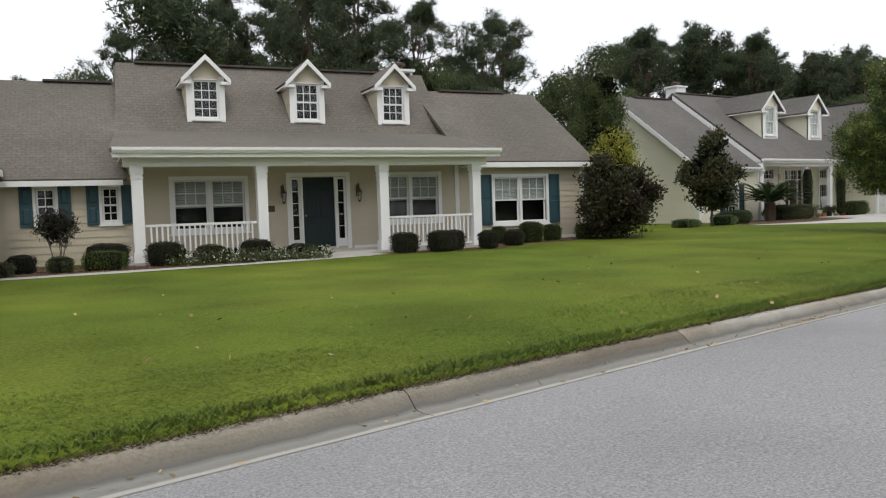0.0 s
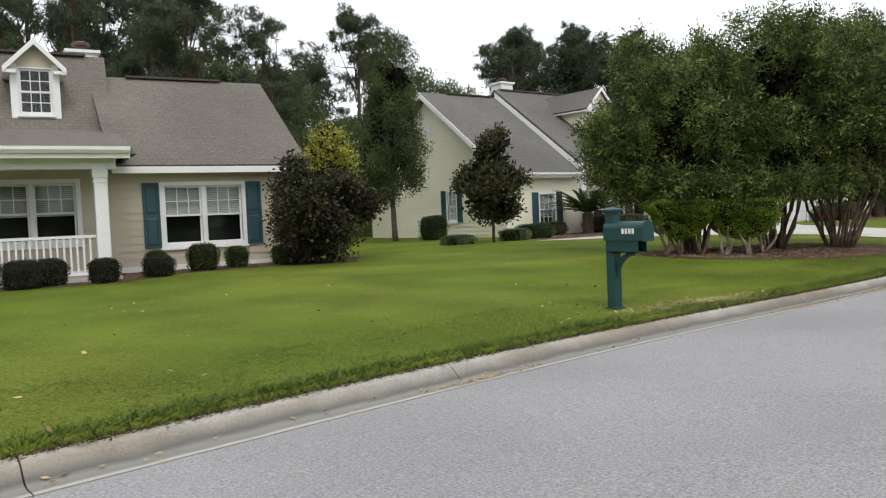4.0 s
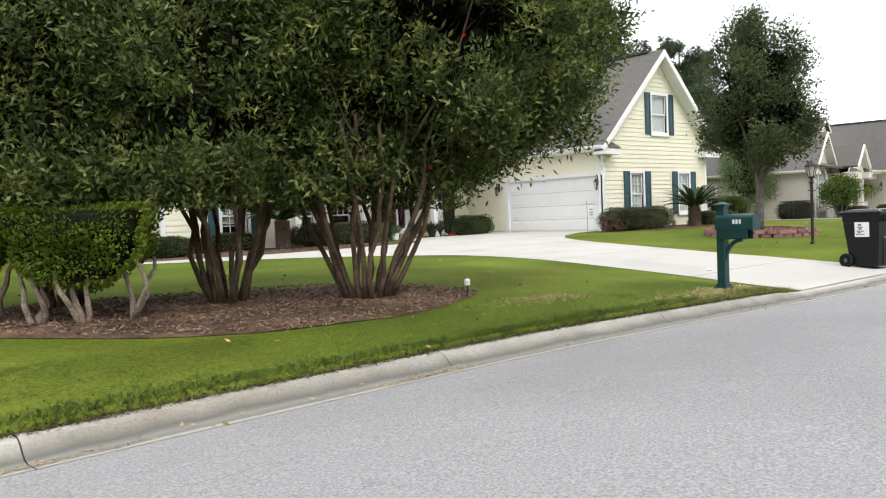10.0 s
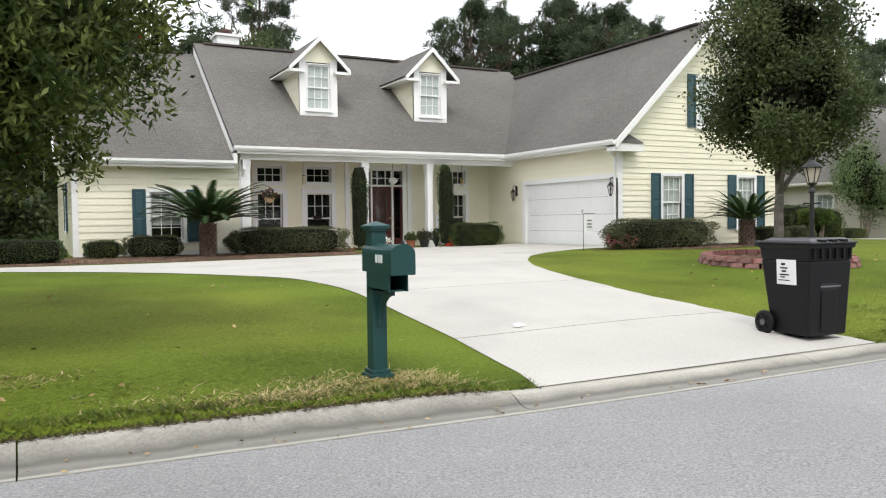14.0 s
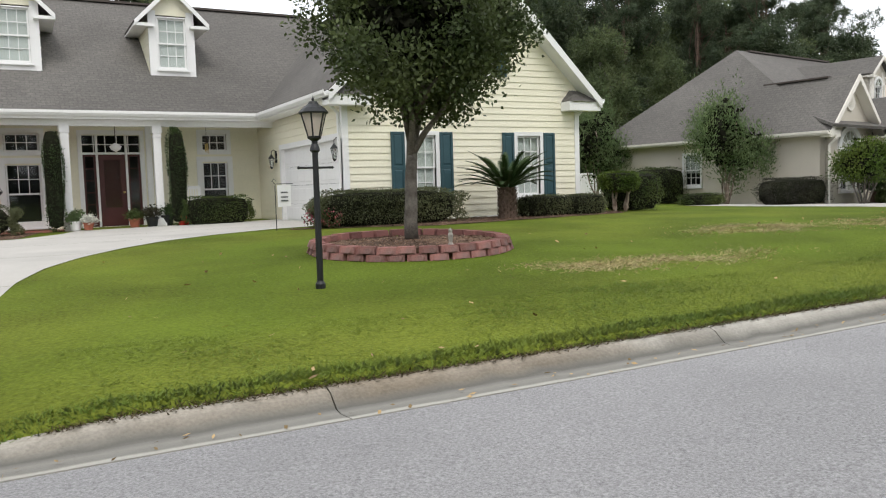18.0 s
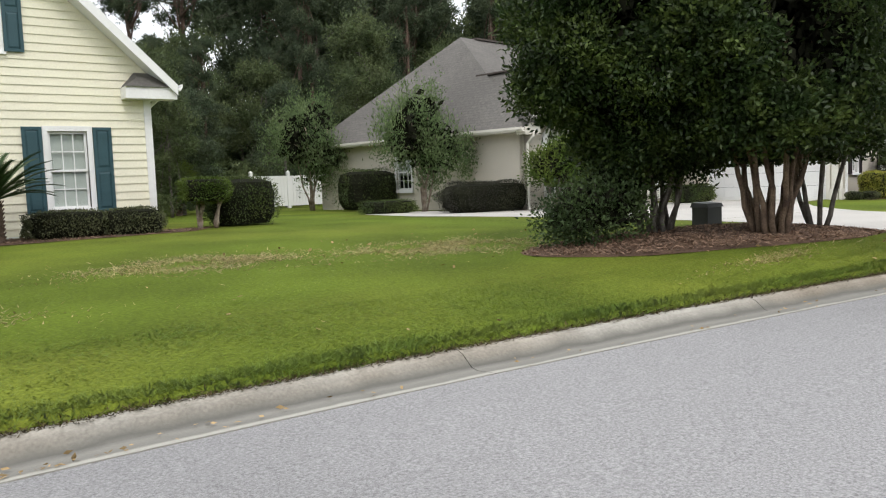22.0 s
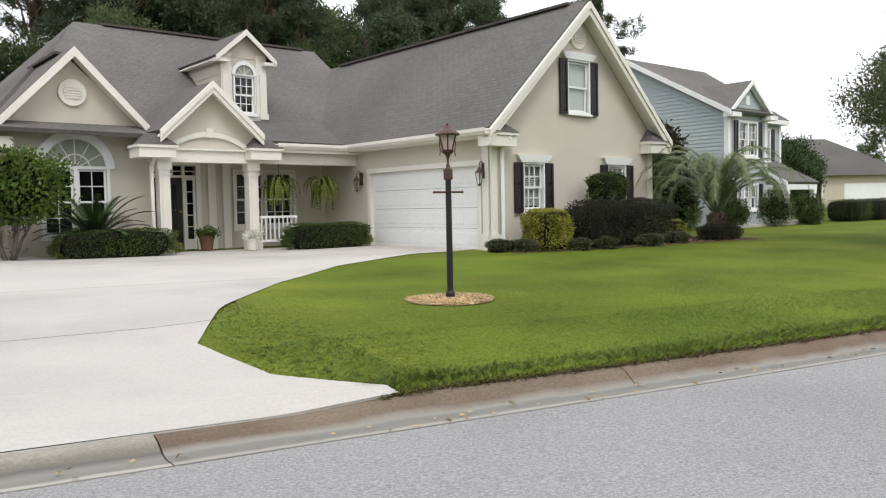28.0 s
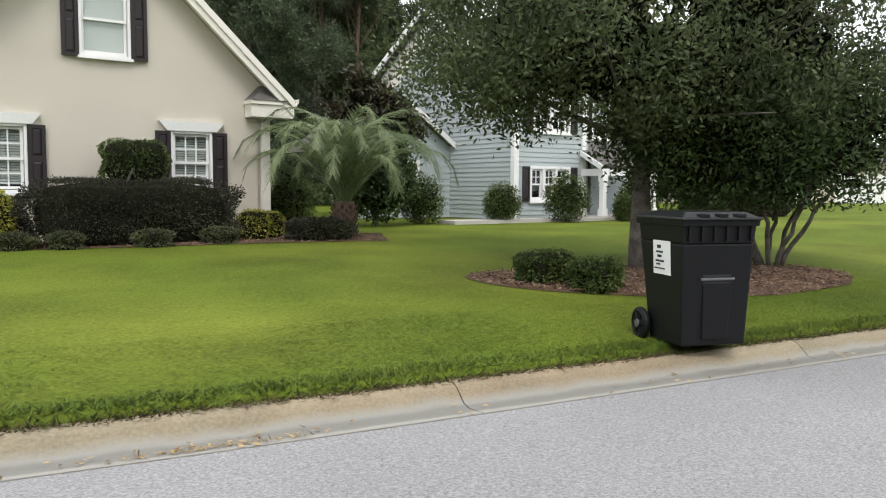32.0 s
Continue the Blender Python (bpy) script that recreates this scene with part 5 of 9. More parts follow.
for s in (-1, 1):
    x = -4.2 + s * 1.27
    e0, e1, r1, r0 = (x, 5.0, 2.84), (x, 8.4, 2.84), (-4.2, 8.4, 4.02), (-4.2, 5.0, 4.02)
    roof_plane(H3, [e1, e0, r0, r1] if s < 0 else [e0, e1, r1, r0], SHINGLE2)
    for q0, q1, dy in ((0.26, 0.14, 0.0), (0.13, 0.0, 0.04)):
        part("rake", B().hexa([(x, 4.95 - dy, 2.82 - q0), (-4.2, 4.95 - dy, 4.0 - q0), (-4.2, 5.0, 4.0 - q0), (x, 5.0, 2.82 - q0)][::-s], [(x, 4.95 - dy, 2.84 - q1), (-4.2, 4.95 - dy, 4.02 - q1), (-4.2, 5.0, 4.02 - q1), (x, 5.0, 2.84 - q1)][::-s]), CREAMTRIM, H3)
    part("soffit", B().hexa([(x, 5.0, 2.68), (-4.2, 5.0, 3.86), (-4.2, 5.30, 3.86), (x, 5.30, 2.68)][::-s], [(x, 5.0, 2.71), (-4.2, 5.0, 3.89), (-4.2, 5.30, 3.89), (x, 5.30, 2.71)][::-s]), CREAMTRIM, H3)
    xa, xb = sorted((-4.2 + s * 0.92, -4.2 + s * 1.75))
    part("cornice_return", B().box(xa, xb, 4.98, 5.62, 2.22, 2.44).box(xa - 0.04, xb + 0.04, 4.93, 5.62, 2.44, 2.50), CREAMTRIM, H3)
    part("return_roof", B().hexa([(xa - 0.04, 4.92, 2.50), (xb + 0.04, 4.92, 2.50), (xb + 0.04, 5.3, 2.50), (xa - 0.04, 5.3, 2.50)], [(xa + 0.25, 5.15, 2.70), (xb - 0.25, 5.15, 2.70), (xb - 0.25, 5.3, 2.78), (xa + 0.25, 5.3, 2.78)]), SHINGLE2, H3)
# main roof with a hip over the bedroom end
MZ, MY = 6.62, 12.2
BV, BZ = 7.75, 3.5
MS = (MZ - BZ) / (MY - BV)
H3SLOPE = lambda v: 2.64 + (v - 5.05) * (BZ - 2.64) / (BV - 5.05) if v < BV else BZ + (v - BV) * MS
roof_plane(H3, [(-9.0, 5.95, 2.86), (GW / 2, 5.05, 2.64), (GW / 2, BV, BZ), (-8.0, BV, BZ)], SHINGLE2)
roof_plane(H3, [(-8.0, BV, BZ), (GW / 2, BV, BZ), (GW / 2, MY, MZ), (-5.2, MY, MZ)], SHINGLE2)
roof_plane(H3, [(-9.0, 17.4, 2.64), (-9.0, 6.1, 2.64), (-5.2, MY, MZ)], SHINGLE2)
roof_plane(H3, [(GW / 2, 17.4, 2.64), (-9.0, 17.4, 2.64), (-5.2, MY, MZ), (GW / 2, MY, MZ)], SHINGLE2)
part("ridge_vent", B().box(-4.4, 2.4, MY - 0.13, MY + 0.13, MZ - 0.02, MZ + 0.05), RIDGE, H3)
gutter(H3, (-2.55, 5.05, 2.63), (-0.42, 5.05, 2.63), CREAMTRIM)
gutter(H3, (-9.0, 17.4, 2.63), (-9.0, 6.1, 2.63), CREAMTRIM)
part("fascia", B().box(-2.6, -0.42, 5.05, 5.09, 2.42, 2.62).box(-2.6, 0, 5.09, 5.35, 2.42, 2.46).box(-9.0, -8.6, 6.1, 17.0, 2.5, 2.54), CREAMTRIM, H3)
downspout(H3, -8.62, 6.35, 2.5, -0.1, 0, -1, CREAMTRIM)
downspout(H3, -5.55, 5.45, 2.4, -0.1, 0, -1, CREAMTRIM)
DU, DV, DZ = -2.05, 7.7, 3.52
dormer(H3, DU, DV, DZ, 1.35, 1.78, H3SLOPE, STUCCO, SHINGLE2, CREAMTRIM, winw=0.36, over=0.22, pitch=0.85)
part("spandrel", B().box(DU - 0.36, DU + 0.36, DV + 0.03, DV + 0.09, DZ + 1.2, DZ + 1.78), STUCCO, H3)
dormer_window(H3, DU, DV, DZ + 0.14, DZ + 1.18, 0.30, WHITE)
b = B()
for i in range(10):
    a0, a1 = math.pi * i / 10, math.pi * (i + 1) / 10
    b.hexa([(DU + r * math.cos(a0), DV + y, DZ + 1.20 + r * math.sin(a0)) for r, y in ((0.28, -0.05), (0.38, -0.05), (0.38, 0.0), (0.28, 0.0))], [(DU + r * math.cos(a1), DV + y, DZ + 1.20 + r * math.sin(a1)) for r, y in ((0.28, -0.05), (0.38, -0.05), (0.38, 0.0), (0.28, 0.0))])
for i in range(1, 4):
    a = math.pi * i / 4
    b.tube((DU, DV - 0.02, DZ + 1.20), (DU + 0.3 * math.cos(a), DV - 0.02, DZ + 1.20 + 0.3 * math.sin(a)), 0.012, 0.012, 4)
fan = part("fanlight", b, WHITE, H3)
part("pane", B().hexa([(DU + 0.3 * math.cos(math.pi * i / 10), DV + 0.006, DZ + 1.2 + 0.3 * math.sin(math.pi * i / 10)) for i in range(11)], [(DU + 0.3 * math.cos(math.pi * i / 10), DV - 0.004, DZ + 1.2 + 0.3 * math.sin(math.pi * i / 10)) for i in range(11)]), GLASS, fan)
for s in (-1, 1):
    part("dormer_pilaster", B().box(DU + s * 0.55 - 0.10, DU + s * 0.55 + 0.10, DV - 0.06, DV, DZ, DZ + 1.25).box(DU + s * 0.55 - 0.13, DU + s * 0.55 + 0.13, DV - 0.09, DV, DZ, DZ + 0.16), CREAMTRIM, H3)

# ---- house 4: blue-grey two-storey house ----
H4 = thing("house", pose(87.22, 19.73, -0.13, 0, 0, 8), "blue-grey sided two-storey house with white trim and a small porch", "house")
E4, A4, D4, F4, W4 = 4.10, 6.42, 8.8, 2.72, 5.43
wall(H4, (0, D4), -90, [(0, E4), (D4 / 2, A4), (D4, E4)], -0.2, [], BLUEGREY, board=BLUEGREY, exposure=0.14)
wall(H4, (0, 0), 0, [(0, E4), (F4 / 2, 5.06), (F4, E4)], -0.2, [(0.72, 2.02, 2.5, 3.72), (0.62, 2.05, 0.5, 1.4)], BLUEGREY, board=BLUEGREY, exposure=0.14)
window(H4, (0, 0), 0, 0.72, 2.02, 2.5, 3.72, 2, 2, 2, WHITE, 0.08, 0.6, 2, SHUT_DARK, 0.26)
window(H4, (0, 0), 0, 0.62, 2.05, 0.5, 1.4, 3, 2, 2, WHITE, 0.08, 0.0, 0, SHUT_DARK, 0.26)
wall(H4, (F4, 0.8), 0, [(0, E4), (W4 - F4, E4)], -0.2, [(1.15, 1.80, 2.45, 3.65), (0.3, 1.1, 0.05, 1.75)], BLUEGREY, board=BLUEGREY, exposure=0.14)
window(H4, (F4, 0.8), 0, 1.15, 1.80, 2.45, 3.65, 1, 2, 2, WHITE, 0.08, 0.6, 2, SHUT_DARK, 0.28)
part("door_leaf", B().box(F4 + 0.32, F4 + 1.08, 0.86, 0.9, 0.05, 1.72), DOORBLACK, H4)
wall(H4, (F4, 0.8), -90, [(0, E4), (0.8, E4)], -0.2, [], BLUEGREY)
wall(H4, (W4, 0.8), 90, [(0, E4), (7.8, E4)], -0.2, [], BLUEGREY)
part("corner_board", B().box(-0.05, 0.12, -0.05, 0.0, -0.2, E4).box(-0.05, -0.0355, 0.0, 0.12, -0.2, E4), WHITE, H4)
part("corner_board", B().box(F4 - 0.12, F4 + 0.05, -0.05, 0.0, -0.2, E4), WHITE, H4)
part("corner_board", B().box(W4 - 0.12, W4 + 0.05, 0.75, 0.8, -0.2, E4), WHITE, H4)
core(H4, 0.6, 5.0, 1.8, 8.0, 3.9)
roof_plane(H4, [(-0.3, -0.3, E4), (F4 + 0.1, -0.3, E4), (F4 + 0.1, D4 / 2, A4 + 0.2), (-0.3, D4 / 2, A4 + 0.2)], SHINGLE2)
roof_plane(H4, [(F4 + 0.1, 0.5, E4), (W4 + 0.25, 0.5, E4), (W4 + 0.25, D4 / 2, A4 + 0.2), (F4 + 0.1, D4 / 2, A4 + 0.2)], SHINGLE2)
roof_plane(H4, [(W4 + 0.3, D4 + 0.3, E4), (-0.3, D4 + 0.3, E4), (-0.3, D4 / 2, A4 + 0.2), (W4 + 0.3, D4 / 2, A4 + 0.2)], SHINGLE2)
for s, yy in ((1, -0.3), (-1, D4 + 0.3)):
    part("rake", B().hexa([(-0.34, yy, E4 - 0.19), (-0.34, D4 / 2, A4 + 0.01), (-0.28, D4 / 2, A4 + 0.01), (-0.28, yy, E4 - 0.19)][::s], [(-0.34, yy, E4), (-0.34, D4 / 2, A4 + 0.2), (-0.28, D4 / 2, A4 + 0.2), (-0.28, yy, E4)][::s]), WHITE, H4)
for s in (-1, 1):
    m = F4 / 2
    x = m + s * 1.62
    e0, e1, r1, r0 = (x, -0.20, E4 - 0.05), (x, -0.12, E4 - 0.05), (m, 2.1, 5.28), (m, -0.20, 5.28)
    roof_plane(H4, [e1, e0, r0, r1] if s < 0 else [e0, e1, r1, r0], SHINGLE2)
    part("rake", B().hexa([(x, -0.25, E4 - 0.22), (m, -0.25, 5.11), (m, -0.04, 5.11), (x, -0.04, E4 - 0.22)][::-s], [(x, -0.25, E4 - 0.06), (m, -0.25, 5.27), (m, -0.04, 5.27), (x, -0.04, E4 - 0.06)][::-s]), WHITE, H4)
part("fascia", B().box(F4 + 0.1, W4 + 0.25, 0.5, 0.55, E4 - 0.2, E4 - 0.02).box(F4 + 0.1, W4 + 0.25, 0.55, 0.8, E4 - 0.2, E4 - 0.16), WHITE, H4)
part("cornice_return", B().box(-0.3, 0.3, -0.38, 0.0, E4 - 0.24, E4 - 0.08), WHITE, H4)
part("cornice_return", B().box(F4 - 0.3, F4 + 0.25, -0.38, 0.0, E4 - 0.24, E4 - 0.08), WHITE, H4)
part("gable_vent", B().box(F4 / 2 - 0.12, F4 / 2 + 0.12, -0.04, 0.0, 4.38, 4.72), WHITE, H4)
part("gable_vent", B().box(-0.045, 0.0, D4 / 2 - 0.15, D4 / 2 + 0.15, 5.70, 6.10), WHITE, H4)
roof_plane(H4, [(2.55, -0.98, 1.52), (5.15, -0.98, 1.52), (5.15, 0.8, 2.42), (2.55, 0.8, 2.42)], SHINGLE2)
part("porch_beam", B().box(2.60, 5.05, -0.93, -0.79, 1.22, 1.42).box(2.60, 2.73, -0.79, -0.05, 1.22, 1.42), WHITE, H4)
part("rake", B().hexa([(2.49, -0.98, 1.36), (2.49, -0.06, 1.83), (2.55, -0.06, 1.83), (2.55, -0.98, 1.36)], [(2.49, -0.98, 1.52), (2.49, -0.06, 1.985), (2.55, -0.06, 1.985), (2.55, -0.98, 1.52)]), WHITE, H4)
part("porch_floor", B().box(2.5, 5.2, -1.05, 0.8, -0.4, 0.02), DRIVE, H4)
for u in (2.68, 4.85):
    column(H4, u, -0.86, 0.0, 1.24, 0.15, WHITE, 0.03)
for k in range(12):
    z = 4.32 + 0.14 * k
    u0 = (z + 0.14 - E4) / (A4 - E4) * D4 / 2 + 0.05
    u1 = (2.5, 2.65, 2.75, 2.95, 3.2, 3.45, 3.6, 4.0, 4.5, 4.75, 4.8, 4.55)[k]
    if u1 > u0 + 0.2:
        part("bare_board", B().hexa([(-0.046, D4 - u1, z), (-0.046, D4 - u0, z), (0.0, D4 - u0, z), (0.0, D4 - u1, z)], [(-0.036, D4 - u1, z + 0.137), (-0.036, D4 - u0, z + 0.137), (0.0, D4 - u0, z + 0.137), (0.0, D4 - u1, z + 0.137)]), CREAMTRIM, H4, "bare cream board where the siding is missing")
part("walk_edge", B().box(-3.0, 2.5, -1.3, -0.5, -0.4, 0.0), DRIVE, H4)
window(H4, (-3.2, 3.2), 0, 1.25, 1.95, 0.5, 1.6, 1, 1, 1, WHITE, 0.08, 0.0, 1)
wall(H4, (-3.2, 3.2), 0, [(0, 2.1), (1.6, 3.25), (3.2, 2.1)], -0.2, [(1.25, 1.95, 0.5, 1.6)], BLUEGREY, board=BLUEGREY, exposure=0.2)
for s in (-1, 1):
    x = -1.6 + s * 1.95
    e0, e1, r1, r0 = (x, 2.9, 2.0), (x, 8.0, 2.0), (-1.6, 8.0, 3.42), (-1.6, 2.9, 3.42)
    roof_plane(H4, [e1, e0, r0, r1] if s < 0 else [e0, e1, r1, r0], SHINGLE2)
    part("rake", B().hexa([(x, 2.85, 1.80), (-1.6, 2.85, 3.22), (-1.6, 2.9, 3.22), (x, 2.9, 1.80)][::-s], [(x, 2.85, 1.98), (-1.6, 2.85, 3.40), (-1.6, 2.9, 3.40), (x, 2.9, 1.98)][::-s]), WHITE, H4)

# ---- driveways, walks and beds laid on the lawn ----
def inside(poly, x, y):
    """Which points lie in a polygon."""
    x, y = np.asarray(x), np.asarray(y)
    r = np.zeros(x.shape, bool)
    for (x0, y0), (x1, y1) in zip(poly, poly[1:] + poly[:1]):
        if y0 != y1:
            r ^= ((y0 > y) != (y1 > y)) & (x < (x1 - x0) * (y - y0) / (y1 - y0) + x0)
    return r


def spans(poly, y):
    xs = sorted((x1 - x0) * (y - y0) / (y1 - y0) + x0 for (x0, y0), (x1, y1) in zip(poly, poly[1:] + poly[:1]) if (y0 > y) != (y1 > y))
    return list(zip(xs[::2], xs[1::2]))


def draped(poly, y0, y1, lift, step=0.25, nx=8, dome=0.0):
    """A sheet over the lawn between two lines, inside a polygon."""
    b = B()
    n = max(1, int(round((y1 - y0) / step)))
    ys = [y0 + (y1 - y0) * i / n for i in range(n + 1)]
    eps = 1e-4
    for a, c in zip(ys, ys[1:]):
        sa, sc = spans(poly, a + eps), spans(poly, c - eps)
        if len(sa) != len(sc):
            m = spans(poly, (a + c) / 2)
            sa = sc = m
        for (a0, a1), (c0, c1) in zip(sa, sc):
            k = len(b.v)
            for y, q0, q1 in ((a, a0, a1), (c, c0, c1)):
                for i in range(nx + 1):
                    x = q0 + (q1 - q0) * i / nx
                    b.v.append((x, y, max(gz(x, y), float(road_z(x)) + float(kerb_h(x)) + 0.004) + lift + (dome * (1 - (2 * i / nx - 1) ** 2) * (1 - (2 * (y - y0) / (y1 - y0) - 1) ** 2) if dome else 0)))
            b.f += [(k + i, k + i + 1, k + nx + 2 + i, k + nx + 1 + i) for i in range(nx)]
    seen, new_v, to = {}, [], []
    for p in b.v:
        q = tuple(round(c, 3) for c in p)
        if q not in seen:
            seen[q] = len(new_v)
            new_v.append(p)
        to.append(seen[q])
    b.v = new_v
    b.f = [tuple(dict.fromkeys(to[i] for i in f)) for f in b.f]
    b.f = [f for f in b.f if len(f) > 2]
    return b


def ky(x):
    return float(edge_y(x)) + KERB_W


DRIVE2 = [(33.82, ky(33.82) - 0.012), (33.95, 7.4), (34.05, 8.18), (34.15, 9.0), (34.26, 10.3), (34.38, 11.5), (34.46, 12.5), (34.46, 13.2), (34.40, 13.8), (34.32, 14.3), (34.2, 14.8), (33.85, 15.4), (33.33, 15.9), (32.5, 16.8), (31.5, 17.6), (28.0, 19.6), (28.0, 20.4), (31.5, 20.3), (35.0, 20.9), (38.6, 21.6), (39.6, 23.4), (40.0, 25.0), (45.46, 25.0), (45.46, 19.7), (43.9, 19.5), (42.2, 18.6), (41.1, 17.7), (40.2, 16.5), (39.45, 15.2), (38.9, 13.85), (38.56, 12.6), (38.32, 11.0), (38.24, 9.65), (38.2, 8.3), (38.15, ky(38.15) - 0.012)]
DRIVE3 = [(59.8, ky(59.8) - 0.012), (60.29, 6.67), (60.95, 8.1), (61.35, 9.5), (61.55, 11.1), (61.25, 12.5), (60.7, 14.0), (60.1, 15.7), (59.0, 19.5), (59.4, 22.6), (62.0, 23.4), (64.4, 21.0), (64.8, 19.75), (67.3, 19.75), (67.6, 20.5), (70.2, 20.6), (72.6, 20.2), (73.3, 15.6), (71.5, 15.4), (69.0, 13.75), (67.1, 11.6), (65.55, 9.2), (64.92, 7.7), (65.1, 6.4), (65.65, ky(65.65) - 0.012)]
H1M = pose(9.0, 21.35, 0, 0, 0, -8)
WALK1 = [tuple((H1M @ Vector((u, v, 0)))[:2]) for u, v in ((-9.0, -5.0), (-5.0, -4.75), (-2.0, -4.2), (0.6, -3.5), (1.7, -2.9), (1.6, -2.15), (-0.2, -2.15), (-0.5, -2.9), (-2.2, -3.5), (-5.0, -4.05), (-9.0, -4.3))]
PAVED = [DRIVE2, DRIVE3, WALK1]
for name, poly, label, cuts in (("driveway", DRIVE2, "pale concrete driveway with scored joints", (6, 8.9, 12.4, 15.8, 18.6, 21.2, 25.2)), ("driveway", DRIVE3, "pale broom-finished concrete driveway with dark stains", (4, 8.6, 12.2, 15.6, 18.8, 23.6)), ("pavement", WALK1, "narrow curved concrete garden walk", (14, 17.2, 17.9, 18.6, 22))):
    drive = tagged(new(name), label, "driveway" if name == "driveway" else "walk", kind="structure")
    lo, hi = min(p[1] for p in poly), max(p[1] for p in poly)
    for a, c in zip(cuts, cuts[1:]):
        a, c = max(a, lo + 1e-3), min(c, hi - 1e-3)
        if c - a > 0.05:
            part("slab", draped(poly, a + (0.008 if a > lo + 0.01 else 0.0), c - 0.008, 0.010, 0.04 if a < 8 else 0.25), DRIVE, drive)
for x0, x1 in ((33.84, 38.13), (59.85, 65.6)):
    joint = part("pavement_joint", strip_grid([x0 + (x1 - x0) * i / 12 for i in range(13)], lambda x: [(x, ky(x) - 0.006, float(road_z(x) + kerb_h(x)) - 0.03), (x, ky(x) - 0.006, gz(x, ky(x)) + 0.009), (x, ky(x) + 0.02, gz(x, ky(x) + 0.02) + 0.004)]), DRIVE)
    tagged(joint, "grey mortar joint between the driveway and the kerb", "joint", kind="structure")

BEDS = {}


def ellipse(cx, cy, rx, ry, turn=0.0, n=28, wob=0.06, seed=1):
    rnd = random.Random(seed)
    ph = [rnd.uniform(0, 6.28) for _ in range(3)]
    out = []
    for i in range(n):
        a = 2 * math.pi * i / n
        w = 1 + wob * (math.sin(2 * a + ph[0]) + math.sin(3 * a + ph[1]) * 0.7 + math.sin(7 * a + ph[2]) * 0.3)
        x, y = rx * w * math.cos(a), ry * w * math.sin(a)
        out.append((cx + x * math.cos(turn) - y * math.sin(turn), cy + x * math.sin(turn) + y * math.cos(turn)))
    return out


def bed(poly, label, mat=MULCH, chipmat=CHIP, chips=6000, lift=0.008, dome=0.06, seed=3, size=0.035, step=0.2):
    """A mulched bed with loose chips over it."""
    PAVED.append(poly)
    lo, hi = min(p[1] for p in poly), max(p[1] for p in poly)
    g = thing("mulch_bed", pose(0, 0, 0), label, "mulch bed", kind="structure")
    part("mulch", draped(poly, lo + 1e-3, hi - 1e-3, lift, step, 10, dome), mat, g)
    r = np.random.RandomState(seed)
    x0, x1 = min(p[0] for p in poly), max(p[0] for p in poly)
    x, y = r.uniform(x0 - 0.05, x1 + 0.05, chips * 2), r.uniform(lo - 0.05, hi + 0.05, chips * 2)
    k = inside(poly, x, y)
    x, y = x[k][:chips], y[k][:chips]
    cx = (x - (x0 + x1) / 2) / ((x1 - x0) / 2)
    z = lawn_z(x, y) + lift + 0.012 + dome * np.clip(1 - cx**2, 0, 1) * np.clip(1 - (2 * (y - lo) / (hi - lo) - 1) ** 2, 0, 1)
    quads("mulch_chips", np.c_[x, y, z], size * 2.2, size * 0.45, chipmat, g, r, 0.3)
    return g


def leaf_mesh(name, v, mat):
    """One mesh of n loose leaves from an array (n, corners, 3)."""
    n, k = v.shape[:2]
    me = bpy.data.meshes.new(name)
    me.vertices.add(k * n)
    me.vertices.foreach_set("co", np.ascontiguousarray(v).reshape(-1))
    me.loops.add(k * n)
    me.loops.foreach_set("vertex_index", np.arange(k * n, dtype=np.int32))
    me.polygons.add(n)
    me.polygons.foreach_set("loop_start", np.arange(0, k * n, k, dtype=np.int32))
    me.update()
    me.materials.append(mat)
    return me


def quads(name, c, length, width, mat, parent, r, tilt=1.0, axis=None, tri=False):
    """Many small leaves: one mesh of diamonds at centres c. tilt: 0 flat, 1 any way."""
    n = len(c)
    a = r.normal(size=(n, 3))
    a[:, 2] *= tilt
    if axis is not None:
        a = a * 0.55 + axis
    a /= np.linalg.norm(a, axis=1)[:, None] + 1e-9
    h = r.normal(size=(n, 3)) * (1, 1, 1)
    h[:, 2] += (1 - tilt) * 3
    b = np.cross(h, a)
    b /= np.linalg.norm(b, axis=1)[:, None] + 1e-9
    l = (length * r.uniform(0.6, 1.3, n))[:, None] / 2
    w = (width * r.uniform(0.7, 1.2, n))[:, None] / 2
    v = np.empty((n, 4, 3))
    v[:, 0], v[:, 1], v[:, 2], v[:, 3] = c - a * l, c + b * w - a * l * 0.1, c + a * l, c - b * w - a * l * 0.1
    if tri:
        v[:, 1], v[:, 0] = c + b * w * 0.8 - a * l, c - b * w * 0.8 - a * l
        v = v[:, :3]
    ob = new(name, leaf_mesh(name, v, mat))
    ob.parent = parent
    tagged(ob, kind="stuff")
    return ob


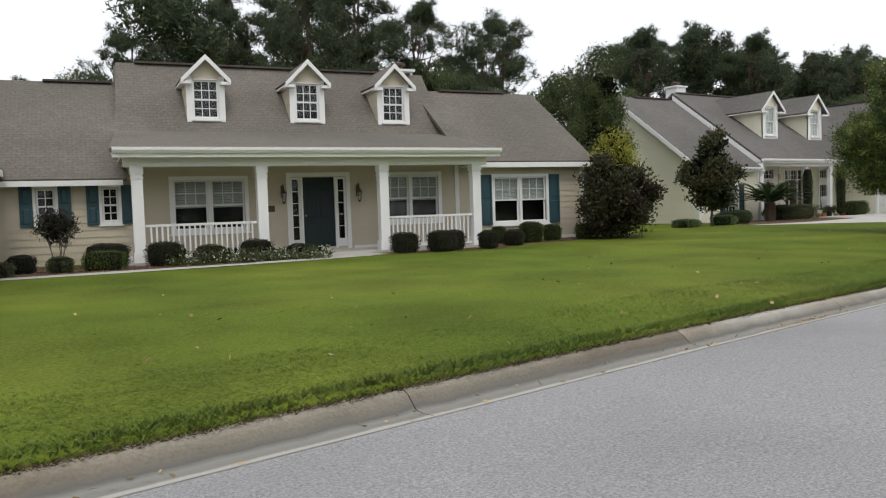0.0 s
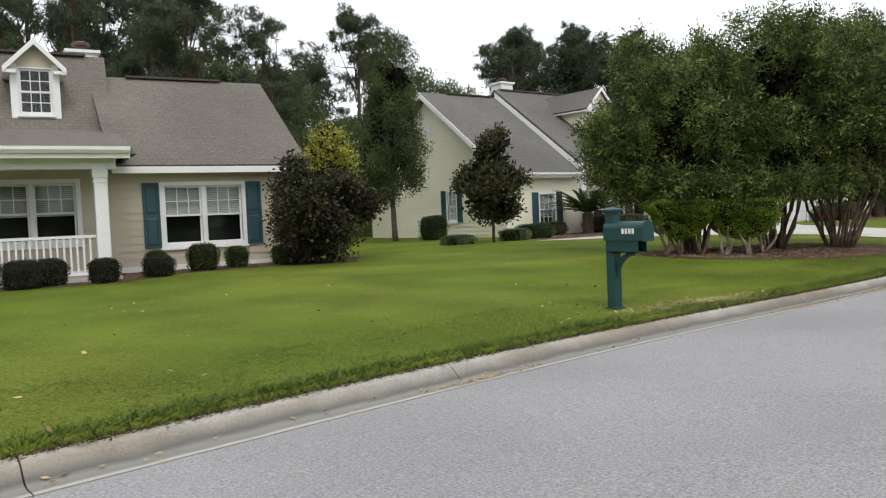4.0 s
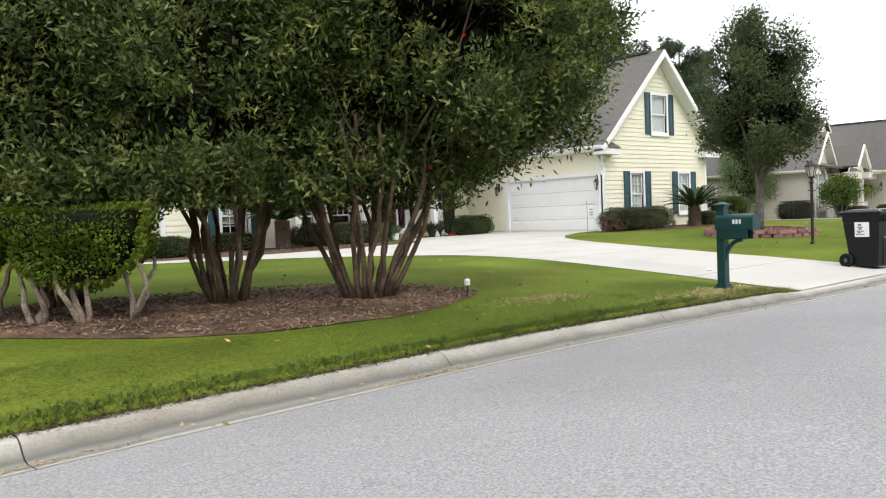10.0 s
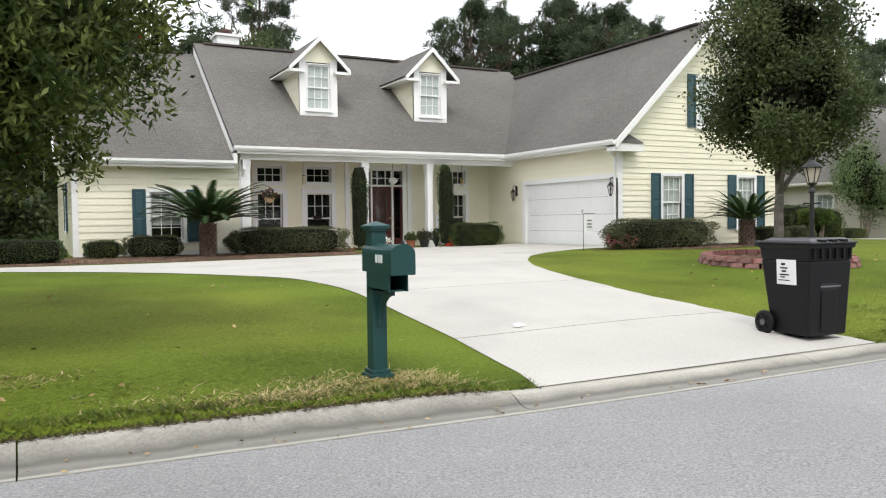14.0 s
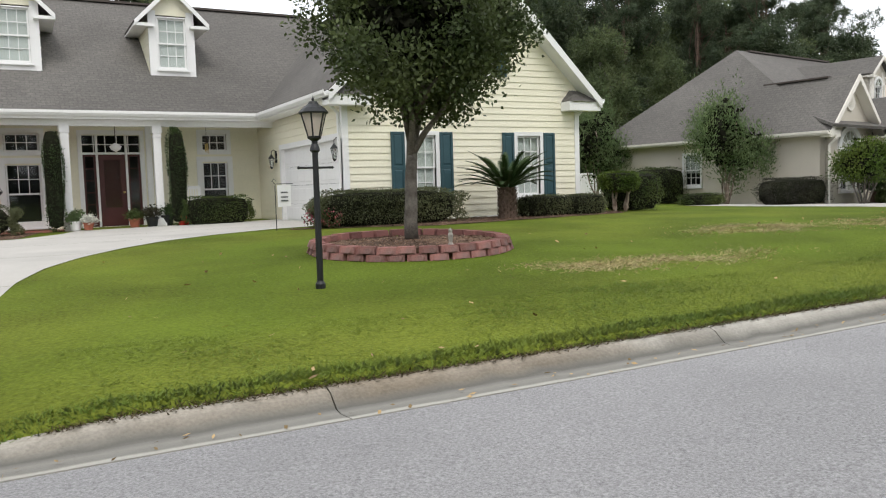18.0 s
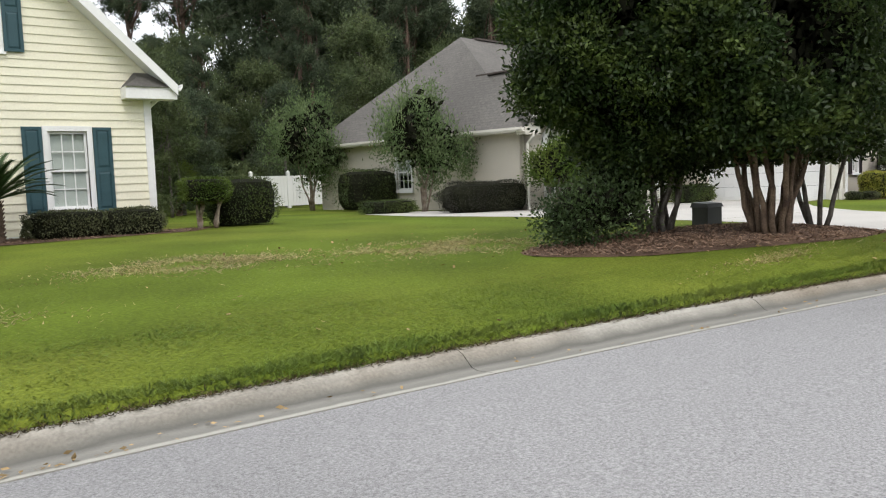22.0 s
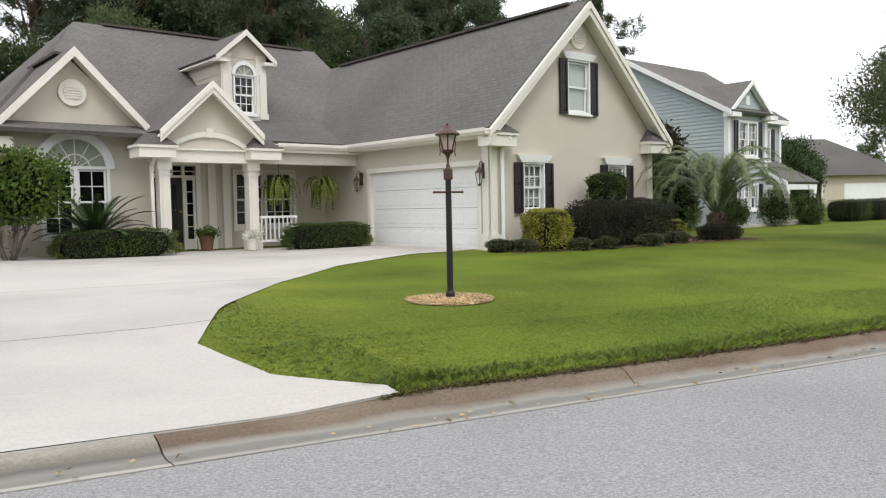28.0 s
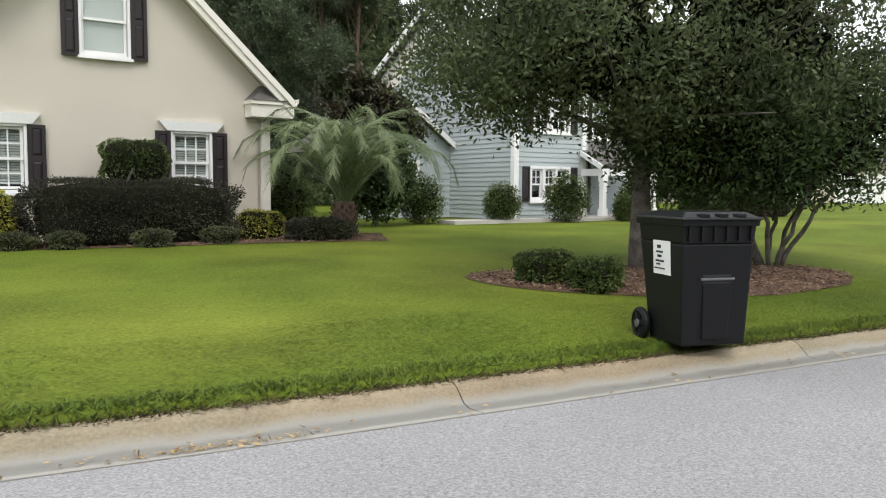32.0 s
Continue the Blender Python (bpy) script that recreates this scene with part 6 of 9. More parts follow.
def cloud(lobes, n, r, clump=7, spread=0.16, core_share=0.25, lump=0.22, zmin=-9.0):
    """Points for leaves: thick near the skin of rounded lobes, in clumps, with hollows."""
    wts = np.array([(l[3] * l[4] + l[4] * l[5] + l[3] * l[5]) for l in lobes], float)
    m = n // clump + 1
    pick = r.choice(len(lobes), m, p=wts / wts.sum())
    d = r.normal(size=(m, 3))
    d /= np.linalg.norm(d, axis=1)[:, None]
    L = np.array([l[:6] for l in lobes], float)[pick]
    bump = np.sin(d[:, 0] * 5 + pick * 1.7) * np.sin(d[:, 1] * 6 + pick) + np.sin(d[:, 2] * 7 + d[:, 0] * 4 + pick * 2.3) * 0.7
    rad = np.where(r.uniform(size=m) < core_share, r.uniform(0.25, 0.8, m), r.uniform(0.8, 1.03, m)) * (1 + lump * 0.6 * bump)
    c = L[:, :3] + d * L[:, 3:] * rad[:, None]
    c = np.repeat(c, clump, 0)[:n]
    out = np.repeat(d, clump, 0)[:n]
    off = r.normal(size=c.shape)
    c = c + off * spread
    k = c[:, 2] > zmin
    return c[k], (out * 0.5 + off * 0.8)[k]


def CROWN(seed, n, c, r, lo, hi, flat=0.8):
    """Lobes of a natural crown: n clumps thrown into an egg, the outer ones on the skin, with hollows left between."""
    q = np.random.RandomState(seed)
    out = []
    for i in range(n):
        d = q.normal(size=3)
        d /= np.linalg.norm(d)
        k = q.uniform(0.55, 1.0) ** 0.6
        s = q.uniform(lo, hi) * (1.15 - 0.4 * k)
        out.append((c[0] + d[0] * k * (r[0] - 0.5 * s), c[1] + d[1] * k * (r[1] - 0.5 * s), c[2] + d[2] * k * (r[2] - 0.4 * s), s, s, s * flat))
    return out


def limb(b, p0, p1, r0, r1, r, n=5, bend=0.12, sides=7):
    p0, p1 = Vector(p0), Vector(p1)
    L = (p1 - p0).length
    pts, rad = [], []
    off = Vector((0, 0, 0))
    for i in range(n + 1):
        t = i / n
        off = off + Vector((r.normal(), r.normal(), r.normal() * 0.4)) * bend * L / n * (1 if 0 < i else 0)
        pts.append(p0.lerp(p1, t) + off * (1 - 0.3 * t))
        rad.append(r0 + (r1 - r0) * t)
    b.path(pts, rad, sides)
    return pts


def tree(name, at, label, lobes, leaves, size, leaf, bark, trunks, category="tree", seed=1, clump=7, spread=0.16, group="", zmin=-9.0, droop=0.0, width=0.45, lump=0.22, branch=14, axis_up=0.3):
    """A tree: trunk or trunks, limbs into the crown, and a crown of single leaves. All in metres from its foot."""
    r = np.random.RandomState(seed)
    t = thing(name, pose(at[0], at[1], at[2]), label, "tree" if category == "wood" else category, group)
    for p0, p1, r0, r1 in trunks:
        b = B()
        pts = limb(b, p0, p1, r0, r1, r, 7, 0.03 if len(trunks) == 1 else 0.10 if len(trunks) < 6 else 0.17)
        part("trunk", b, bark, t, smooth=True)
    if branch:
        bb = B()
        joined = category == "wood"
        for i in range(branch):
            p0, p1, r0, r1 = trunks[i % len(trunks)]
            l = lobes[r.randint(len(lobes))]
            s = Vector(p0).lerp(Vector(p1), r.uniform(0.55, 1.0))
            e = Vector(l[:3]) + Vector(r.normal(size=3)) * 0.45 * min(l[3:6])
            limb(bb, s, e, r1 * 0.8 + 0.004, 0.006, r, 5, 0.15, 5)
            if not joined:
                part("limb", bb, bark, t, smooth=True)
                bb = B()
        if joined:
            part("branchwork", bb, bark, t, smooth=True)
    c, out = cloud(lobes, leaves, r, clump, spread, zmin=zmin, lump=lump)
    ax = out * 0.5 + np.array((0, 0, axis_up - droop))
    quads("crown", c, size, size * width, leaf, t, r, 1.0, ax, tri=category == "wood")
    if category == "wood":
        return t
    # Near-black quads inside the crown: its inner shade, put into the colour.
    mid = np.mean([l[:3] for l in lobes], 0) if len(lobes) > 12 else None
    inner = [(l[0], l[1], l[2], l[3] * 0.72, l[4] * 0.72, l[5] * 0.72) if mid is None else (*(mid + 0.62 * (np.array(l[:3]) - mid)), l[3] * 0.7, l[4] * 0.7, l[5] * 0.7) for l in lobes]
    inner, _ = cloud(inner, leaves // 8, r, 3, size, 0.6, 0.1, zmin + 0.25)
    quads("twig_mass", inner, size * 2.6, size * 1.6, INNER_SHADE, t, r, 1.0)
    return t


def hedge_box(name, at, size, turn, label, leaf, n, leafsize=0.04, seed=1, rough=0.05, stems=0, bark=PALEBARK, z0=0.0, category="hedge", roundness=0.35, group="", taper=0.0):
    """A clipped hedge or bush: a dense rounded block of small leaves over a dark core."""
    r = np.random.RandomState(seed)
    t = thing(name, pose(at[0], at[1], at[2], 0, 0, turn), label, category, group)
    sx, sy, sz = size[0] / 2, size[1] / 2, (size[2] - z0) / 2
    d = r.uniform(-1, 1, size=(n * 2, 3))
    k = np.abs(d).argmax(1)
    d[np.arange(len(d)), k] = np.sign(d[np.arange(len(d)), k])
    p = 2 + 6 * (1 - roundness)
    d /= (np.abs(d) ** p).sum(1)[:, None] ** (1 / p)
    keep = ~((d[:, 2] < -0.9) & (r.uniform(size=len(d)) < 0.7))
    d = d[keep][:n]
    lump = 1 + rough * (np.sin(d[:, 0] * sx * 5 + seed) * np.sin(d[:, 1] * sy * 6 + seed * 2) + np.sin(d[:, 2] * 5 + d[:, 0] * sx * 3))
    c = d * np.array((sx, sy, sz)) * (lump * r.uniform(0.90, 1.02, len(d)))[:, None] + np.array((0, 0, z0 + sz)) + r.normal(size=d.shape) * leafsize * 0.35
    if taper:
        k = 1 - taper * np.clip((z0 + 2 * sz - c[:, 2]) / (2 * sz), 0, 1)
        c[:, :2] *= k[:, None]
    quads("leaves", c, leafsize, leafsize * 0.55, leaf, t, r, 1.0, d * 0.8)
    # Solid core, coloured near black for the shade between the leaves.
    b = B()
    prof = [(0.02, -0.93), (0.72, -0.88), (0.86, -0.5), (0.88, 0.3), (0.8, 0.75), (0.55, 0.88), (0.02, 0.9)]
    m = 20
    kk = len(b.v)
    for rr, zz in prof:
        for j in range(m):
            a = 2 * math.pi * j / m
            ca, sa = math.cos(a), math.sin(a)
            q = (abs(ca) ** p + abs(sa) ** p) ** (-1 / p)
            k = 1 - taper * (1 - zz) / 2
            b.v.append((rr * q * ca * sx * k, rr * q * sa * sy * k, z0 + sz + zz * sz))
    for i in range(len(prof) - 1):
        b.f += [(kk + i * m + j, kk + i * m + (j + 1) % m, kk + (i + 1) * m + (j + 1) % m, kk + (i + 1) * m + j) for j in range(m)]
    part("foliage_core", b, INNER_SHADE, t)
    for i in range(stems):
        bb = B()
        x = (i + 0.5) / stems * 2 - 1
        x0, y0 = x * sx * 0.75 + r.normal() * 0.03, r.normal() * 0.08
        for q in range(3):
            limb(bb, (x0, y0, 0), (x0 + r.uniform(-0.28, 0.28), y0 + r.uniform(-0.2, 0.2), z0 + 0.25), 0.04, 0.02, r, 5, 0.3, 6)
        part("stem", bb, bark, t, smooth=True)
    return t


# Near-black brown that stands in for the shade deep among leaves.
INNER_SHADE = M("inner_shade", (0.013, 0.014, 0.008), 0.95, 0.5, 8.0, 40.0, 0.0, spec=0.1)
L_DARK = leafy("dark_evergreen_leaf", (0.040, 0.070, 0.024), (0.072, 0.108, 0.034))
L_BOTTLE = leafy("bottlebrush_leaf", (0.042, 0.067, 0.017), (0.215, 0.248, 0.072), 0.25, mixscale=3.0, lo=0.45, hi=0.64)
L_LIG = leafy("ligustrum_leaf", (0.024, 0.044, 0.012), (0.080, 0.112, 0.026), 0.22, 0.45, mixscale=2.6, lo=0.46, hi=0.68)
L_OAK = leafy("oak_leaf", (0.060, 0.082, 0.036), (0.125, 0.150, 0.066), 0.35, mixscale=2.5)
L_PEAR = leafy("pear_leaf", (0.052, 0.074, 0.028), (0.110, 0.134, 0.052), 0.32)
L_PURPLE = leafy("bronze_magnolia_leaf", (0.038, 0.030, 0.018), (0.050, 0.060, 0.022), 0.15, 0.4)
L_MAG = leafy("magnolia_leaf", (0.034, 0.046, 0.018), (0.085, 0.070, 0.032), 0.15, 0.35)
L_YEL = leafy("yellow_green_leaf", (0.24, 0.26, 0.035), (0.46, 0.42, 0.09), 0.3, mixscale=6.0)
L_BRIGHT = leafy("bright_hedge_leaf", (0.075, 0.125, 0.020), (0.13, 0.165, 0.030), 0.3)
L_HEDGE1 = leafy("yellow_green_hedge_leaf", (0.14, 0.215, 0.024), (0.26, 0.31, 0.045), 0.4)
L_SHRUB = leafy("shrub_leaf", (0.050, 0.082, 0.030), (0.095, 0.135, 0.050), 0.3)
L_LIME = leafy("bright_bush_leaf", (0.075, 0.122, 0.022), (0.155, 0.200, 0.042), 0.3)
L_BOX = leafy("boxwood_leaf", (0.058, 0.088, 0.024), (0.100, 0.125, 0.034), 0.2)
L_BLACK = leafy("dusky_bush_leaf", (0.034, 0.033, 0.025), (0.056, 0.060, 0.032), 0.15, 0.6)
L_JUN = leafy("grey_green_juniper", (0.085, 0.098, 0.046), (0.120, 0.128, 0.062), 0.15)
L_PINE = leafy("pine_needle", (0.056, 0.080, 0.043), (0.096, 0.120, 0.062), 0.35)
L_WOOD = leafy("woodland_leaf", (0.078, 0.106, 0.044), (0.135, 0.162, 0.070), 0.45)
L_PALM = leafy("palm_frond", (0.032, 0.062, 0.020), (0.052, 0.085, 0.026), 0.15, 0.4)
L_PINDO = leafy("pindo_frond", (0.14, 0.185, 0.088), (0.28, 0.325, 0.175), 0.35, 0.5)
L_FERN = leafy("fern_frond", (0.085, 0.125, 0.020), (0.165, 0.185, 0.035), 0.3)
L_CRAPE = leafy("crape_myrtle_leaf", (0.11, 0.165, 0.065), (0.185, 0.24, 0.105), 0.4)
L_RED = leafy("red_bottlebrush_flower", (0.55, 0.03, 0.02), (0.4, 0.02, 0.02), 0.2)
L_WHITEFL = leafy("white_flower", (0.75, 0.75, 0.70), (0.6, 0.62, 0.5), 0.3)
L_PINKFL = leafy("pink_flower", (0.45, 0.12, 0.16), (0.30, 0.12, 0.10), 0.3)

# ---- beds ----
BED1 = ellipse(26.3, 10.35, 3.35, 1.75, -0.42, seed=2)
BED3 = ellipse(56.95, 8.95, 2.95, 1.35, -0.30, seed=5)
BED4 = ellipse(82.5, 8.15, 2.6, 1.35, -0.15, seed=8)
bed(BED1, "red-brown mulch bed under the clipped hedge and trees", seed=11, chips=9000)
bed(BED3, "pine-straw mulch bed under the multi-stemmed trees", seed=12, chips=9000)
bed(BED4, "reddish mulch bed round the oak trunk", seed=13, chips=6000)
bed(ellipse(68.0, 8.5, 0.52, 0.46, 0, seed=4, wob=0.03), "ring of pale wood chips round the lamp post", M("pale_chips", (0.50, 0.37, 0.21), 0.95, 0.4, 6, 40, 0.6), STRAWCHIP, 4200, 0.006, 0.02, 14, 0.026, 0.04)
FB1 = [tuple((H1M @ Vector((u, v, 0)))[:2]) for u, v in ((-8.2, -4.2), (-5.0, -3.95), (-2.2, -3.4), (-0.6, -2.8), (-0.4, -2.25), (-4.9, -2.25), (-7.6, -0.1), (-8.2, -0.1))]
FB2 = [tuple((H1M @ Vector((u, v, 0)))[:2]) for u, v in ((1.7, -3.2), (5.2, -3.1), (6.4, -1.8), (9.4, -1.6), (10.6, -2.4), (11.4, -1.0), (10.2, 0.4), (9.9, -0.1), (5.2, -0.1), (5.2, -2.2), (1.7, -2.2))]
bed(FB1, "dark mulched flower bed along the porch", seed=15, chips=3000, dome=0.0)
bed(FB2, "dark mulched bed along the house front", seed=16, chips=3000, dome=0.0)
bed([(28.2, 20.6), (35.0, 21.2), (38.6, 22.0), (39.2, 25.2), (31.2, 25.2), (30.6, 22.6)], "dark mulched bed before the windows", seed=17, chips=2500, dome=0.0)
bed([(43.6, 18.6), (46.5, 17.0), (50.5, 17.3), (52.6, 17.9), (53.6, 19.4), (45.6, 19.5)], "dark mulched bed under the garage windows", seed=18, chips=2500, dome=0.0)
bed([(73.2, 14.0), (77.6, 13.6), (80.8, 13.6), (81.4, 15.6), (79.4, 15.9), (73.5, 15.1)], "mulched bed along the stucco gable", seed=19, chips=2500, dome=0.0)

# ---- trees ----
G = lambda x, y, dz=-0.03: (x, y, gz(x, y) + dz)
tree("bottlebrush_tree", G(24.9, 11.6), "multi-stemmed bottlebrush tree with dark narrow leaves", CROWN(211, 46, (-0.35, 0.2, 3.2), (2.5, 2.0, 2.2), 0.55, 0.95) + [(1.5 * math.cos(a), 1.3 * math.sin(a), 1.6, 0.6, 0.55, 0.4) for a in np.linspace(0.2, 6.0, 11)], 100000, 0.10, L_BOTTLE, REDBARK, [((0.15 * math.cos(a), 0.15 * math.sin(a), 0), (0.9 * math.cos(a) + 0.1, 0.8 * math.sin(a), 2.3), 0.036, 0.022) for a in np.linspace(0, 5.6, 13)], "tree", 21, 34, 0.10, "bottlebrush trees in the bed", 1.2, 0.1, 0.34, 0.3, 18)
tree("bottlebrush_tree", G(26.5, 10.5), "multi-stemmed bottlebrush tree with dark narrow leaves", CROWN(212, 46, (0.1, 0, 3.5), (2.0, 1.9, 2.4), 0.55, 0.95) + [(1.3 * math.cos(a), 1.2 * math.sin(a), 1.65, 0.6, 0.55, 0.4) for a in np.linspace(0.2, 6.0, 11)], 100000, 0.10, L_BOTTLE, REDBARK, [((0.18 * math.cos(a), 0.18 * math.sin(a), 0), (0.8 * math.cos(a), 0.75 * math.sin(a), 2.3), 0.036, 0.022) for a in np.linspace(0.2, 5.9, 16)], "tree", 22, 34, 0.10, "bottlebrush trees in the bed", 1.2, 0.1, 0.34, 0.3, 18)
tree("bottlebrush_tree", G(28.0, 9.7), "spreading multi-stemmed bottlebrush tree with a few red flowers", CROWN(213, 84, (0.95, -0.15, 3.5), (3.1, 2.1, 2.45), 0.55, 0.98), 165000, 0.10, L_BOTTLE, REDBARK, [((0.25 * math.cos(a), 0.22 * math.sin(a), 0), (1.15 * math.cos(a) + 0.15, 1.0 * math.sin(a), 2.2), 0.036, 0.022) for a in np.linspace(0, 5.9, 20)], "tree", 23, 34, 0.10, "bottlebrush trees in the bed", 1.15, 0.1, 0.34, 0.3, 18)
rr = np.random.RandomState(77)
flower_tree = bpy.data.objects["bottlebrush_tree.002"]
quads("flowers", cloud([(0.8, -0.4, 2.6, 2.3, 2.1, 1.2)], 22, rr, 1, 0.05, 0.0)[0], 0.06, 0.045, L_RED, flower_tree, rr)
for i, (x, y, w) in enumerate(((23.7, 11.1, 1.5), (24.75, 10.25, 1.75))):
    hedge_box("clipped_hedge", G(x, y), (w, 1.15, 1.27), -35, "flat-topped clipped hedge with bare pale stems below" if i == 1 else "flat-topped clipped hedge with bare brown stems below", L_HEDGE1, 15000, 0.05, 31 + i, 0.09, 3, PALEBARK if i == 1 else REDBARK, 0.46, group="clipped hedges in the bed", roundness=0.35, taper=0.5)
tree("pear_tree", G(43.85, 12.75, 0.12), "round-headed pear tree with dark leaves in a paver ring", CROWN(241, 34, (0.0, 0, 3.15), (1.85, 1.75, 1.35), 0.42, 0.75) + CROWN(242, 24, (0.05, 0, 4.7), (1.45, 1.4, 1.9), 0.40, 0.68), 52000, 0.085, L_PEAR, BARK, [((0, 0, 0), (0.05, 0, 2.2), 0.11, 0.07), ((0.02, 0, 1.6), (0.25, 0.1, 4.6), 0.06, 0.02), ((0.02, 0, 1.5), (-0.55, -0.1, 3.6), 0.05, 0.02)], "tree", 24, 7, 0.12, "", 1.7, 0.0, 0.6, 0.35, 22)
tree("ligustrum_tree", G(56.7, 9.75), "multi-stemmed tree privet with glossy dark leaves", CROWN(251, 46, (-0.35, 0.0, 2.75), (2.0, 1.7, 1.95), 0.55, 0.9) + [(0.75 * math.cos(a), 0.65 * math.sin(a), 1.45, 0.55, 0.5, 0.42) for a in np.linspace(0.4, 6.1, 9)], 120000, 0.088, L_LIG, BARK, [((0.2 * math.cos(a), 0.2 * math.sin(a), 0), (0.6 * math.cos(a), 0.55 * math.sin(a), 1.7), 0.042, 0.026) for a in np.linspace(0, 5.6, 11)], "tree", 25, 16, 0.09, "privet trees in the bed", 0.7, 0.05, 0.5)
tree("ligustrum_tree", G(57.15, 8.15), "multi-stemmed tree privet with glossy leaves and reddish stems", CROWN(252, 46, (0.15, 0.1, 2.85), (1.9, 1.6, 1.8), 0.5, 0.85) + [(0.75 * math.cos(a), 0.65 * math.sin(a), 1.6, 0.55, 0.5, 0.42) for a in np.linspace(0.4, 6.1, 9)], 118000, 0.088, L_LIG, REDBARK, [((0.2 * math.cos(a), 0.2 * math.sin(a), 0), (0.62 * math.cos(a) - 0.05, 0.55 * math.sin(a), 1.7), 0.046, 0.028) for a in np.linspace(0.3, 5.9, 12)], "tree", 26, 16, 0.09, "privet trees in the bed", 1.0, 0.05, 0.5)
tree("ligustrum_tree", G(58.8, 8.35), "smaller tree privet with thin stems", CROWN(253, 40, (0.5, 0.1, 2.55), (1.55, 1.4, 1.45), 0.42, 0.75) + [(0.75 * math.cos(a), 0.65 * math.sin(a), 1.55, 0.55, 0.5, 0.42) for a in np.linspace(0.4, 6.1, 9)], 78000, 0.085, L_LIG, BARK, [((0.1 * math.cos(a), 0.1 * math.sin(a), 0), (0.5 * math.cos(a), 0.5 * math.sin(a), 1.5), 0.04, 0.025) for a in np.linspace(0.3, 5.0, 5)], "tree", 27, 16, 0.09, "privet trees in the bed", 1.0, 0.05, 0.5)
tree("abelia_shrub", G(55.5, 9.85), "loose arching shrub with small grey-green leaves", [(0, 0, 0.5, 0.75, 0.65, 0.5), (0.45, 0.1, 0.75, 0.5, 0.5, 0.5), (-0.5, 0.1, 0.35, 0.45, 0.4, 0.35)], 7500, 0.07, L_SHRUB, BARK, [((0, 0, 0), (0.2, 0.1, 0.6), 0.02, 0.01)], "shrub", 28, 6, 0.10, "", 0.05, 0.0, 0.45)
tree("live_oak", G(82.6, 8.95), "live oak with a broad dark crown", CROWN(291, 58, (0.2, 0, 3.35), (3.9, 3.3, 1.75), 0.55, 1.05, 0.7) + CROWN(292, 16, (0.6, 0, 4.9), (2.6, 2.4, 1.3), 0.55, 0.9, 0.8) + CROWN(293, 12, (-2.7, -0.4, 2.9), (1.5, 1.5, 0.9), 0.5, 0.8, 0.7) + CROWN(294, 22, (0.4, -0.2, 2.35), (2.9, 2.5, 0.75), 0.4, 0.7, 0.6), 70000, 0.085, L_OAK, BARK, [((0, 0, 0), (0.1, 0.05, 2.7), 0.165, 0.065)], "tree", 29, 14, 0.12, "", 1.45, 0.0, 0.45, 0.36, 22)
tree("wax_myrtle", G(84.6, 8.5), "broad multi-stemmed evergreen shrub tree", [(0, 0, 2.0, 2.3, 1.7, 1.15), (-1.0, 0, 1.9, 1.5, 1.3, 0.95)], 36000, 0.09, L_DARK, BARK, [((0.12 * math.cos(a), 0.12 * math.sin(a), 0), (0.9 * math.cos(a), 0.7 * math.sin(a), 1.2), 0.04, 0.02) for a in np.linspace(0, 5.4, 8)], "tree", 30, 8, 0.14, "", 0.85, 0.0, 0.4)
tree("loropetalum", G(18.7, 18.0), "broad bronze-leaved shrub with dense dark foliage", CROWN(411, 30, (0, 0, 1.05), (1.5, 1.3, 0.95), 0.32, 0.6) + CROWN(412, 9, (-0.55, 0, 1.95), (0.85, 0.8, 0.75), 0.25, 0.45) + CROWN(413, 6, (0.6, 0, 1.7), (0.7, 0.7, 0.6), 0.25, 0.4), 26000, 0.12, L_PURPLE, BARK, [((0, 0, 0), (0.1, 0, 1.0), 0.06, 0.03)], "shrub", 41, 9, 0.12, "", 0.05, 0.0, 0.5, 0.5)
tree("golden_shrub", G(19.35, 18.9), "yellow-green conical shrub behind bronze shrub", [(0, 0, 2.2, 0.75, 0.7, 1.0), (0, 0, 3.0, 0.5, 0.5, 0.55)], 8000, 0.09, L_YEL, BARK, [((0, 0, 0), (0, 0, 2.2), 0.05, 0.02)], "shrub", 42, 7, 0.10, "", 0.3, 0.0, 0.5)
tree("juniper_tree", G(27.4, 27.9), "tall green tree with an oval tapering crown beside the house", CROWN(431, 44, (0, 0, 3.9), (1.75, 1.65, 2.4), 0.42, 0.72, 1.3) + CROWN(432, 34, (0.05, 0, 6.5), (1.25, 1.2, 2.7), 0.32, 0.55, 1.4), 62000, 0.11, L_PEAR, BARK, [((0, 0, 0), (0, 0, 6.5), 0.13, 0.03)], "tree", 43, 7, 0.12, "", 1.3, -0.2, 0.4)
tree("southern_magnolia", G(26.8, 20.95), "young magnolia with bronze-backed leaves", CROWN(441, 26, (0.0, 0, 1.95), (1.3, 1.2, 1.15), 0.24, 0.46) + CROWN(442, 8, (0.1, 0, 3.05), (0.75, 0.7, 0.85), 0.22, 0.38), 9500, 0.16, L_MAG, BARK, [((0, 0, 0), (0, 0, 2.8), 0.06, 0.025)], "tree", 44, 6, 0.13, "", 0.45, 0.0, 0.5, 0.35)
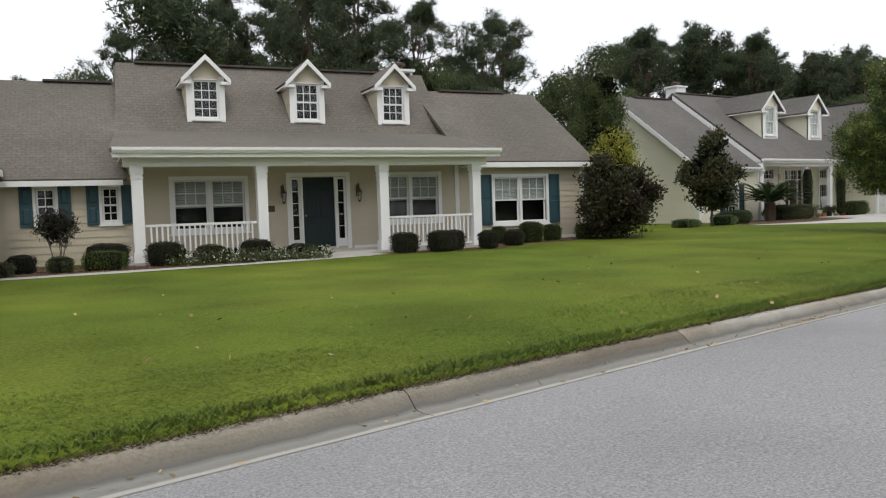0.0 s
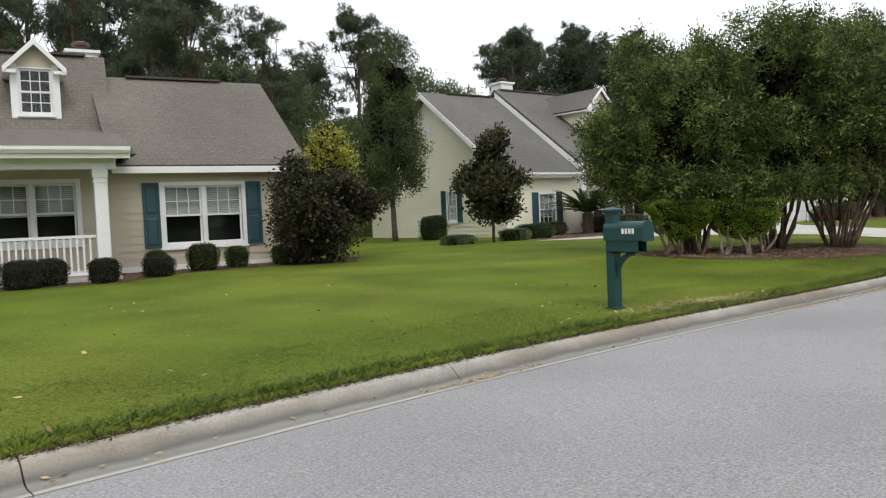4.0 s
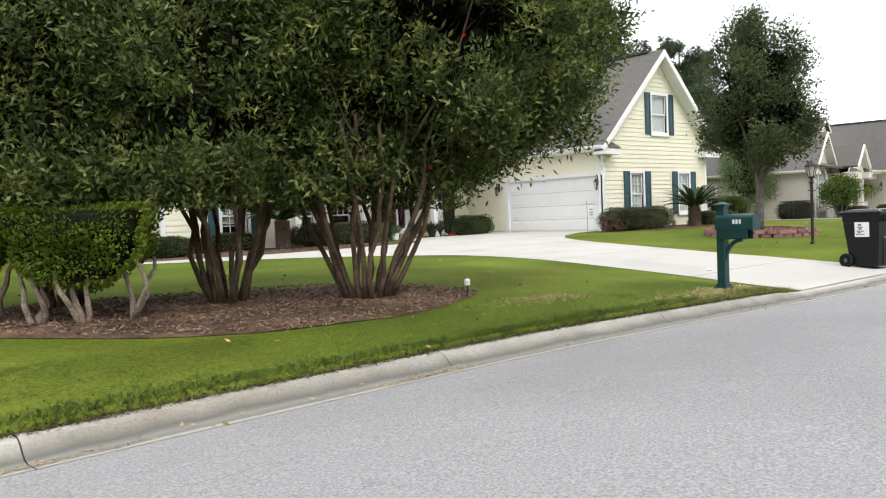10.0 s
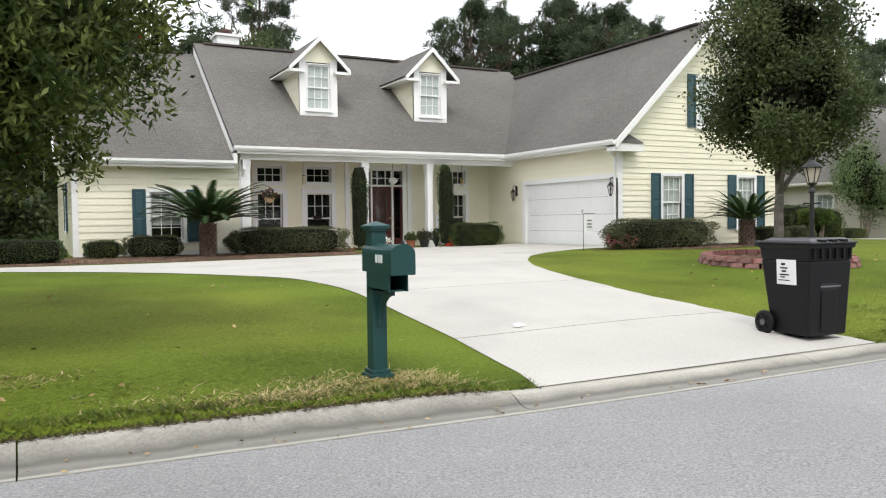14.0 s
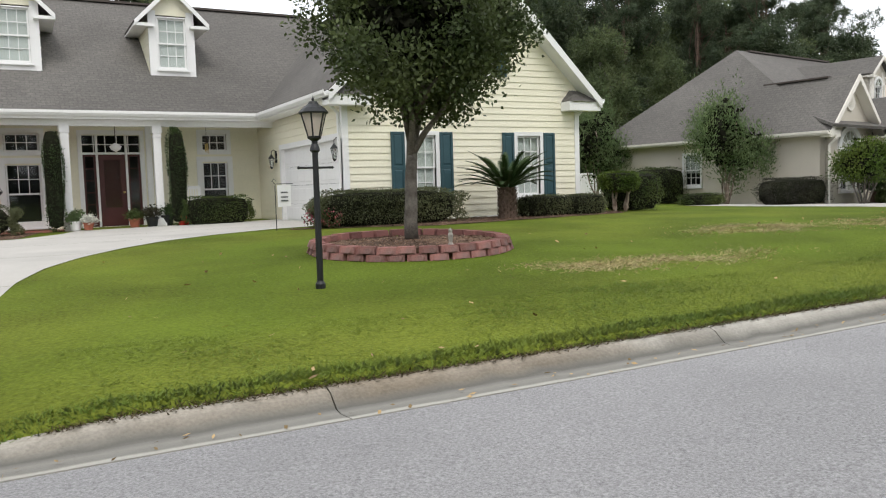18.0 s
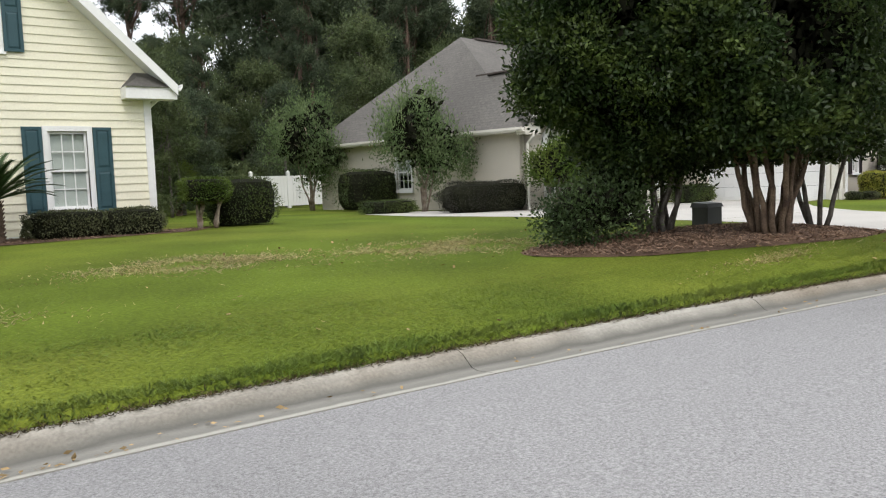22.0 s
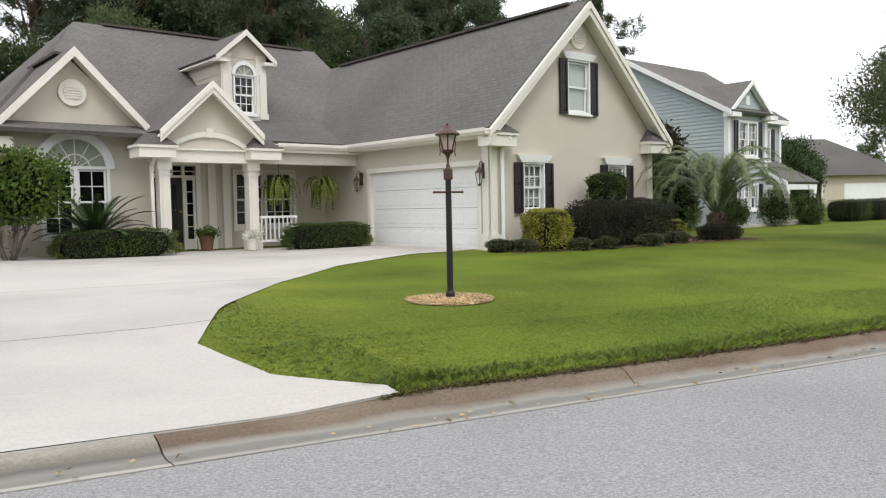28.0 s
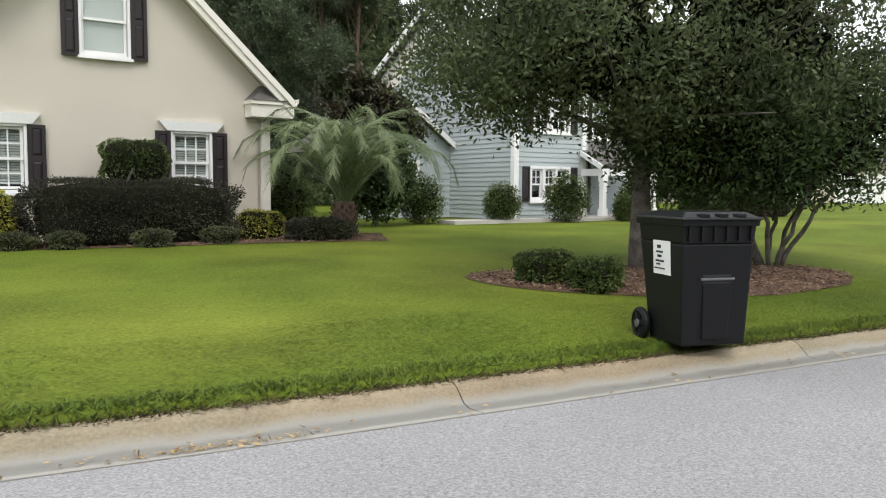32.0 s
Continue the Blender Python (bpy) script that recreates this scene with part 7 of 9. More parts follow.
for x, y, h, s in ((62.0, 23.0, 4.9, 45), (61.7, 30.1, 5.4, 46), (57.6, 34.0, 4.6, 47)):
    tree("crape_myrtle", G(x, y), "vase-shaped crape myrtle with upright shoots", [(h * 0.30 * math.cos(2.4 * i) * k, h * 0.28 * math.sin(2.4 * i) * k, h * (0.34 + 0.36 * z), h * 0.075, h * 0.075, h * (0.17 + 0.10 * (1 - k))) for i in range(18) for k, z in (((i % 6 + 1) / 6.0, (i * 0.618) % 1.0),)], 15000, 0.12, L_CRAPE, PALEBARK, [((0.08 * math.cos(a), 0.08 * math.sin(a), 0), (0.5 * math.cos(a), 0.5 * math.sin(a), h * 0.6), 0.035, 0.015) for a in np.linspace(0, 5.2, 6)], "tree", s, 6, 0.12, "crape myrtles", 0.35, -0.8, 0.35, 0.6)
tree("purple_magnolia", G(82.75, 19.2), "small magnolia with bronze leaves by the wall", CROWN(481, 22, (0, 0, 2.55), (1.15, 1.0, 0.95), 0.25, 0.5) + CROWN(482, 5, (-0.1, 0, 3.4), (0.5, 0.5, 0.5), 0.2, 0.35), 7500, 0.16, L_PURPLE, BARK, [((0, 0, 0), (0, 0, 3.0), 0.06, 0.025)], "tree", 48, 6, 0.12, "", 0.6, 0.0, 0.5)
for x, y, k, w in ((86.15, 18.6, 1.0, "at the house corner"), (88.05, 18.35, 1.28, "under the window"), (83.9, 18.9, 1.2, "by the side wall"), (90.0, 18.2, 0.7, "before the porch"), (90.9, 18.9, 1.1, "on the porch edge"), (79.9, 17.2, 1.3, "at the gap between the houses")):
    tree("evergreen_bush", G(x, y), "round clipped dark evergreen bush " + w, [(0, 0, 0.55 * k, 0.50 * k, 0.48 * k, 0.54 * k), (0, 0, 0.45 * k, 0.46 * k, 0.45 * k, 0.45 * k)], 9000, 0.05, L_BOX, BARK, [((0, 0, 0), (0, 0, 0.5 * k), 0.03, 0.02)], "bush", int(x), 7, 0.05, "round bushes before the blue-grey house", 0.02, 0.0, 0.5, 0.05, 5)
for x, y, h in ((96.2, 23.5, 3.6), (98.6, 25.0, 4.2), (101.5, 26.5, 3.8)):
    tree("garden_tree", G(x, y), "dark leafy garden tree past the blue-grey house", CROWN(int(x), 34, (0, 0, h * 0.58), (h * 0.36, h * 0.34, h * 0.42), 0.4, 0.7), 14000, 0.13, L_DARK, BARK, [((0.1 * math.cos(a), 0.1 * math.sin(a), 0), (0.5 * math.cos(a), 0.5 * math.sin(a), h * 0.45), 0.05, 0.025) for a in (0.3, 2.4, 4.5)], "tree", int(x), 8, 0.12, "garden trees past the houses", 0.3, 0.0, 0.5)
tree("magnolia_shrub", G(82.4, 18.2), "low evergreen shrub beside the blue-grey wall", [(0, 0, 1.2, 0.9, 0.8, 1.0)], 5000, 0.13, L_DARK, BARK, [((0, 0, 0), (0, 0, 1.0), 0.05, 0.025)], "shrub", 49, 6, 0.12, "", 0.1, 0.0, 0.5)
tree("ligustrum_tree", G(64.2, 19.0), "low spreading tree privet with bright leaves", [(0, 0, 1.35, 1.05, 0.9, 0.65), (0.3, 0, 1.75, 0.75, 0.7, 0.45)], 9000, 0.10, L_BRIGHT, BARK, [((0.08 * math.cos(a), 0.08 * math.sin(a), 0), (0.5 * math.cos(a), 0.4 * math.sin(a), 0.95), 0.04, 0.02) for a in np.linspace(0, 5.2, 5)], "tree", 50, 7, 0.10, "", 0.75, 0.0, 0.5)

# ---- clipped bushes and hedges ----
def h1(u, v):
    p = H1M @ Vector((u, v, 0))
    return p.x, p.y


for i, (u, v, w, h, lm) in enumerate(((2.25, -2.75, 0.75, 0.60, L_BLACK), (3.25, -3.0, 0.80, 0.62, L_BLACK), (3.75, -2.7, 0.65, 0.60, L_BLACK), (4.75, -2.9, 0.62, 0.55, L_BLACK), (5.95, -2.2, 0.70, 0.50, L_BLACK), (6.1, -1.0, 0.55, 0.60, L_LIME), (7.15, -1.2, 0.85, 0.70, L_LIME), (8.0, -1.1, 0.60, 0.58, L_LIME), (9.2, -1.3, 0.75, 0.55, L_LIME), (-3.95, -2.7, 0.85, 0.62, L_BLACK), (-1.75, -2.65, 0.8, 0.58, L_BLACK), (-0.6, -2.6, 0.7, 0.42, L_BLACK), (-5.2, -2.0, 1.0, 0.62, L_BLACK), (-5.3, -3.2, 0.9, 0.48, L_LIME), (-7.0, -3.0, 0.6, 0.45, L_BLACK), (-7.9, -3.6, 0.9, 0.75, L_LIME), (-2.9, -2.8, 0.7, 0.5, L_JUN), (-6.2, -3.4, 0.5, 0.4, L_JUN), (-7.3, -3.9, 0.45, 0.35, L_JUN))):
    hedge_box("clipped_bush", G(*h1(u, v)), (w, w * 0.9, h), -8 + 13 * i, "round clipped dark bush before the porch" if lm is L_BLACK else "clipped green bush in the mulched bed", lm, 2600, 0.035, 60 + i, 0.05, category="bush", roundness=0.75, group="bushes before the porch")
tree("topiary_shrub", G(*h1(-6.25, -2.9)), "small dark shrub pruned to a ball on bare stems", [(0, 0, 1.05, 0.42, 0.4, 0.36)], 2500, 0.06, L_BLACK, BARK, [((0.05 * math.cos(a), 0.05 * math.sin(a), 0), (0.25 * math.cos(a), 0.25 * math.sin(a), 0.85), 0.015, 0.008) for a in np.linspace(0, 5, 5)], "shrub", 88, 5, 0.05, "", 0.3, 0, 0.5)
for i in range(7):
    tree("flowering_groundcover", G(*h1(-3.6 + 0.55 * i, -3.15 + 0.06 * (i % 3))), "low flowering plants with small white blooms", [(0, 0, 0.16, 0.36, 0.28, 0.17)], 700, 0.07, L_JUN if i % 2 else L_BOX, BARK, [((0, 0, 0), (0, 0, 0.1), 0.01, 0.005)], "plants", 90 + i, 5, 0.05, "flowering plants by the walk", 0.0, 0, 0.45, 0.2, 0)
    fp = bpy.data.objects["flowering_groundcover" + (".%03d" % i if i else "")]
    quads("blooms", cloud([(0, 0, 0.2, 0.38, 0.3, 0.17)], 60, rr, 2, 0.03, 0.0, zmin=0.1)[0], 0.045, 0.045, L_WHITEFL, fp, rr)
HEDGES = [
    ((37.0, 24.2), (3.3, 1.0, 0.78), -4, L_JUN, 16000, "clipped green hedge along the drive"),
    ((43.6, 24.6), (1.9, 0.7, 0.80), 0, L_BOX, 7000, "low clipped hedge before the porch"),
    ((46.1, 18.55), (3.6, 1.2, 0.82), 2, L_JUN, 20000, "long rounded hedge under the garage windows"),
    ((50.35, 18.4), (1.5, 0.9, 0.55), 0, L_JUN, 5000, "low rounded grey-green hedge"),
    ((51.5, 18.3), (1.2, 0.9, 0.55), 0, L_JUN, 4000, "low rounded grey-green bush under windows"),
    ((33.3, 24.6), (1.5, 0.9, 0.62), 0, L_JUN, 4500, "rounded juniper bush by the window"),
    ((32.0, 24.4), (0.9, 0.8, 0.5), 0, L_BOX, 2500, "small rounded bush under the window"),
    ((62.3, 26.9), (2.2, 1.8, 1.55), 0, L_BOX, 7000, "large rounded evergreen bush by the drive"),
    ((62.6, 20.55), (3.8, 1.1, 0.95), 8, L_BLACK, 11000, "long clipped dark hedge beside the drive"),
    ((60.4, 22.7), (1.9, 0.9, 0.45), 8, L_BOX, 4500, "low clipped green hedge beside the drive"),
    ((59.2, 32.0), (3.0, 0.8, 1.0), 0, L_BOX, 5000, "clipped green hedge before the white fence"),
    ((66.2, 19.0), (2.5, 0.7, 0.62), 6, L_BOX, 9000, "low clipped hedge before the arched window"),
    ((71.3, 19.35), (2.4, 0.7, 0.66), 6, L_BOX, 9000, "low clipped hedge before the porch"),
    ((76.6, 14.5), (3.35, 1.0, 1.08), 7, L_BLACK, 20000, "long clipped dark hedge under the gable"),
    ((74.35, 14.45), (1.02, 0.9, 0.94), 7, L_YEL, 9500, "yellow variegated clipped bush at the gable corner"),
    ((79.7, 14.1), (1.2, 0.8, 0.42), 7, L_BLACK, 4500, "low clipped ring hedge round the palm"),
    ((78.6, 14.6), (0.55, 0.5, 0.55), 0, L_YEL, 1500, "small yellow-green bush by the palm"),
    ((79.0, 15.0), (0.5, 0.5, 0.5), 0, L_YEL, 1300, "small variegated bush near the palm"),
    ((80.6, 8.3), (0.70, 0.55, 0.42), 10, L_BOX, 4500, "low clipped evergreen bush in the mulch"),
    ((80.85, 7.65), (0.56, 0.50, 0.40), 30, L_BOX, 4500, "low clipped evergreen bush in the mulch"),
    ((96.5, 19.5), (3.4, 1.6, 0.9), 8, L_PURPLE, 5000, "dull reddish clipped hedge past the porch"),
    ((94.0, 19.2), (1.8, 1.4, 0.9), 8, L_BOX, 4000, "clipped green hedge beside the porch"),
    ((24.6, 29.5), (1.8, 1.2, 0.9), 0, L_BOX, 4000, "clipped hedge by the side wall"),
    ((28.6, 26.8), (1.1, 1.0, 1.05), 0, L_DARK, 4000, "rounded dark bush by the side wall"),
    ((30.2, 22.4), (1.6, 1.0, 0.6), 0, L_DARK, 5000, "low dark bush beside the magnolia"),
    ((28.4, 21.6), (1.3, 0.9, 0.45), 20, L_CRAPE, 3500, "low flowering shrub beside the drive"),
    ((25.2, 20.9), (1.2, 0.8, 0.35), 0, L_CRAPE, 3000, "low spreading groundcover shrub"),
    ((54.3, 19.6), (1.6, 1.4, 1.15), 0, L_BOX, 6000, "rounded evergreen shrub beside the house"),
]
for i, (p, s, a, lm, n, lab) in enumerate(HEDGES):
    hedge_box("clipped_hedge" if s[0] > 1.6 else "clipped_bush", G(*p), s, a, lab, lm, n, 0.045, 110 + i, 0.05, category="hedge" if s[0] > 1.6 else "bush", roundness=0.45 if s[0] > 1.6 else 0.65)
hedge_box("topiary_shrub", G(53.2, 18.85), (1.0, 0.8, 1.12), 0, "flat-topped clipped shrub on bare stems", L_BRIGHT, 4500, 0.05, 150, 0.05, 2, PALEBARK, 0.6, category="shrub")
hedge_box("topiary_shrub", G(76.68, 14.95), (1.05, 0.7, 1.75), 7, "flat-topped green shrub standing behind the hedge", L_BOX, 4500, 0.05, 151, 0.08, 2, BARK, 1.05, category="shrub")
for u, v in ((-5.95, 5.35), (-2.85, 5.35)):
    hedge_box("vine_column", (45.48 + u, 19.54 + v, -0.08), (0.46, 0.42, 2.75), 0, "narrow upright evergreen grown against the porch", L_DARK, 5000, 0.045, 152 + int(u), 0.12, category="shrub", roundness=0.6)
for i, (x, y) in enumerate(((73.6, 14.3), (74.9, 13.95), (75.6, 13.9), (76.8, 13.75), (77.9, 13.9), (73.2, 14.6))):
    hedge_box("low_shrub", G(x, y), (0.55, 0.45, 0.30), 40 * i, "small loose grey-green shrub at the bed edge", L_JUN, 3200, 0.04, 160 + i, 0.12, category="shrub", roundness=0.7, group="low shrubs along the gable bed")


# ---- palms ----
def palm(name, at, label, trunk_h, trunk_r, fronds, length, mat, seed, arch=0.5, leaflets=26, leaf_len=0.28, up=0.75, bark=PINEBARK, drop=1.0, low=0.0, leaf_w=0.0):
    """A palm: a scaly trunk and arching fronds, each a rib with paired leaflets."""
    r = np.random.RandomState(seed)
    t = thing(name, pose(*at), label, "palm")
    b = B().lathe([(trunk_r * 1.1, 0), (trunk_r, trunk_h * 0.3), (trunk_r * 1.05, trunk_h * 0.7), (trunk_r * 0.9, trunk_h)], (0, 0, 0), 12)
    for k in range(int(trunk_h / 0.07)):
        for j in range(9):
            a = 2 * math.pi * (j + 0.5 * (k % 2)) / 9
            z = k * 0.07
            x, y = trunk_r * math.cos(a), trunk_r * math.sin(a)
            b.hexa([(x * 0.9 - 0.03 * math.sin(a), y * 0.9 + 0.03 * math.cos(a), z), (x * 0.9 + 0.03 * math.sin(a), y * 0.9 - 0.03 * math.cos(a), z), (x * 1.1, y * 1.1, z + 0.02)], [(x * 1.2 - 0.02 * math.sin(a), y * 1.2 + 0.02 * math.cos(a), z + 0.09), (x * 1.2 + 0.02 * math.sin(a), y * 1.2 - 0.02 * math.cos(a), z + 0.09), (x * 1.3, y * 1.3, z + 0.08)])
    part("trunk", b, bark, t)
    for i in range(fronds):
        a = i * 2.39996 + r.uniform(-0.2, 0.2)
        e = low + (up - low) * (1 - 0.95 * (i + 0.5) / fronds) + 0.05
        L = length * r.uniform(0.85, 1.1)
        f = B()
        pts = []
        for q in range(9):
            s = q / 8
            el = math.radians(85) * e + math.radians(8) - arch * s * s * 1.5
            pts.append((s, el))
        p = Vector((trunk_r * 0.5 * math.cos(a), trunk_r * 0.5 * math.sin(a), trunk_h))
        line = [p.copy()]
        for s, el in pts[1:]:
            p = p + Vector((math.cos(a) * math.cos(el), math.sin(a) * math.cos(el), math.sin(el))) * L / 8
            line.append(p.copy())
        f.path(line, [0.018 - 0.0018 * q for q in range(9)], 4)
        side = Vector((-math.sin(a), math.cos(a), 0))
        for q in range(leaflets):
            s = 0.12 + 0.88 * q / (leaflets - 1)
            k = min(int(s * 8), 7)
            c = line[k].lerp(line[k + 1], s * 8 - k)
            d = (line[k + 1] - line[k]).normalized()
            ln = leaf_len * (0.45 + 0.55 * math.sin(math.pi * min(1.0, s * 0.9 + 0.1)))
            for sg in (-1, 1):
                tip = c + (side * sg * (0.5 if leaf_w else 0.8) + d * (0.85 if leaf_w else 0.6) + Vector((0, 0, 0.25 - 0.35 * drop * r.uniform(0.5, 1.2)))) * ln
                w = d * (leaf_w or 0.024)
                f.face([c - w, c + w, tip])
        part("frond", f, mat, t)
    return t


palm("sago_palm", G(34.6, 23.7), "sago palm with a stiff dark rosette on a thick trunk", 0.95, 0.20, 64, 1.75, L_PALM, 201, 0.45, 46, 0.20, 0.5, drop=0.2)
palm("sago_palm", G(49.0, 18.0), "sago palm with a stiff dark rosette on a shaggy trunk", 0.78, 0.20, 44, 1.15, L_PALM, 202, 0.4, 32, 0.15, 0.6, drop=0.2)
palm("sago_palm", G(65.9, 19.7), "sago palm with arching fronds before the arched window", 0.45, 0.16, 26, 1.25, L_PALM, 203, 0.5, 30, 0.18, 0.7, drop=0.3)
palm("pindo_palm", G(80.35, 14.7), "pindo palm with silvery drooping fronds", 0.7, 0.22, 38, 2.75, L_PINDO, 204, 1.55, 74, 0.46, 1.0, drop=1.5, low=0.48, leaf_w=0.014)

# ---- woods behind the houses ----
def pine(seed, h, low=0.45, wide=0.13, n=30):
    """A pine: whorls of level boughs with tufts along their outer half, sky between them."""
    r = np.random.RandomState(seed)
    lobes = []
    for i in range(n):
        q = (i + r.uniform(0, 1)) / n
        z = h * (low + (0.98 - low) * q)
        k = h * wide * (0.35 + 0.95 * math.sin(math.pi * min(1.0, 0.25 + 0.72 * q))) * r.uniform(0.5, 1.15)
        a = r.uniform(0, 6.28)
        for t in (0.45, 0.75, 1.0):
            s = h * r.uniform(0.026, 0.046)
            lobes.append((k * t * math.cos(a), k * t * math.sin(a), z + h * 0.03 * t + r.normal() * 0.008 * h, s, s, s * 0.55))
    lobes.append((0, 0, h * 0.96, 0.05 * h, 0.05 * h, 0.04 * h))
    trunks = [((0, 0, 0), (r.normal() * 0.3, r.normal() * 0.3, h * 0.95), 0.013 * h, 0.004 * h)]
    return tree("pine_tree", (0, 0, -50), "tall pine with a bare trunk and tufted crown", lobes, 15000, 0.022 * h, L_PINE, PINEBARK, trunks, "wood", seed, 30, 0.010 * h, "pines of the wood", branch=26, width=0.20, lump=0.25)


def broad(seed, h):
    r = np.random.RandomState(seed)
    lobes = []
    for i in range(34):
        a, z = r.uniform(0, 6.28), h * r.uniform(0.12, 0.94)
        k = h * 0.22 * math.sin(math.pi * (0.2 + 0.7 * z / h)) * r.uniform(0.3, 1.15)
        s = h * r.uniform(0.045, 0.10)
        lobes.append((k * math.cos(a), k * math.sin(a), z, s, s, s * 0.85))
    return tree("woodland_tree", (0, 0, -50), "leafy green tree at the wood edge", lobes, 17000, 0.024 * h, L_WOOD if seed % 2 else L_PINE, BARK, [((0, 0, 0), (0, 0, h * 0.8), 0.014 * h, 0.004 * h)], "wood", seed, 9, 0.018 * h, "trees of the wood", branch=14, lump=0.3)


protos = [pine(301, 14.0), pine(302, 16.0, 0.68, 0.16, 24), pine(303, 15.0, 0.35, 0.12, 34), broad(304, 11.0), broad(305, 9.0), broad(306, 10.0), broad(307, 8.0)]
rw = random.Random(5)
placed = 0
spots = []
for row, (y0, lo, hi) in enumerate(((41, 7, 11.5), (48, 9.5, 15), (57, 12, 19), (68, 14, 22))):
    x = -34.0 + row * 1.7
    while x < 112 - row * 2.0:
        spots.append((x, y0 + rw.uniform(-2.2, 2.2), rw.uniform(lo, hi) * (0.62 if x < 8 else 0.82 if x < 46 else 0.62 if x < 70 else 1.0), row))
        x += rw.uniform(4.2, 8.5) if row < 2 else rw.uniform(4.5, 8.5)
for x, y in ((98, 62), (104, 70), (112, 66), (120, 78), (131, 72), (140, 60), (150, 50), (160, 44), (108, 52), (124, 48), (137, 40)):
    spots.append((x, y, rw.uniform(5, 8), 1))
# Unseen row across the street, added to darken the window reflections.
for i in range(38):
    spots.append((-34 + 3.9 * i + rw.uniform(-1.2, 1.2), -25 - rw.uniform(0, 8), rw.uniform(10, 13.5), 1))
for i in range(16):
    spots.append((74 + 2.8 * i + rw.uniform(-1, 1), 56 + rw.uniform(-5, 8), rw.uniform(14.5, 21), 3))
spots += [(119, 58, 15.5, 9), (135, 40, 13.5, 9), (107, 31, 4.6, 0), (111, 33, 4.2, 0), (101.5, 47, 9.5, 9), (24.5, 33.5, 10.5, 9), (22.2, 36.0, 12.0, 9), (20.0, 38.5, 9.0, 2), (27.0, 38.0, 9.5, 1), (26.0, 42.0, 10.5, 0), (29.0, 45.0, 11.0, 0), (32.0, 48.0, 10.5, 0), (23.0, 40.5, 10.0, 0), (54.5, 33.0, 6.5, 0), (57.0, 36.0, 7.5, 0), (60.5, 38.0, 8.0, 2), (55.5, 28.0, 4.6, 0), (56.8, 30.6, 5.2, 0), (97, 30, 4.6, 0), (100, 26, 4.2, 0)]
for i in range(9):
    spots.append((7 + 2.3 * i + rw.uniform(-0.8, 0.8), 44 + rw.uniform(-2, 7), rw.uniform(12, 16) * (0.62 if i < 2 else 1.0), 2))
for i in range(12):
    spots.append((61 + 3.2 * i + rw.uniform(-0.8, 0.8), 57 + rw.uniform(-2, 4), rw.uniform(16, 20.5) * (0.62 if i < 4 else 1.0), 1))
for i in range(13):
    spots.append((58 + 2.9 * i + rw.uniform(-0.8, 0.8), 49 + rw.uniform(-3, 6), rw.uniform(14, 18.5) * (0.62 if i < 5 else 1.0), 2))
for x, y, h in ((64.1, 60, 19.5), (74.1, 60, 21.0), (84.2, 60, 19.6), (45.4, 60, 18.8), (19.6, 60, 20.5), (29.1, 60, 21.5), (24.0, 57, 19.0), (68.6, 63, 20.0)):
    spots.append((x, y, h, 8))
for x, y, h, row in spots:
    k = 1 if row == 8 and x > 40 else rw.randrange(3) if (row >= 2 and rw.random() < 0.72) or row == 9 else 3 + rw.randrange(4)
    p = protos[k]
    base = (14, 16, 15, 11, 9, 10, 8)[k]
    s = h / base
    copy_thing(p, pose(x, y, gz(x, y) - 0.15, 0, 0, rw.uniform(0, 360)) @ Matrix.Scale(s, 4))
for p in protos:
    for o in (*p.children_recursive, p):
        bpy.data.objects.remove(o)
ru = np.random.RandomState(9)
uo = thing("woodland_undergrowth", pose(0, 0, 0), "dense dark undergrowth at the edge of the wood", "undergrowth", kind="stuff")
ux = ru.uniform(-36, 100, 40000)
uy = 39 + ru.uniform(0, 1, 40000) * 8 + 1.5 * np.sin(ux * 0.5)
uz = lawn_z(ux, uy) + ru.uniform(0, 1, 40000) ** 0.8 * (1.6 + 0.9 * np.sin(ux * 0.7) + 0.5 * np.sin(ux * 2.1)).clip(0.5)
quads("brush_leaves", np.c_[ux, uy, uz], 0.34, 0.18, L_WOOD, uo, ru, 1.0)
quads("tall_brush", np.c_[ru.uniform(-40, 100, 60000), 56 + ru.uniform(0, 14, 60000), ru.uniform(0, 6.0, 60000)], 0.6, 0.34, L_PINE, uo, ru, 1.0)

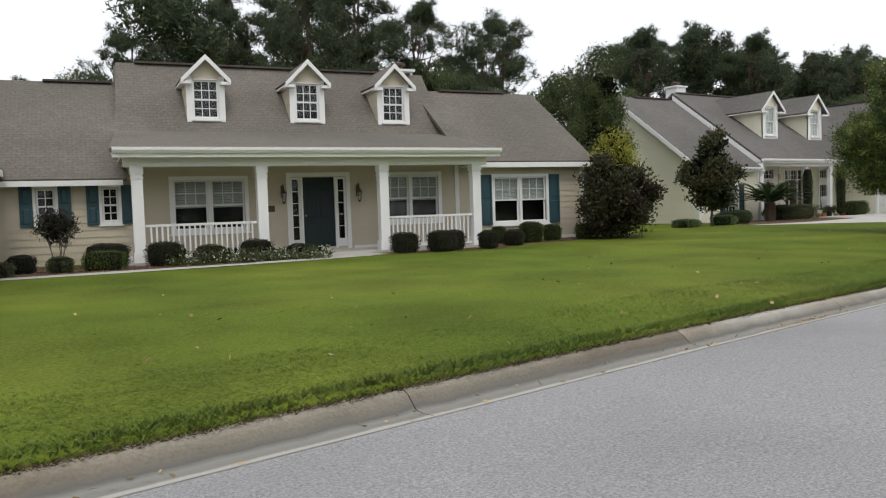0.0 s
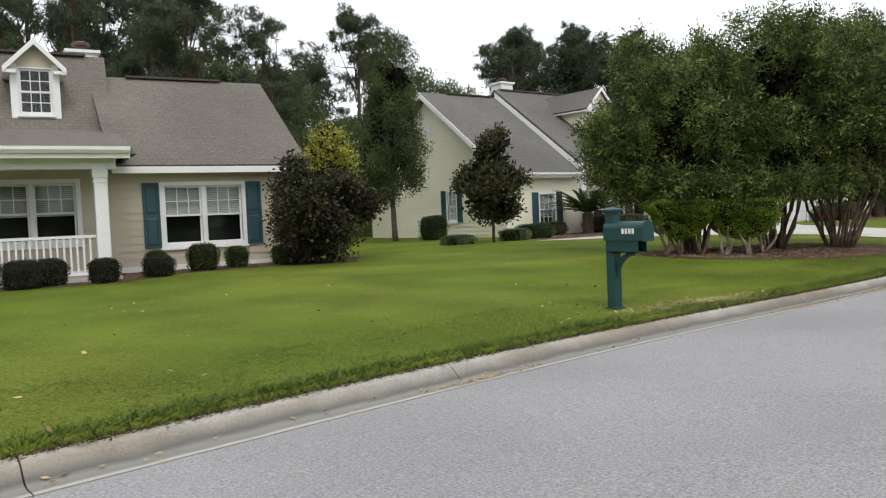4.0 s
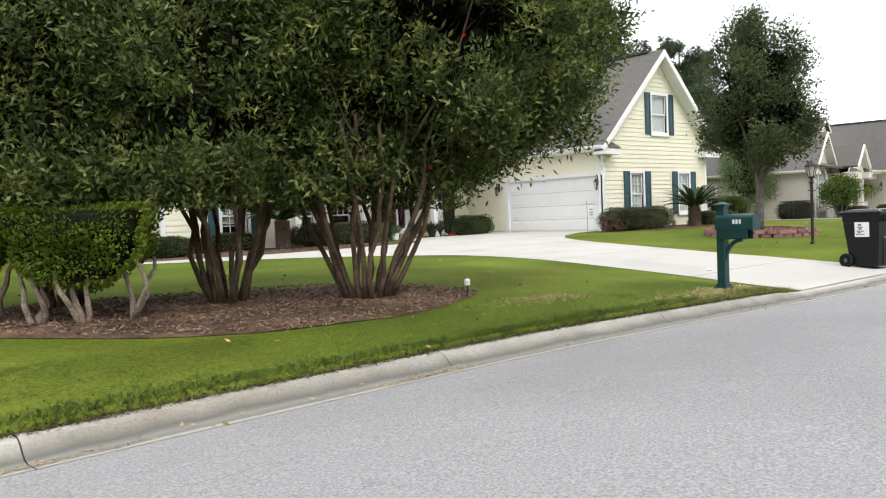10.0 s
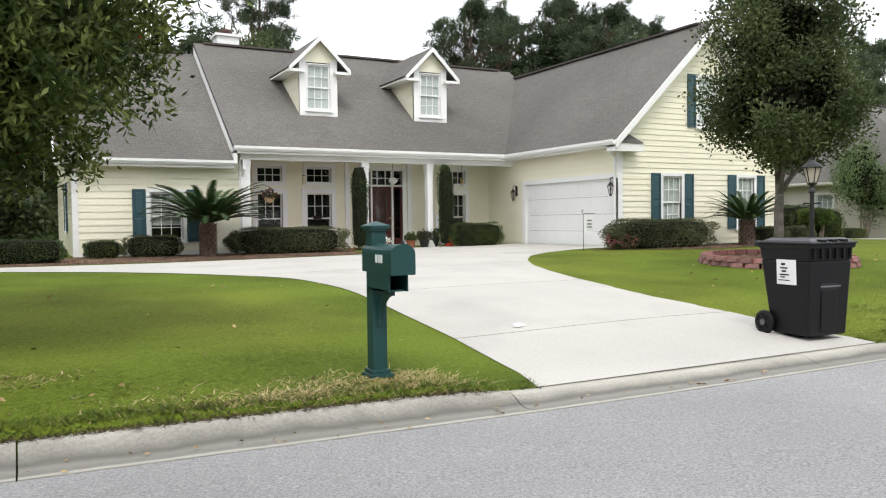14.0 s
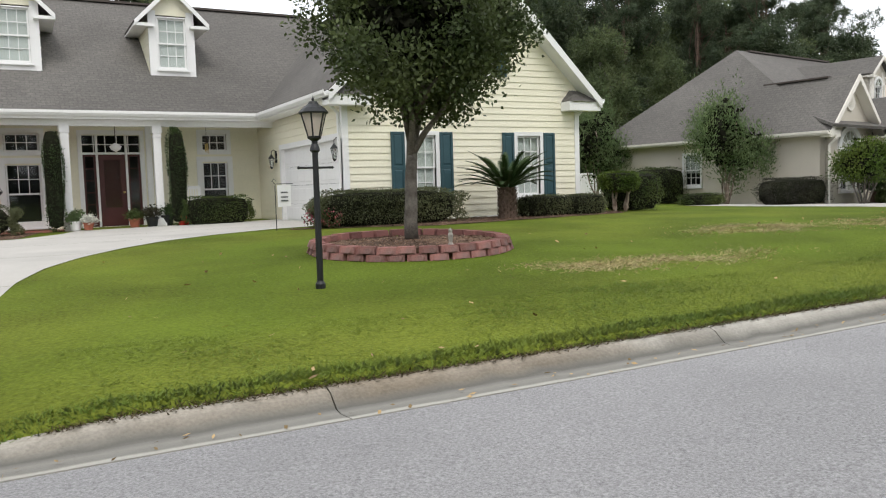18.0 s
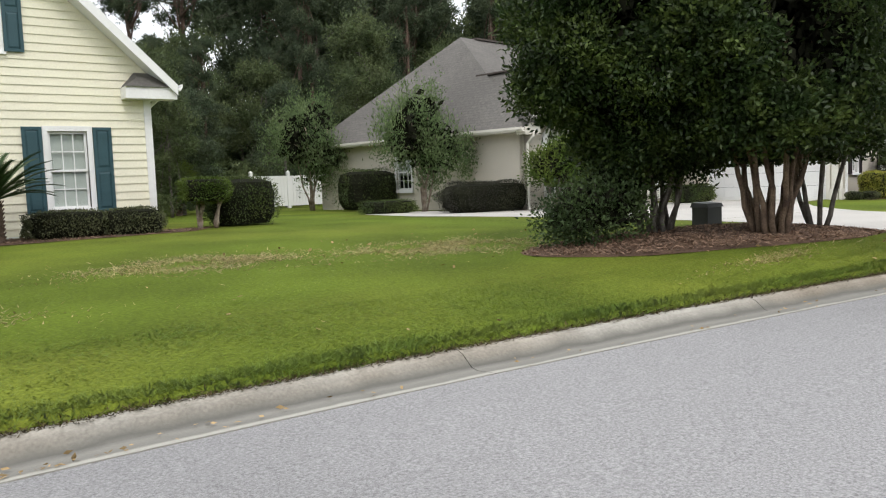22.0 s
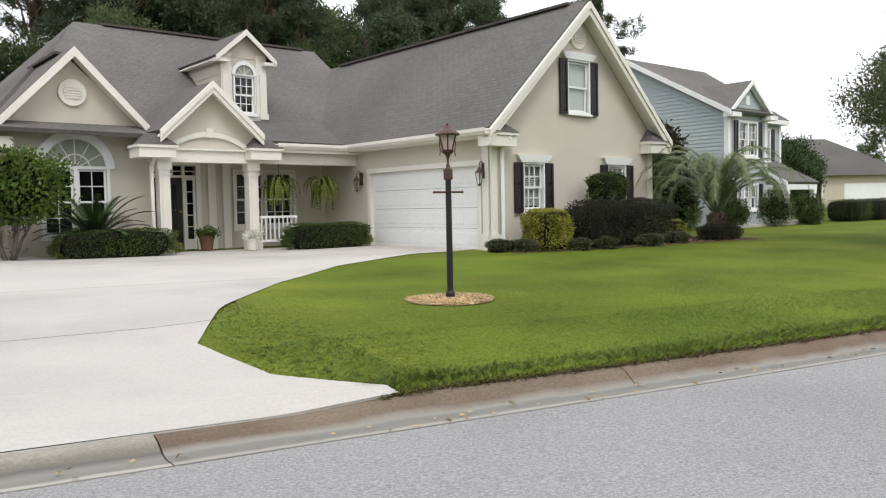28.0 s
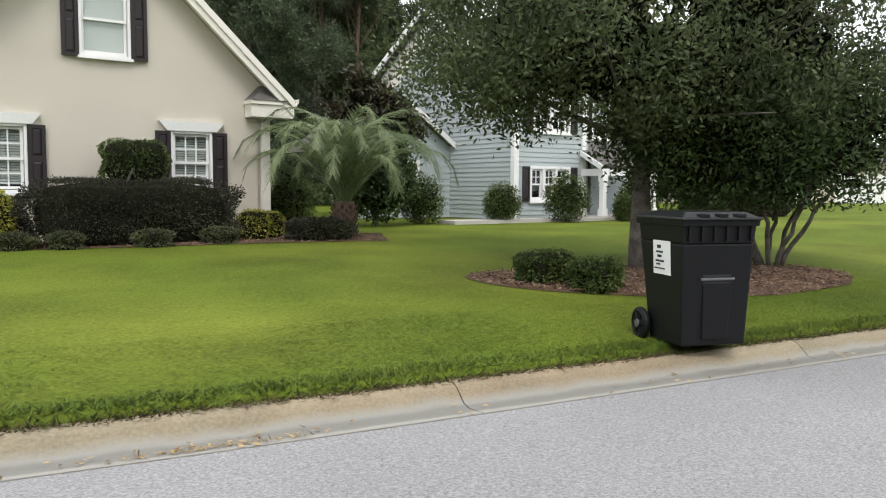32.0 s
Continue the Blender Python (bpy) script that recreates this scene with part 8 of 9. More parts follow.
# ---- mailboxes ----
def mailbox(at, label, green, capmat, turn=0.0, bars=4, size=1.0, sticker=False):
    """A square post with a skirt and cap, and an arched box on a bracket that reaches to the street."""
    t = thing("mailbox", pose(at[0], at[1], at[2], 0, 0, turn) @ Matrix.Scale(size, 4), label, "mailbox", "kerbside mailboxes")
    part("post", B().box(-0.065, 0.065, -0.065, 0.065, 0.0, 1.24), green, t, bevel=0.006)
    part("base_skirt", B().box(-0.105, 0.105, -0.105, 0.105, 0.0, 0.035).box(-0.085, 0.085, -0.085, 0.085, 0.035, 0.07), green, t, bevel=0.006)
    cap = B().box(-0.08, 0.08, -0.08, 0.08, 1.24, 1.262).box(-0.095, 0.095, -0.095, 0.095, 1.262, 1.285)
    cap.hexa([(-0.095, -0.095, 1.285), (0.095, -0.095, 1.285), (0.095, 0.095, 1.285), (-0.095, 0.095, 1.285)], [(-0.01, -0.01, 1.32), (0.01, -0.01, 1.32), (0.01, 0.01, 1.32), (-0.01, 0.01, 1.32)])
    part("cap", cap, capmat, t, "pale pyramid cap" if capmat is WHITE else "copper pyramid cap")
    prof = [(-0.10, 0.90), (0.10, 0.90), (0.10, 1.06)] + [(0.10 * math.cos(math.pi * i / 8), 1.06 + 0.075 * math.sin(math.pi * i / 8)) for i in range(1, 8)] + [(-0.10, 1.06)]
    part("box", B().hexa([(x, -0.52, z) for x, z in prof], [(x, 0.066, z) for x, z in prof]), green, t)
    big = [(x * 1.06, 1.02 + (z - 1.02) * 1.06) for x, z in prof]
    door = part("door", B().hexa([(x, -0.545, z) for x, z in big], [(x, -0.518, z) for x, z in big]), green, t)
    part("door_knob", B().lathe([(0.012, 0.0), (0.016, 0.012), (0.008, 0.03)], (0, -0.54, 1.14), 8), BLACKMETAL, door)
    part("paper_slot", B().box(-0.085, 0.085, -0.42, 0.0, 0.755, 0.768).box(-0.085, -0.073, -0.45, 0.0, 0.755, 0.90).box(0.073, 0.085, -0.45, 0.0, 0.755, 0.90).box(-0.073, 0.073, -0.05, -0.03, 0.768, 0.90), green, t)
    curve = [(0.0, -0.05 - 0.27 * (1 - math.cos(math.pi / 2 * i / 8)), 0.44 + 0.30 * math.sin(math.pi / 2 * i / 8)) for i in range(9)]
    br = B().path(curve, [0.036] * 9, 4)
    part("bracket", br, green, t)
    part("flag", B().box(0.104, 0.110, -0.34, -0.31, 0.98, 1.04).box(0.104, 0.110, -0.34, -0.18, 0.995, 1.03), green, t)
    for i in range(bars):
        y = -0.24 - 0.052 * i
        part("number_bar", B().box(-0.104, -0.100, y - 0.017, y + 0.017, 0.985, 1.05), LETTER, t)
    if sticker:
        part("sticker", B().box(-0.02, 0.065, -0.549, -0.5455, 0.985, 1.085), LETTER, door, "white number sticker")
    return t


mailbox((16.61, 6.97, -0.33), "dark green post mailbox with a flat green cap on the lawn", MAILGREEN, MAILGREEN)
mailbox((32.64, 7.46, -0.42), "dark green post mailbox with a green cap near the driveway", MAILGREEN, MAILGREEN, bars=3, size=0.94)
mailbox((59.18, 6.17, gz(59.18, 6.17) + 0.012), "blackish green post mailbox with a copper cap by the driveway", MAILDARK, COPPER, turn=-4.0, bars=0, size=0.81, sticker=True)


# ---- wheeled bins ----
def bin_(at, turn, label):
    """A wheeled refuse bin: tapered body, rim, domed lid, latch bar in front, two wheels behind."""
    t = thing("wheeled_bin", pose(at[0], at[1], at[2], 0, 0, turn) @ Matrix.Diagonal((1.12, 1.0, 1.04, 1.0)), label, "rubbish bin", "bins at the kerb")
    q = lambda hx, y0, y1, z: [(-hx, y0, z), (hx, y0, z), (hx, y1, z), (-hx, y1, z)]
    body = B().hexa(q(0.25, -0.29, 0.20, 0.03), q(0.28, -0.33, 0.32, 0.80))
    body.hexa(q(0.28, -0.33, 0.32, 0.80), q(0.292, -0.345, 0.34, 0.96))
    part("body", body, BLACKPLASTIC, t, bevel=0.018)
    part("rim", B().hexa(q(0.30, -0.36, 0.355, 0.93), q(0.305, -0.365, 0.36, 0.975)), BLACKPLASTIC, t, bevel=0.008)
    lid = part("lid", B().hexa(q(0.315, -0.385, 0.40, 0.975), q(0.31, -0.38, 0.39, 1.00)).hexa(q(0.29, -0.35, 0.30, 1.00), q(0.24, -0.28, 0.22, 1.035)), LIDPLASTIC, t, bevel=0.010)
    for x in (-0.14, 0.0, 0.14):
        part("lid_ridge", B().box(x - 0.035, x + 0.035, -0.385, -0.30, 0.995, 1.022), BLACKPLASTIC, lid, bevel=0.006)
    for i in range(6):
        x = -0.24 + 0.096 * i
        part("rib", B().box(x - 0.008, x + 0.008, -0.362, -0.335, 0.82, 0.93), BLACKPLASTIC, t)
    # Flat black panel that paints in the shade of a hand hollow.
    part("recess", B().box(-0.11, 0.11, -0.318, -0.296, 0.50, 0.60), INK, t)
    part("latch_bar", B().tube((-0.13, -0.325, 0.535), (0.13, -0.325, 0.535), 0.011, 0.011, 8), GREYPLASTIC, t, "pale steel latch bar")
    part("front_channel", B().hexa([(-0.10, -0.308, 0.08), (0.10, -0.308, 0.08), (0.10, -0.288, 0.08), (-0.10, -0.288, 0.08)], [(-0.11, -0.322, 0.49), (0.11, -0.322, 0.49), (0.11, -0.298, 0.49), (-0.11, -0.298, 0.49)]), BLACKPLASTIC, t, bevel=0.006)
    part("handle", B().path([(-0.26, 0.33, 0.94), (-0.26, 0.43, 0.96), (0.26, 0.43, 0.96), (0.26, 0.33, 0.94)], [0.016] * 4, 8), BLACKPLASTIC, t)
    part("axle", B().tube((-0.30, 0.25, 0.13), (0.30, 0.25, 0.13), 0.012, 0.012, 8), GREYPLASTIC, t)
    for s in (-1, 1):
        w = B()
        for r0, x0, x1 in ((0.13, 0.27, 0.325),):
            prof = [(0.0, x0), (0.10, x0), (0.125, x0 + 0.01), (0.13, x0 + 0.02), (0.13, x1 - 0.02), (0.125, x1 - 0.01), (0.10, x1), (0.09, x1 - 0.012), (0.04, x1 - 0.012), (0.035, x1 + 0.004), (0.0, x1 + 0.004)]
            k, n = 0, 20
            for r, x in prof:
                w.v += [(s * x, 0.25 + r * math.cos(2 * math.pi * j / n), 0.13 + r * math.sin(2 * math.pi * j / n)) for j in range(n)]
            for i in range(len(prof) - 1):
                w.f += [(i * n + j, i * n + (j + 1) % n, (i + 1) * n + (j + 1) % n, (i + 1) * n + j)[::s] for j in range(n)]
        wheel = part("wheel", w, BLACKPLASTIC, t)
        part("hub", B().tube((s * 0.328, 0.25, 0.13), (s * 0.335, 0.25, 0.13), 0.035, 0.03, 12), GREYPLASTIC, wheel)
        for j in range(6):
            a = math.pi / 3 * j
            c, d = Vector((s * 0.316, 0.25 + 0.065 * math.cos(a), 0.13 + 0.065 * math.sin(a))), Vector((0, math.cos(a), math.sin(a)))
            part("spoke", B().tube(c - d * 0.026, c + d * 0.026, 0.008, 0.008, 5), BLACKPLASTIC, wheel)
    lean = lambda y, z, d=0.0: (-(0.25 + 0.03 * (z - 0.03) / 0.77) - 0.004 - d, y, z)
    st = part("sticker", B().hexa([lean(-0.16, 0.55), lean(0.10, 0.55), lean(0.10, 0.81), lean(-0.16, 0.81)], [lean(-0.16, 0.55, 0.002), lean(0.10, 0.55, 0.002), lean(0.10, 0.81, 0.002), lean(-0.16, 0.81, 0.002)]), PAPER, t, "white printed sticker")
    for y0, y1, z0, z1 in ((-0.02, 0.035, 0.75, 0.775), (-0.05, 0.05, 0.715, 0.73), (-0.03, 0.03, 0.68, 0.70), (-0.065, 0.06, 0.645, 0.66), (-0.01, 0.05, 0.62, 0.633), (-0.075, 0.08, 0.59, 0.60)):
        part("mark", B().hexa([lean(y0, z0, 0.003), lean(y1, z0, 0.003), lean(y1, z1, 0.003), lean(y0, z1, 0.003)], [lean(y0, z0, 0.005), lean(y1, z0, 0.005), lean(y1, z1, 0.005), lean(y0, z1, 0.005)]), INK, st)
    return t


bin_((37.76, 7.46, gz(37.76, 7.46) + 0.010), -4, "black plastic wheeled bin standing on the driveway apron")
bin_((80.02, 5.30, gz(80.0, 5.3)), -12, "black plastic wheeled bin standing on the verge")


# ---- yard lamps ----
def yard_lamp(at, top, label, metal, head_h, rest=0.0, postmat=BLACKMETAL, neck=0.0):
    """A yard lamp: post with collars, a four-sided glazed lantern under a peaked roof."""
    t = thing("yard_lamp", pose(*at), label, "lamp post", "yard lamps")
    zl = top - head_h
    part("post", B().lathe([(0.055, 0.0), (0.055, 0.05), (0.036, 0.08), (0.036, 0.5), (0.032, zl - 0.25), (0.032, zl - neck)], (0, 0, 0), 12), postmat, t, smooth=False)
    if neck:
        part("collar", B().lathe([(0.048, 0.0), (0.052, 0.01), (0.052, neck * 0.42), (0.030, neck * 0.47), (0.024, neck * 0.52), (0.0, neck * 0.53)], (0, 0, zl - neck), 12), metal, t)
        part("neck", B().lathe([(0.016, 0.0), (0.024, 0.02), (0.012, 0.05), (0.014, 0.10), (0.03, neck * 0.5)], (0, 0, zl - neck * 0.5), 10), metal, t)
        for a in (0.3, 3.44):
            part("scroll", B().path([(0.125 * math.cos(a) * k, 0.125 * math.sin(a) * k, zl + 0.20 + z) for k, z in ((1.0, 0.02), (1.12, -0.06), (1.0, -0.16), (1.1, -0.21))], [0.006] * 4, 5), metal, t)
    else:
        part("collar", B().lathe([(0.036, 0.0), (0.055, 0.02), (0.05, 0.05), (0.034, 0.09)], (0, 0, zl - 0.12), 12), metal, t)
    if rest:
        part("ladder_rest", B().tube((-0.18, 0, rest), (0.18, 0, rest), 0.012, 0.012, 8).lathe([(0.0, -0.02), (0.02, 0.0), (0.0, 0.02)], (-0.19, 0, rest), 8).lathe([(0.0, -0.02), (0.02, 0.0), (0.0, 0.02)], (0.19, 0, rest), 8), metal, t)
    k = head_h / 0.5
    rr = 0.9 if neck else 1.0
    part("lantern_base", B().lathe([(0.03, 0.0), (0.075, 0.03), (0.08, 0.05), (0.06, 0.06)], (0, 0, zl), 6), metal, t)
    bz, tz, rb, rt = (zl + 0.03, zl + 0.22, 0.05, 0.105) if neck else (zl + 0.055, zl + 0.29 * k, 0.07, 0.135)
    glass = B()
    for i in range(6):
        a0, a1 = math.pi / 3 * i, math.pi / 3 * (i + 1)
        p = [(r * math.cos(a), r * math.sin(a), z) for r, a, z in ((rb, a0, bz), (rb, a1, bz), (rt, a1, tz), (rt, a0, tz))]
        ob = part("pane", B().hexa(p, [(x * 0.97, y * 0.97, z) for x, y, z in p]), FROSTED, t)
        ob.visible_shadow = False
        part("glazing_bar", B().tube((rb * math.cos(a0), rb * math.sin(a0), bz), (rt * math.cos(a0), rt * math.sin(a0), tz), 0.009, 0.009, 6), metal, t)
    part("bulb", B().lathe([(0.012, 0.0), (0.03, 0.03), (0.048, 0.09), (0.045, 0.15), (0.0, 0.2)], (0, 0, bz), 10), PAPER, t, "frosted white bulb")
    roof = part("lantern_roof", B().lathe([(0.155 * rr, 0.0), (0.16 * rr, 0.015), (0.12 * rr, 0.06 * k), (0.06, 0.10 * k), (0.045, 0.13 * k), (0.0, 0.14 * k)], (0, 0, tz), 12), metal, t)
    part("finial", B().lathe([(0.008, 0.0), (0.018, 0.02), (0.006, 0.04), (0.0, 0.06 * k)], (0, 0, tz + 0.135 * k), 8), metal, roof)
    return t


yard_lamp((41.47, 10.17, gz(41.47, 10.17)), 2.08, "black yard lamp post with a glass lantern", BLACKMETAL, 0.50, 1.30)
yard_lamp((68.0, 8.5, gz(68.0, 8.5) + 0.03), 2.02, "black yard lamp post with a bronze glass lantern", BRONZE, 0.40, 1.2, neck=0.28)

bed_lamp = thing("garden_light", pose(29.05, 8.98, gz(29.05, 8.98)), "small low garden light on a stake at the bed edge", "garden light")
part("stake", B().tube((0, 0, -0.02), (0, 0, 0.17), 0.012, 0.012, 6), BLACKMETAL, bed_lamp)
part("shade", B().lathe([(0.035, 0.0), (0.037, 0.05), (0.045, 0.06), (0.015, 0.085)], (0, 0, 0.15), 10), CREAMTRIM, bed_lamp)

# ---- paver ring round the pear tree ----
RING = (43.83, 12.75)
rz = gz(*RING)
ring = thing("tree_ring", pose(RING[0], RING[1], rz), "low ring of red concrete pavers round the pear tree", "planter ring")
pav = B()
pav.hexa([(-0.135, -0.10, 0.0), (0.135, -0.10, 0.0), (0.105, 0.10, 0.0), (-0.105, 0.10, 0.0)], [(-0.130, -0.085, 0.098), (0.130, -0.085, 0.098), (0.10, 0.095, 0.098), (-0.10, 0.095, 0.098)])
pav.hexa([(-0.07, -0.125, 0.015), (0.07, -0.125, 0.015), (0.115, -0.09, 0.015), (-0.115, -0.09, 0.015)], [(-0.07, -0.095, 0.085), (0.07, -0.095, 0.085), (0.115, -0.085, 0.085), (-0.115, -0.085, 0.085)])
pav_mesh = pav.mesh("paver", PAVER)
rp_ = random.Random(3)
for course in range(2):
    for i in range(32):
        a = 2 * math.pi * (i + 0.5 * course) / 32 + rp_.uniform(-0.012, 0.012)
        rad = 1.42 - 0.02 * course + rp_.uniform(-0.015, 0.015)
        x, y = rad * math.cos(a), rad * math.sin(a)
        o = new("paver", pav_mesh)
        o.parent = ring
        o.matrix_basis = pose(x, y, gz(RING[0] + x, RING[1] + y) - rz - 0.012 + 0.10 * course + rp_.uniform(-0.004, 0.004), 0, 0, math.degrees(a) + 90 + rp_.uniform(-4, 4))
ring_soil = B().lathe([(0.02, -0.05), (1.36, -0.05), (1.36, 0.11), (0.7, 0.135), (0.02, 0.15)], (0, 0, 0), 32)
part("mulch", ring_soil, MULCH, ring)
rq = np.random.RandomState(41)
an, ra = rq.uniform(0, 6.283, 2500), 1.33 * np.sqrt(rq.uniform(0, 1, 2500))
quads("mulch_chips", np.c_[ra * np.cos(an), ra * np.sin(an), 0.155 - 0.03 * ra / 1.33], 0.04, 0.015, CHIP, ring, rq, 0.3)
PAVED.append([(RING[0] + 1.5 * math.cos(a), RING[1] + 1.5 * math.sin(a)) for a in np.linspace(0, 6.1, 24)])
statue = thing("garden_ornament", pose(43.75, 11.36, gz(43.75, 11.36) + 0.185) @ Matrix.Scale(0.75, 4), "small pale garden ornament on the paver ring", "ornament")
part("figure", B().lathe([(0.05, 0.0), (0.05, 0.02), (0.03, 0.04), (0.045, 0.12), (0.05, 0.18), (0.03, 0.22), (0.04, 0.26), (0.0, 0.31)], (0, 0, 0), 10), M("grey_cast_stone", (0.30, 0.28, 0.25), 0.9, 0.3, 9.0, 60.0, 0.3), statue)

# ---- white fence behind ----
fence = thing("vinyl_fence", pose(62.2, 37.0, gz(62, 37.0) - 0.05), "white vinyl privacy fence with capped posts", "fence")
for i in range(4):
    x = 1.9 * i
    p = part("post", B().box(x - 0.07, x + 0.07, -0.07, 0.07, 0.0, 1.72), WHITE, fence)
    part("cap", B().hexa([(x - 0.09, -0.09, 1.72), (x + 0.09, -0.09, 1.72), (x + 0.09, 0.09, 1.72), (x - 0.09, 0.09, 1.72)], [(x - 0.01, -0.01, 1.82), (x + 0.01, -0.01, 1.82), (x + 0.01, 0.01, 1.82), (x - 0.01, 0.01, 1.82)]), WHITE, p)
    if i < 3:
        for z in (0.12, 1.42):
            part("rail", B().box(x + 0.07, x + 1.83, -0.03, 0.03, z, z + 0.14), WHITE, fence)
        for j in range(11):
            part("board", B().box(x + 0.08 + 0.159 * j, x + 0.08 + 0.159 * j + 0.150, -0.012, 0.012, 0.26, 1.42), WHITE, fence)

# ---- small things by the yellow house ----
def pot(at, r, h, mat, label, plant=None, ph=0.3, seed=1, name="flower_pot"):
    t = thing(name, pose(*at), label, "pot")
    part("pot", B().lathe([(r * 0.68, 0.0), (r * 0.92, h * 0.8), (r, h * 0.82), (r, h), (r * 0.88, h), (r * 0.84, h * 0.9), (0.01, h * 0.9)], (0, 0, 0), 14), mat, t)
    if plant:
        rp = np.random.RandomState(seed)
        c, _ = cloud([(0, 0, h + ph * 0.45, r * 1.2, r * 1.2, ph * 0.5)], 700, rp, 6, 0.05)
        quads("plant", c, 0.09, 0.035, plant, t, rp, 1.0)
    return t


H2P = lambda u, v, z=0.0: (45.48 + u, 19.54 + v, -0.08 + z)
pot(H2P(-2.75, 5.35, 0.02), 0.19, 0.28, REDPOT, "bright red glazed pot on the brick porch edge", L_BOX, 0.2, 1)
pot(H2P(-3.15, 5.75, 0.02), 0.22, 0.30, BLACKMETAL, "dark round pot on the porch step", L_DARK, 0.3, 2)
pot(H2P(-3.55, 5.6, 0.02), 0.18, 0.26, BLACKMETAL, "dark small pot on the porch step", L_PURPLE, 0.25, 3)
pot(H2P(-4.0, 5.7, 0.02), 0.16, 0.24, TERRACOTTA, "small terracotta pot on the porch", L_BOX, 0.2, 4)
pot(H2P(-5.5, 5.4, 0.02), 0.17, 0.24, PAPER, "small pale pot beside the porch column", L_CRAPE, 0.25, 5)
pot(H2P(-5.2, 5.25, 0.02), 0.14, 0.2, TERRACOTTA, "small red clay pot by the column", L_WHITEFL, 0.15, 6)
flag = thing("garden_flag", pose(43.75, 18.75, gz(43.75, 18.75)), "small white garden flag on a wire stand", "garden flag")
part("stand", B().path([(-0.20, 0, -0.05), (-0.20, 0, 0.95), (-0.18, 0, 1.0), (0.2, 0, 1.0)], [0.008] * 4, 6), BLACKMETAL, flag)
part("scroll", B().path([(-0.2, 0, 1.0), (-0.26, 0, 1.06), (-0.22, 0, 1.11), (-0.18, 0, 1.07)], [0.007] * 4, 5), BLACKMETAL, flag)
cloth = part("cloth", B().hexa([(-0.15, -0.004, 0.50), (0.15, 0.012, 0.52), (0.15, 0.018, 0.52), (-0.15, 0.002, 0.50)], [(-0.15, -0.004, 0.97), (0.15, -0.004, 0.97), (0.15, 0.002, 0.97), (-0.15, 0.002, 0.97)]), PAPER, flag)
for z in (0.62, 0.70, 0.80):
    part("print_bar", B().box(-0.08, 0.08, -0.012, -0.008, z, z + 0.03), GREYPLASTIC, cloth)
tree("flowering_bush", G(44.55, 18.35), "low bush with dusty pink flowers by the hedge", [(0, 0, 0.26, 0.42, 0.35, 0.26)], 1400, 0.06, L_JUN, BARK, [((0, 0, 0), (0, 0, 0.2), 0.012, 0.006)], "bush", 71, 5, 0.05, "", 0.0, 0, 0.5, 0.2, 3)
quads("blooms", cloud([(0, 0, 0.28, 0.44, 0.37, 0.27)], 500, rr, 3, 0.03, 0.0, zmin=0.08)[0], 0.05, 0.045, L_PINKFL, bpy.data.objects["flowering_bush"], rr)
basket = thing("hanging_basket", pose(*H2P(-8.75, 5.62, 1.62)), "hanging basket with dark red flowers on a bracket", "hanging plant")
part("bowl", B().lathe([(0.02, -0.14), (0.13, -0.08), (0.17, 0.02), (0.15, 0.02), (0.01, -0.06)], (0, 0, 0), 12), STRAWCHIP, basket)
part("bracket", B().path([(-0.45, 0.1, 0.36), (-0.2, 0.05, 0.42), (0, 0, 0.36), (0, 0, 0.10)], [0.010] * 4, 5), BLACKMETAL, basket)
wr = np.random.RandomState(8)
quads("foliage", cloud([(0, 0, 0.10, 0.24, 0.22, 0.16)], 500, wr, 4, 0.03)[0], 0.07, 0.035, L_PURPLE, basket, wr)
quads("blooms", cloud([(0, 0, 0.12, 0.25, 0.23, 0.17)], 90, wr, 2, 0.03, 0.0)[0], 0.05, 0.045, L_PINKFL, basket, wr)
chair = thing("rocking_chair", pose(*H2P(-2.35, 6.3, 0.0), 0, 0, -12), "white slatted rocking chair on the brick porch", "chair")
for x in (-0.26, 0.26):
    part("rocker", B().path([(x, -0.42, 0.06), (x, -0.2, 0.02), (x, 0.15, 0.02), (x, 0.45, 0.09)], [0.018] * 4, 6), WHITE, chair)
    part("front_leg", B().box(x - 0.02, x + 0.02, -0.26, -0.22, 0.02, 0.62), WHITE, chair)
    part("back_post", B().hexa([(x - 0.02, 0.18, 0.02), (x + 0.02, 0.18, 0.02), (x + 0.02, 0.22, 0.02), (x - 0.02, 0.22, 0.02)], [(x - 0.02, 0.36, 1.12), (x + 0.02, 0.36, 1.12), (x + 0.02, 0.40, 1.12), (x - 0.02, 0.40, 1.12)]), WHITE, chair)
    part("armrest", B().box(x - 0.04, x + 0.04, -0.30, 0.26, 0.62, 0.645), WHITE, chair)
part("seat", B().box(-0.26, 0.26, -0.26, 0.22, 0.40, 0.43), WHITE, chair)
part("top_rail", B().box(-0.28, 0.28, 0.35, 0.39, 1.04, 1.13), WHITE, chair)
for i in range(7):
    x = -0.21 + 0.07 * i
    part("slat", B().hexa([(x - 0.02, 0.21, 0.43), (x + 0.02, 0.21, 0.43), (x + 0.02, 0.225, 0.43), (x - 0.02, 0.225, 0.43)], [(x - 0.02, 0.355, 1.05), (x + 0.02, 0.355, 1.05), (x + 0.02, 0.37, 1.05), (x - 0.02, 0.37, 1.05)]), WHITE, chair)
pendant = thing("porch_pendant", pose(*H2P(-4.3, 6.4, 2.25)), "hanging porch lamp with a pale glass bowl", "pendant lamp")
part("chain", B().tube((0, 0, 0.12), (0, 0, 0.72), 0.010, 0.010, 6), BLACKMETAL, pendant)
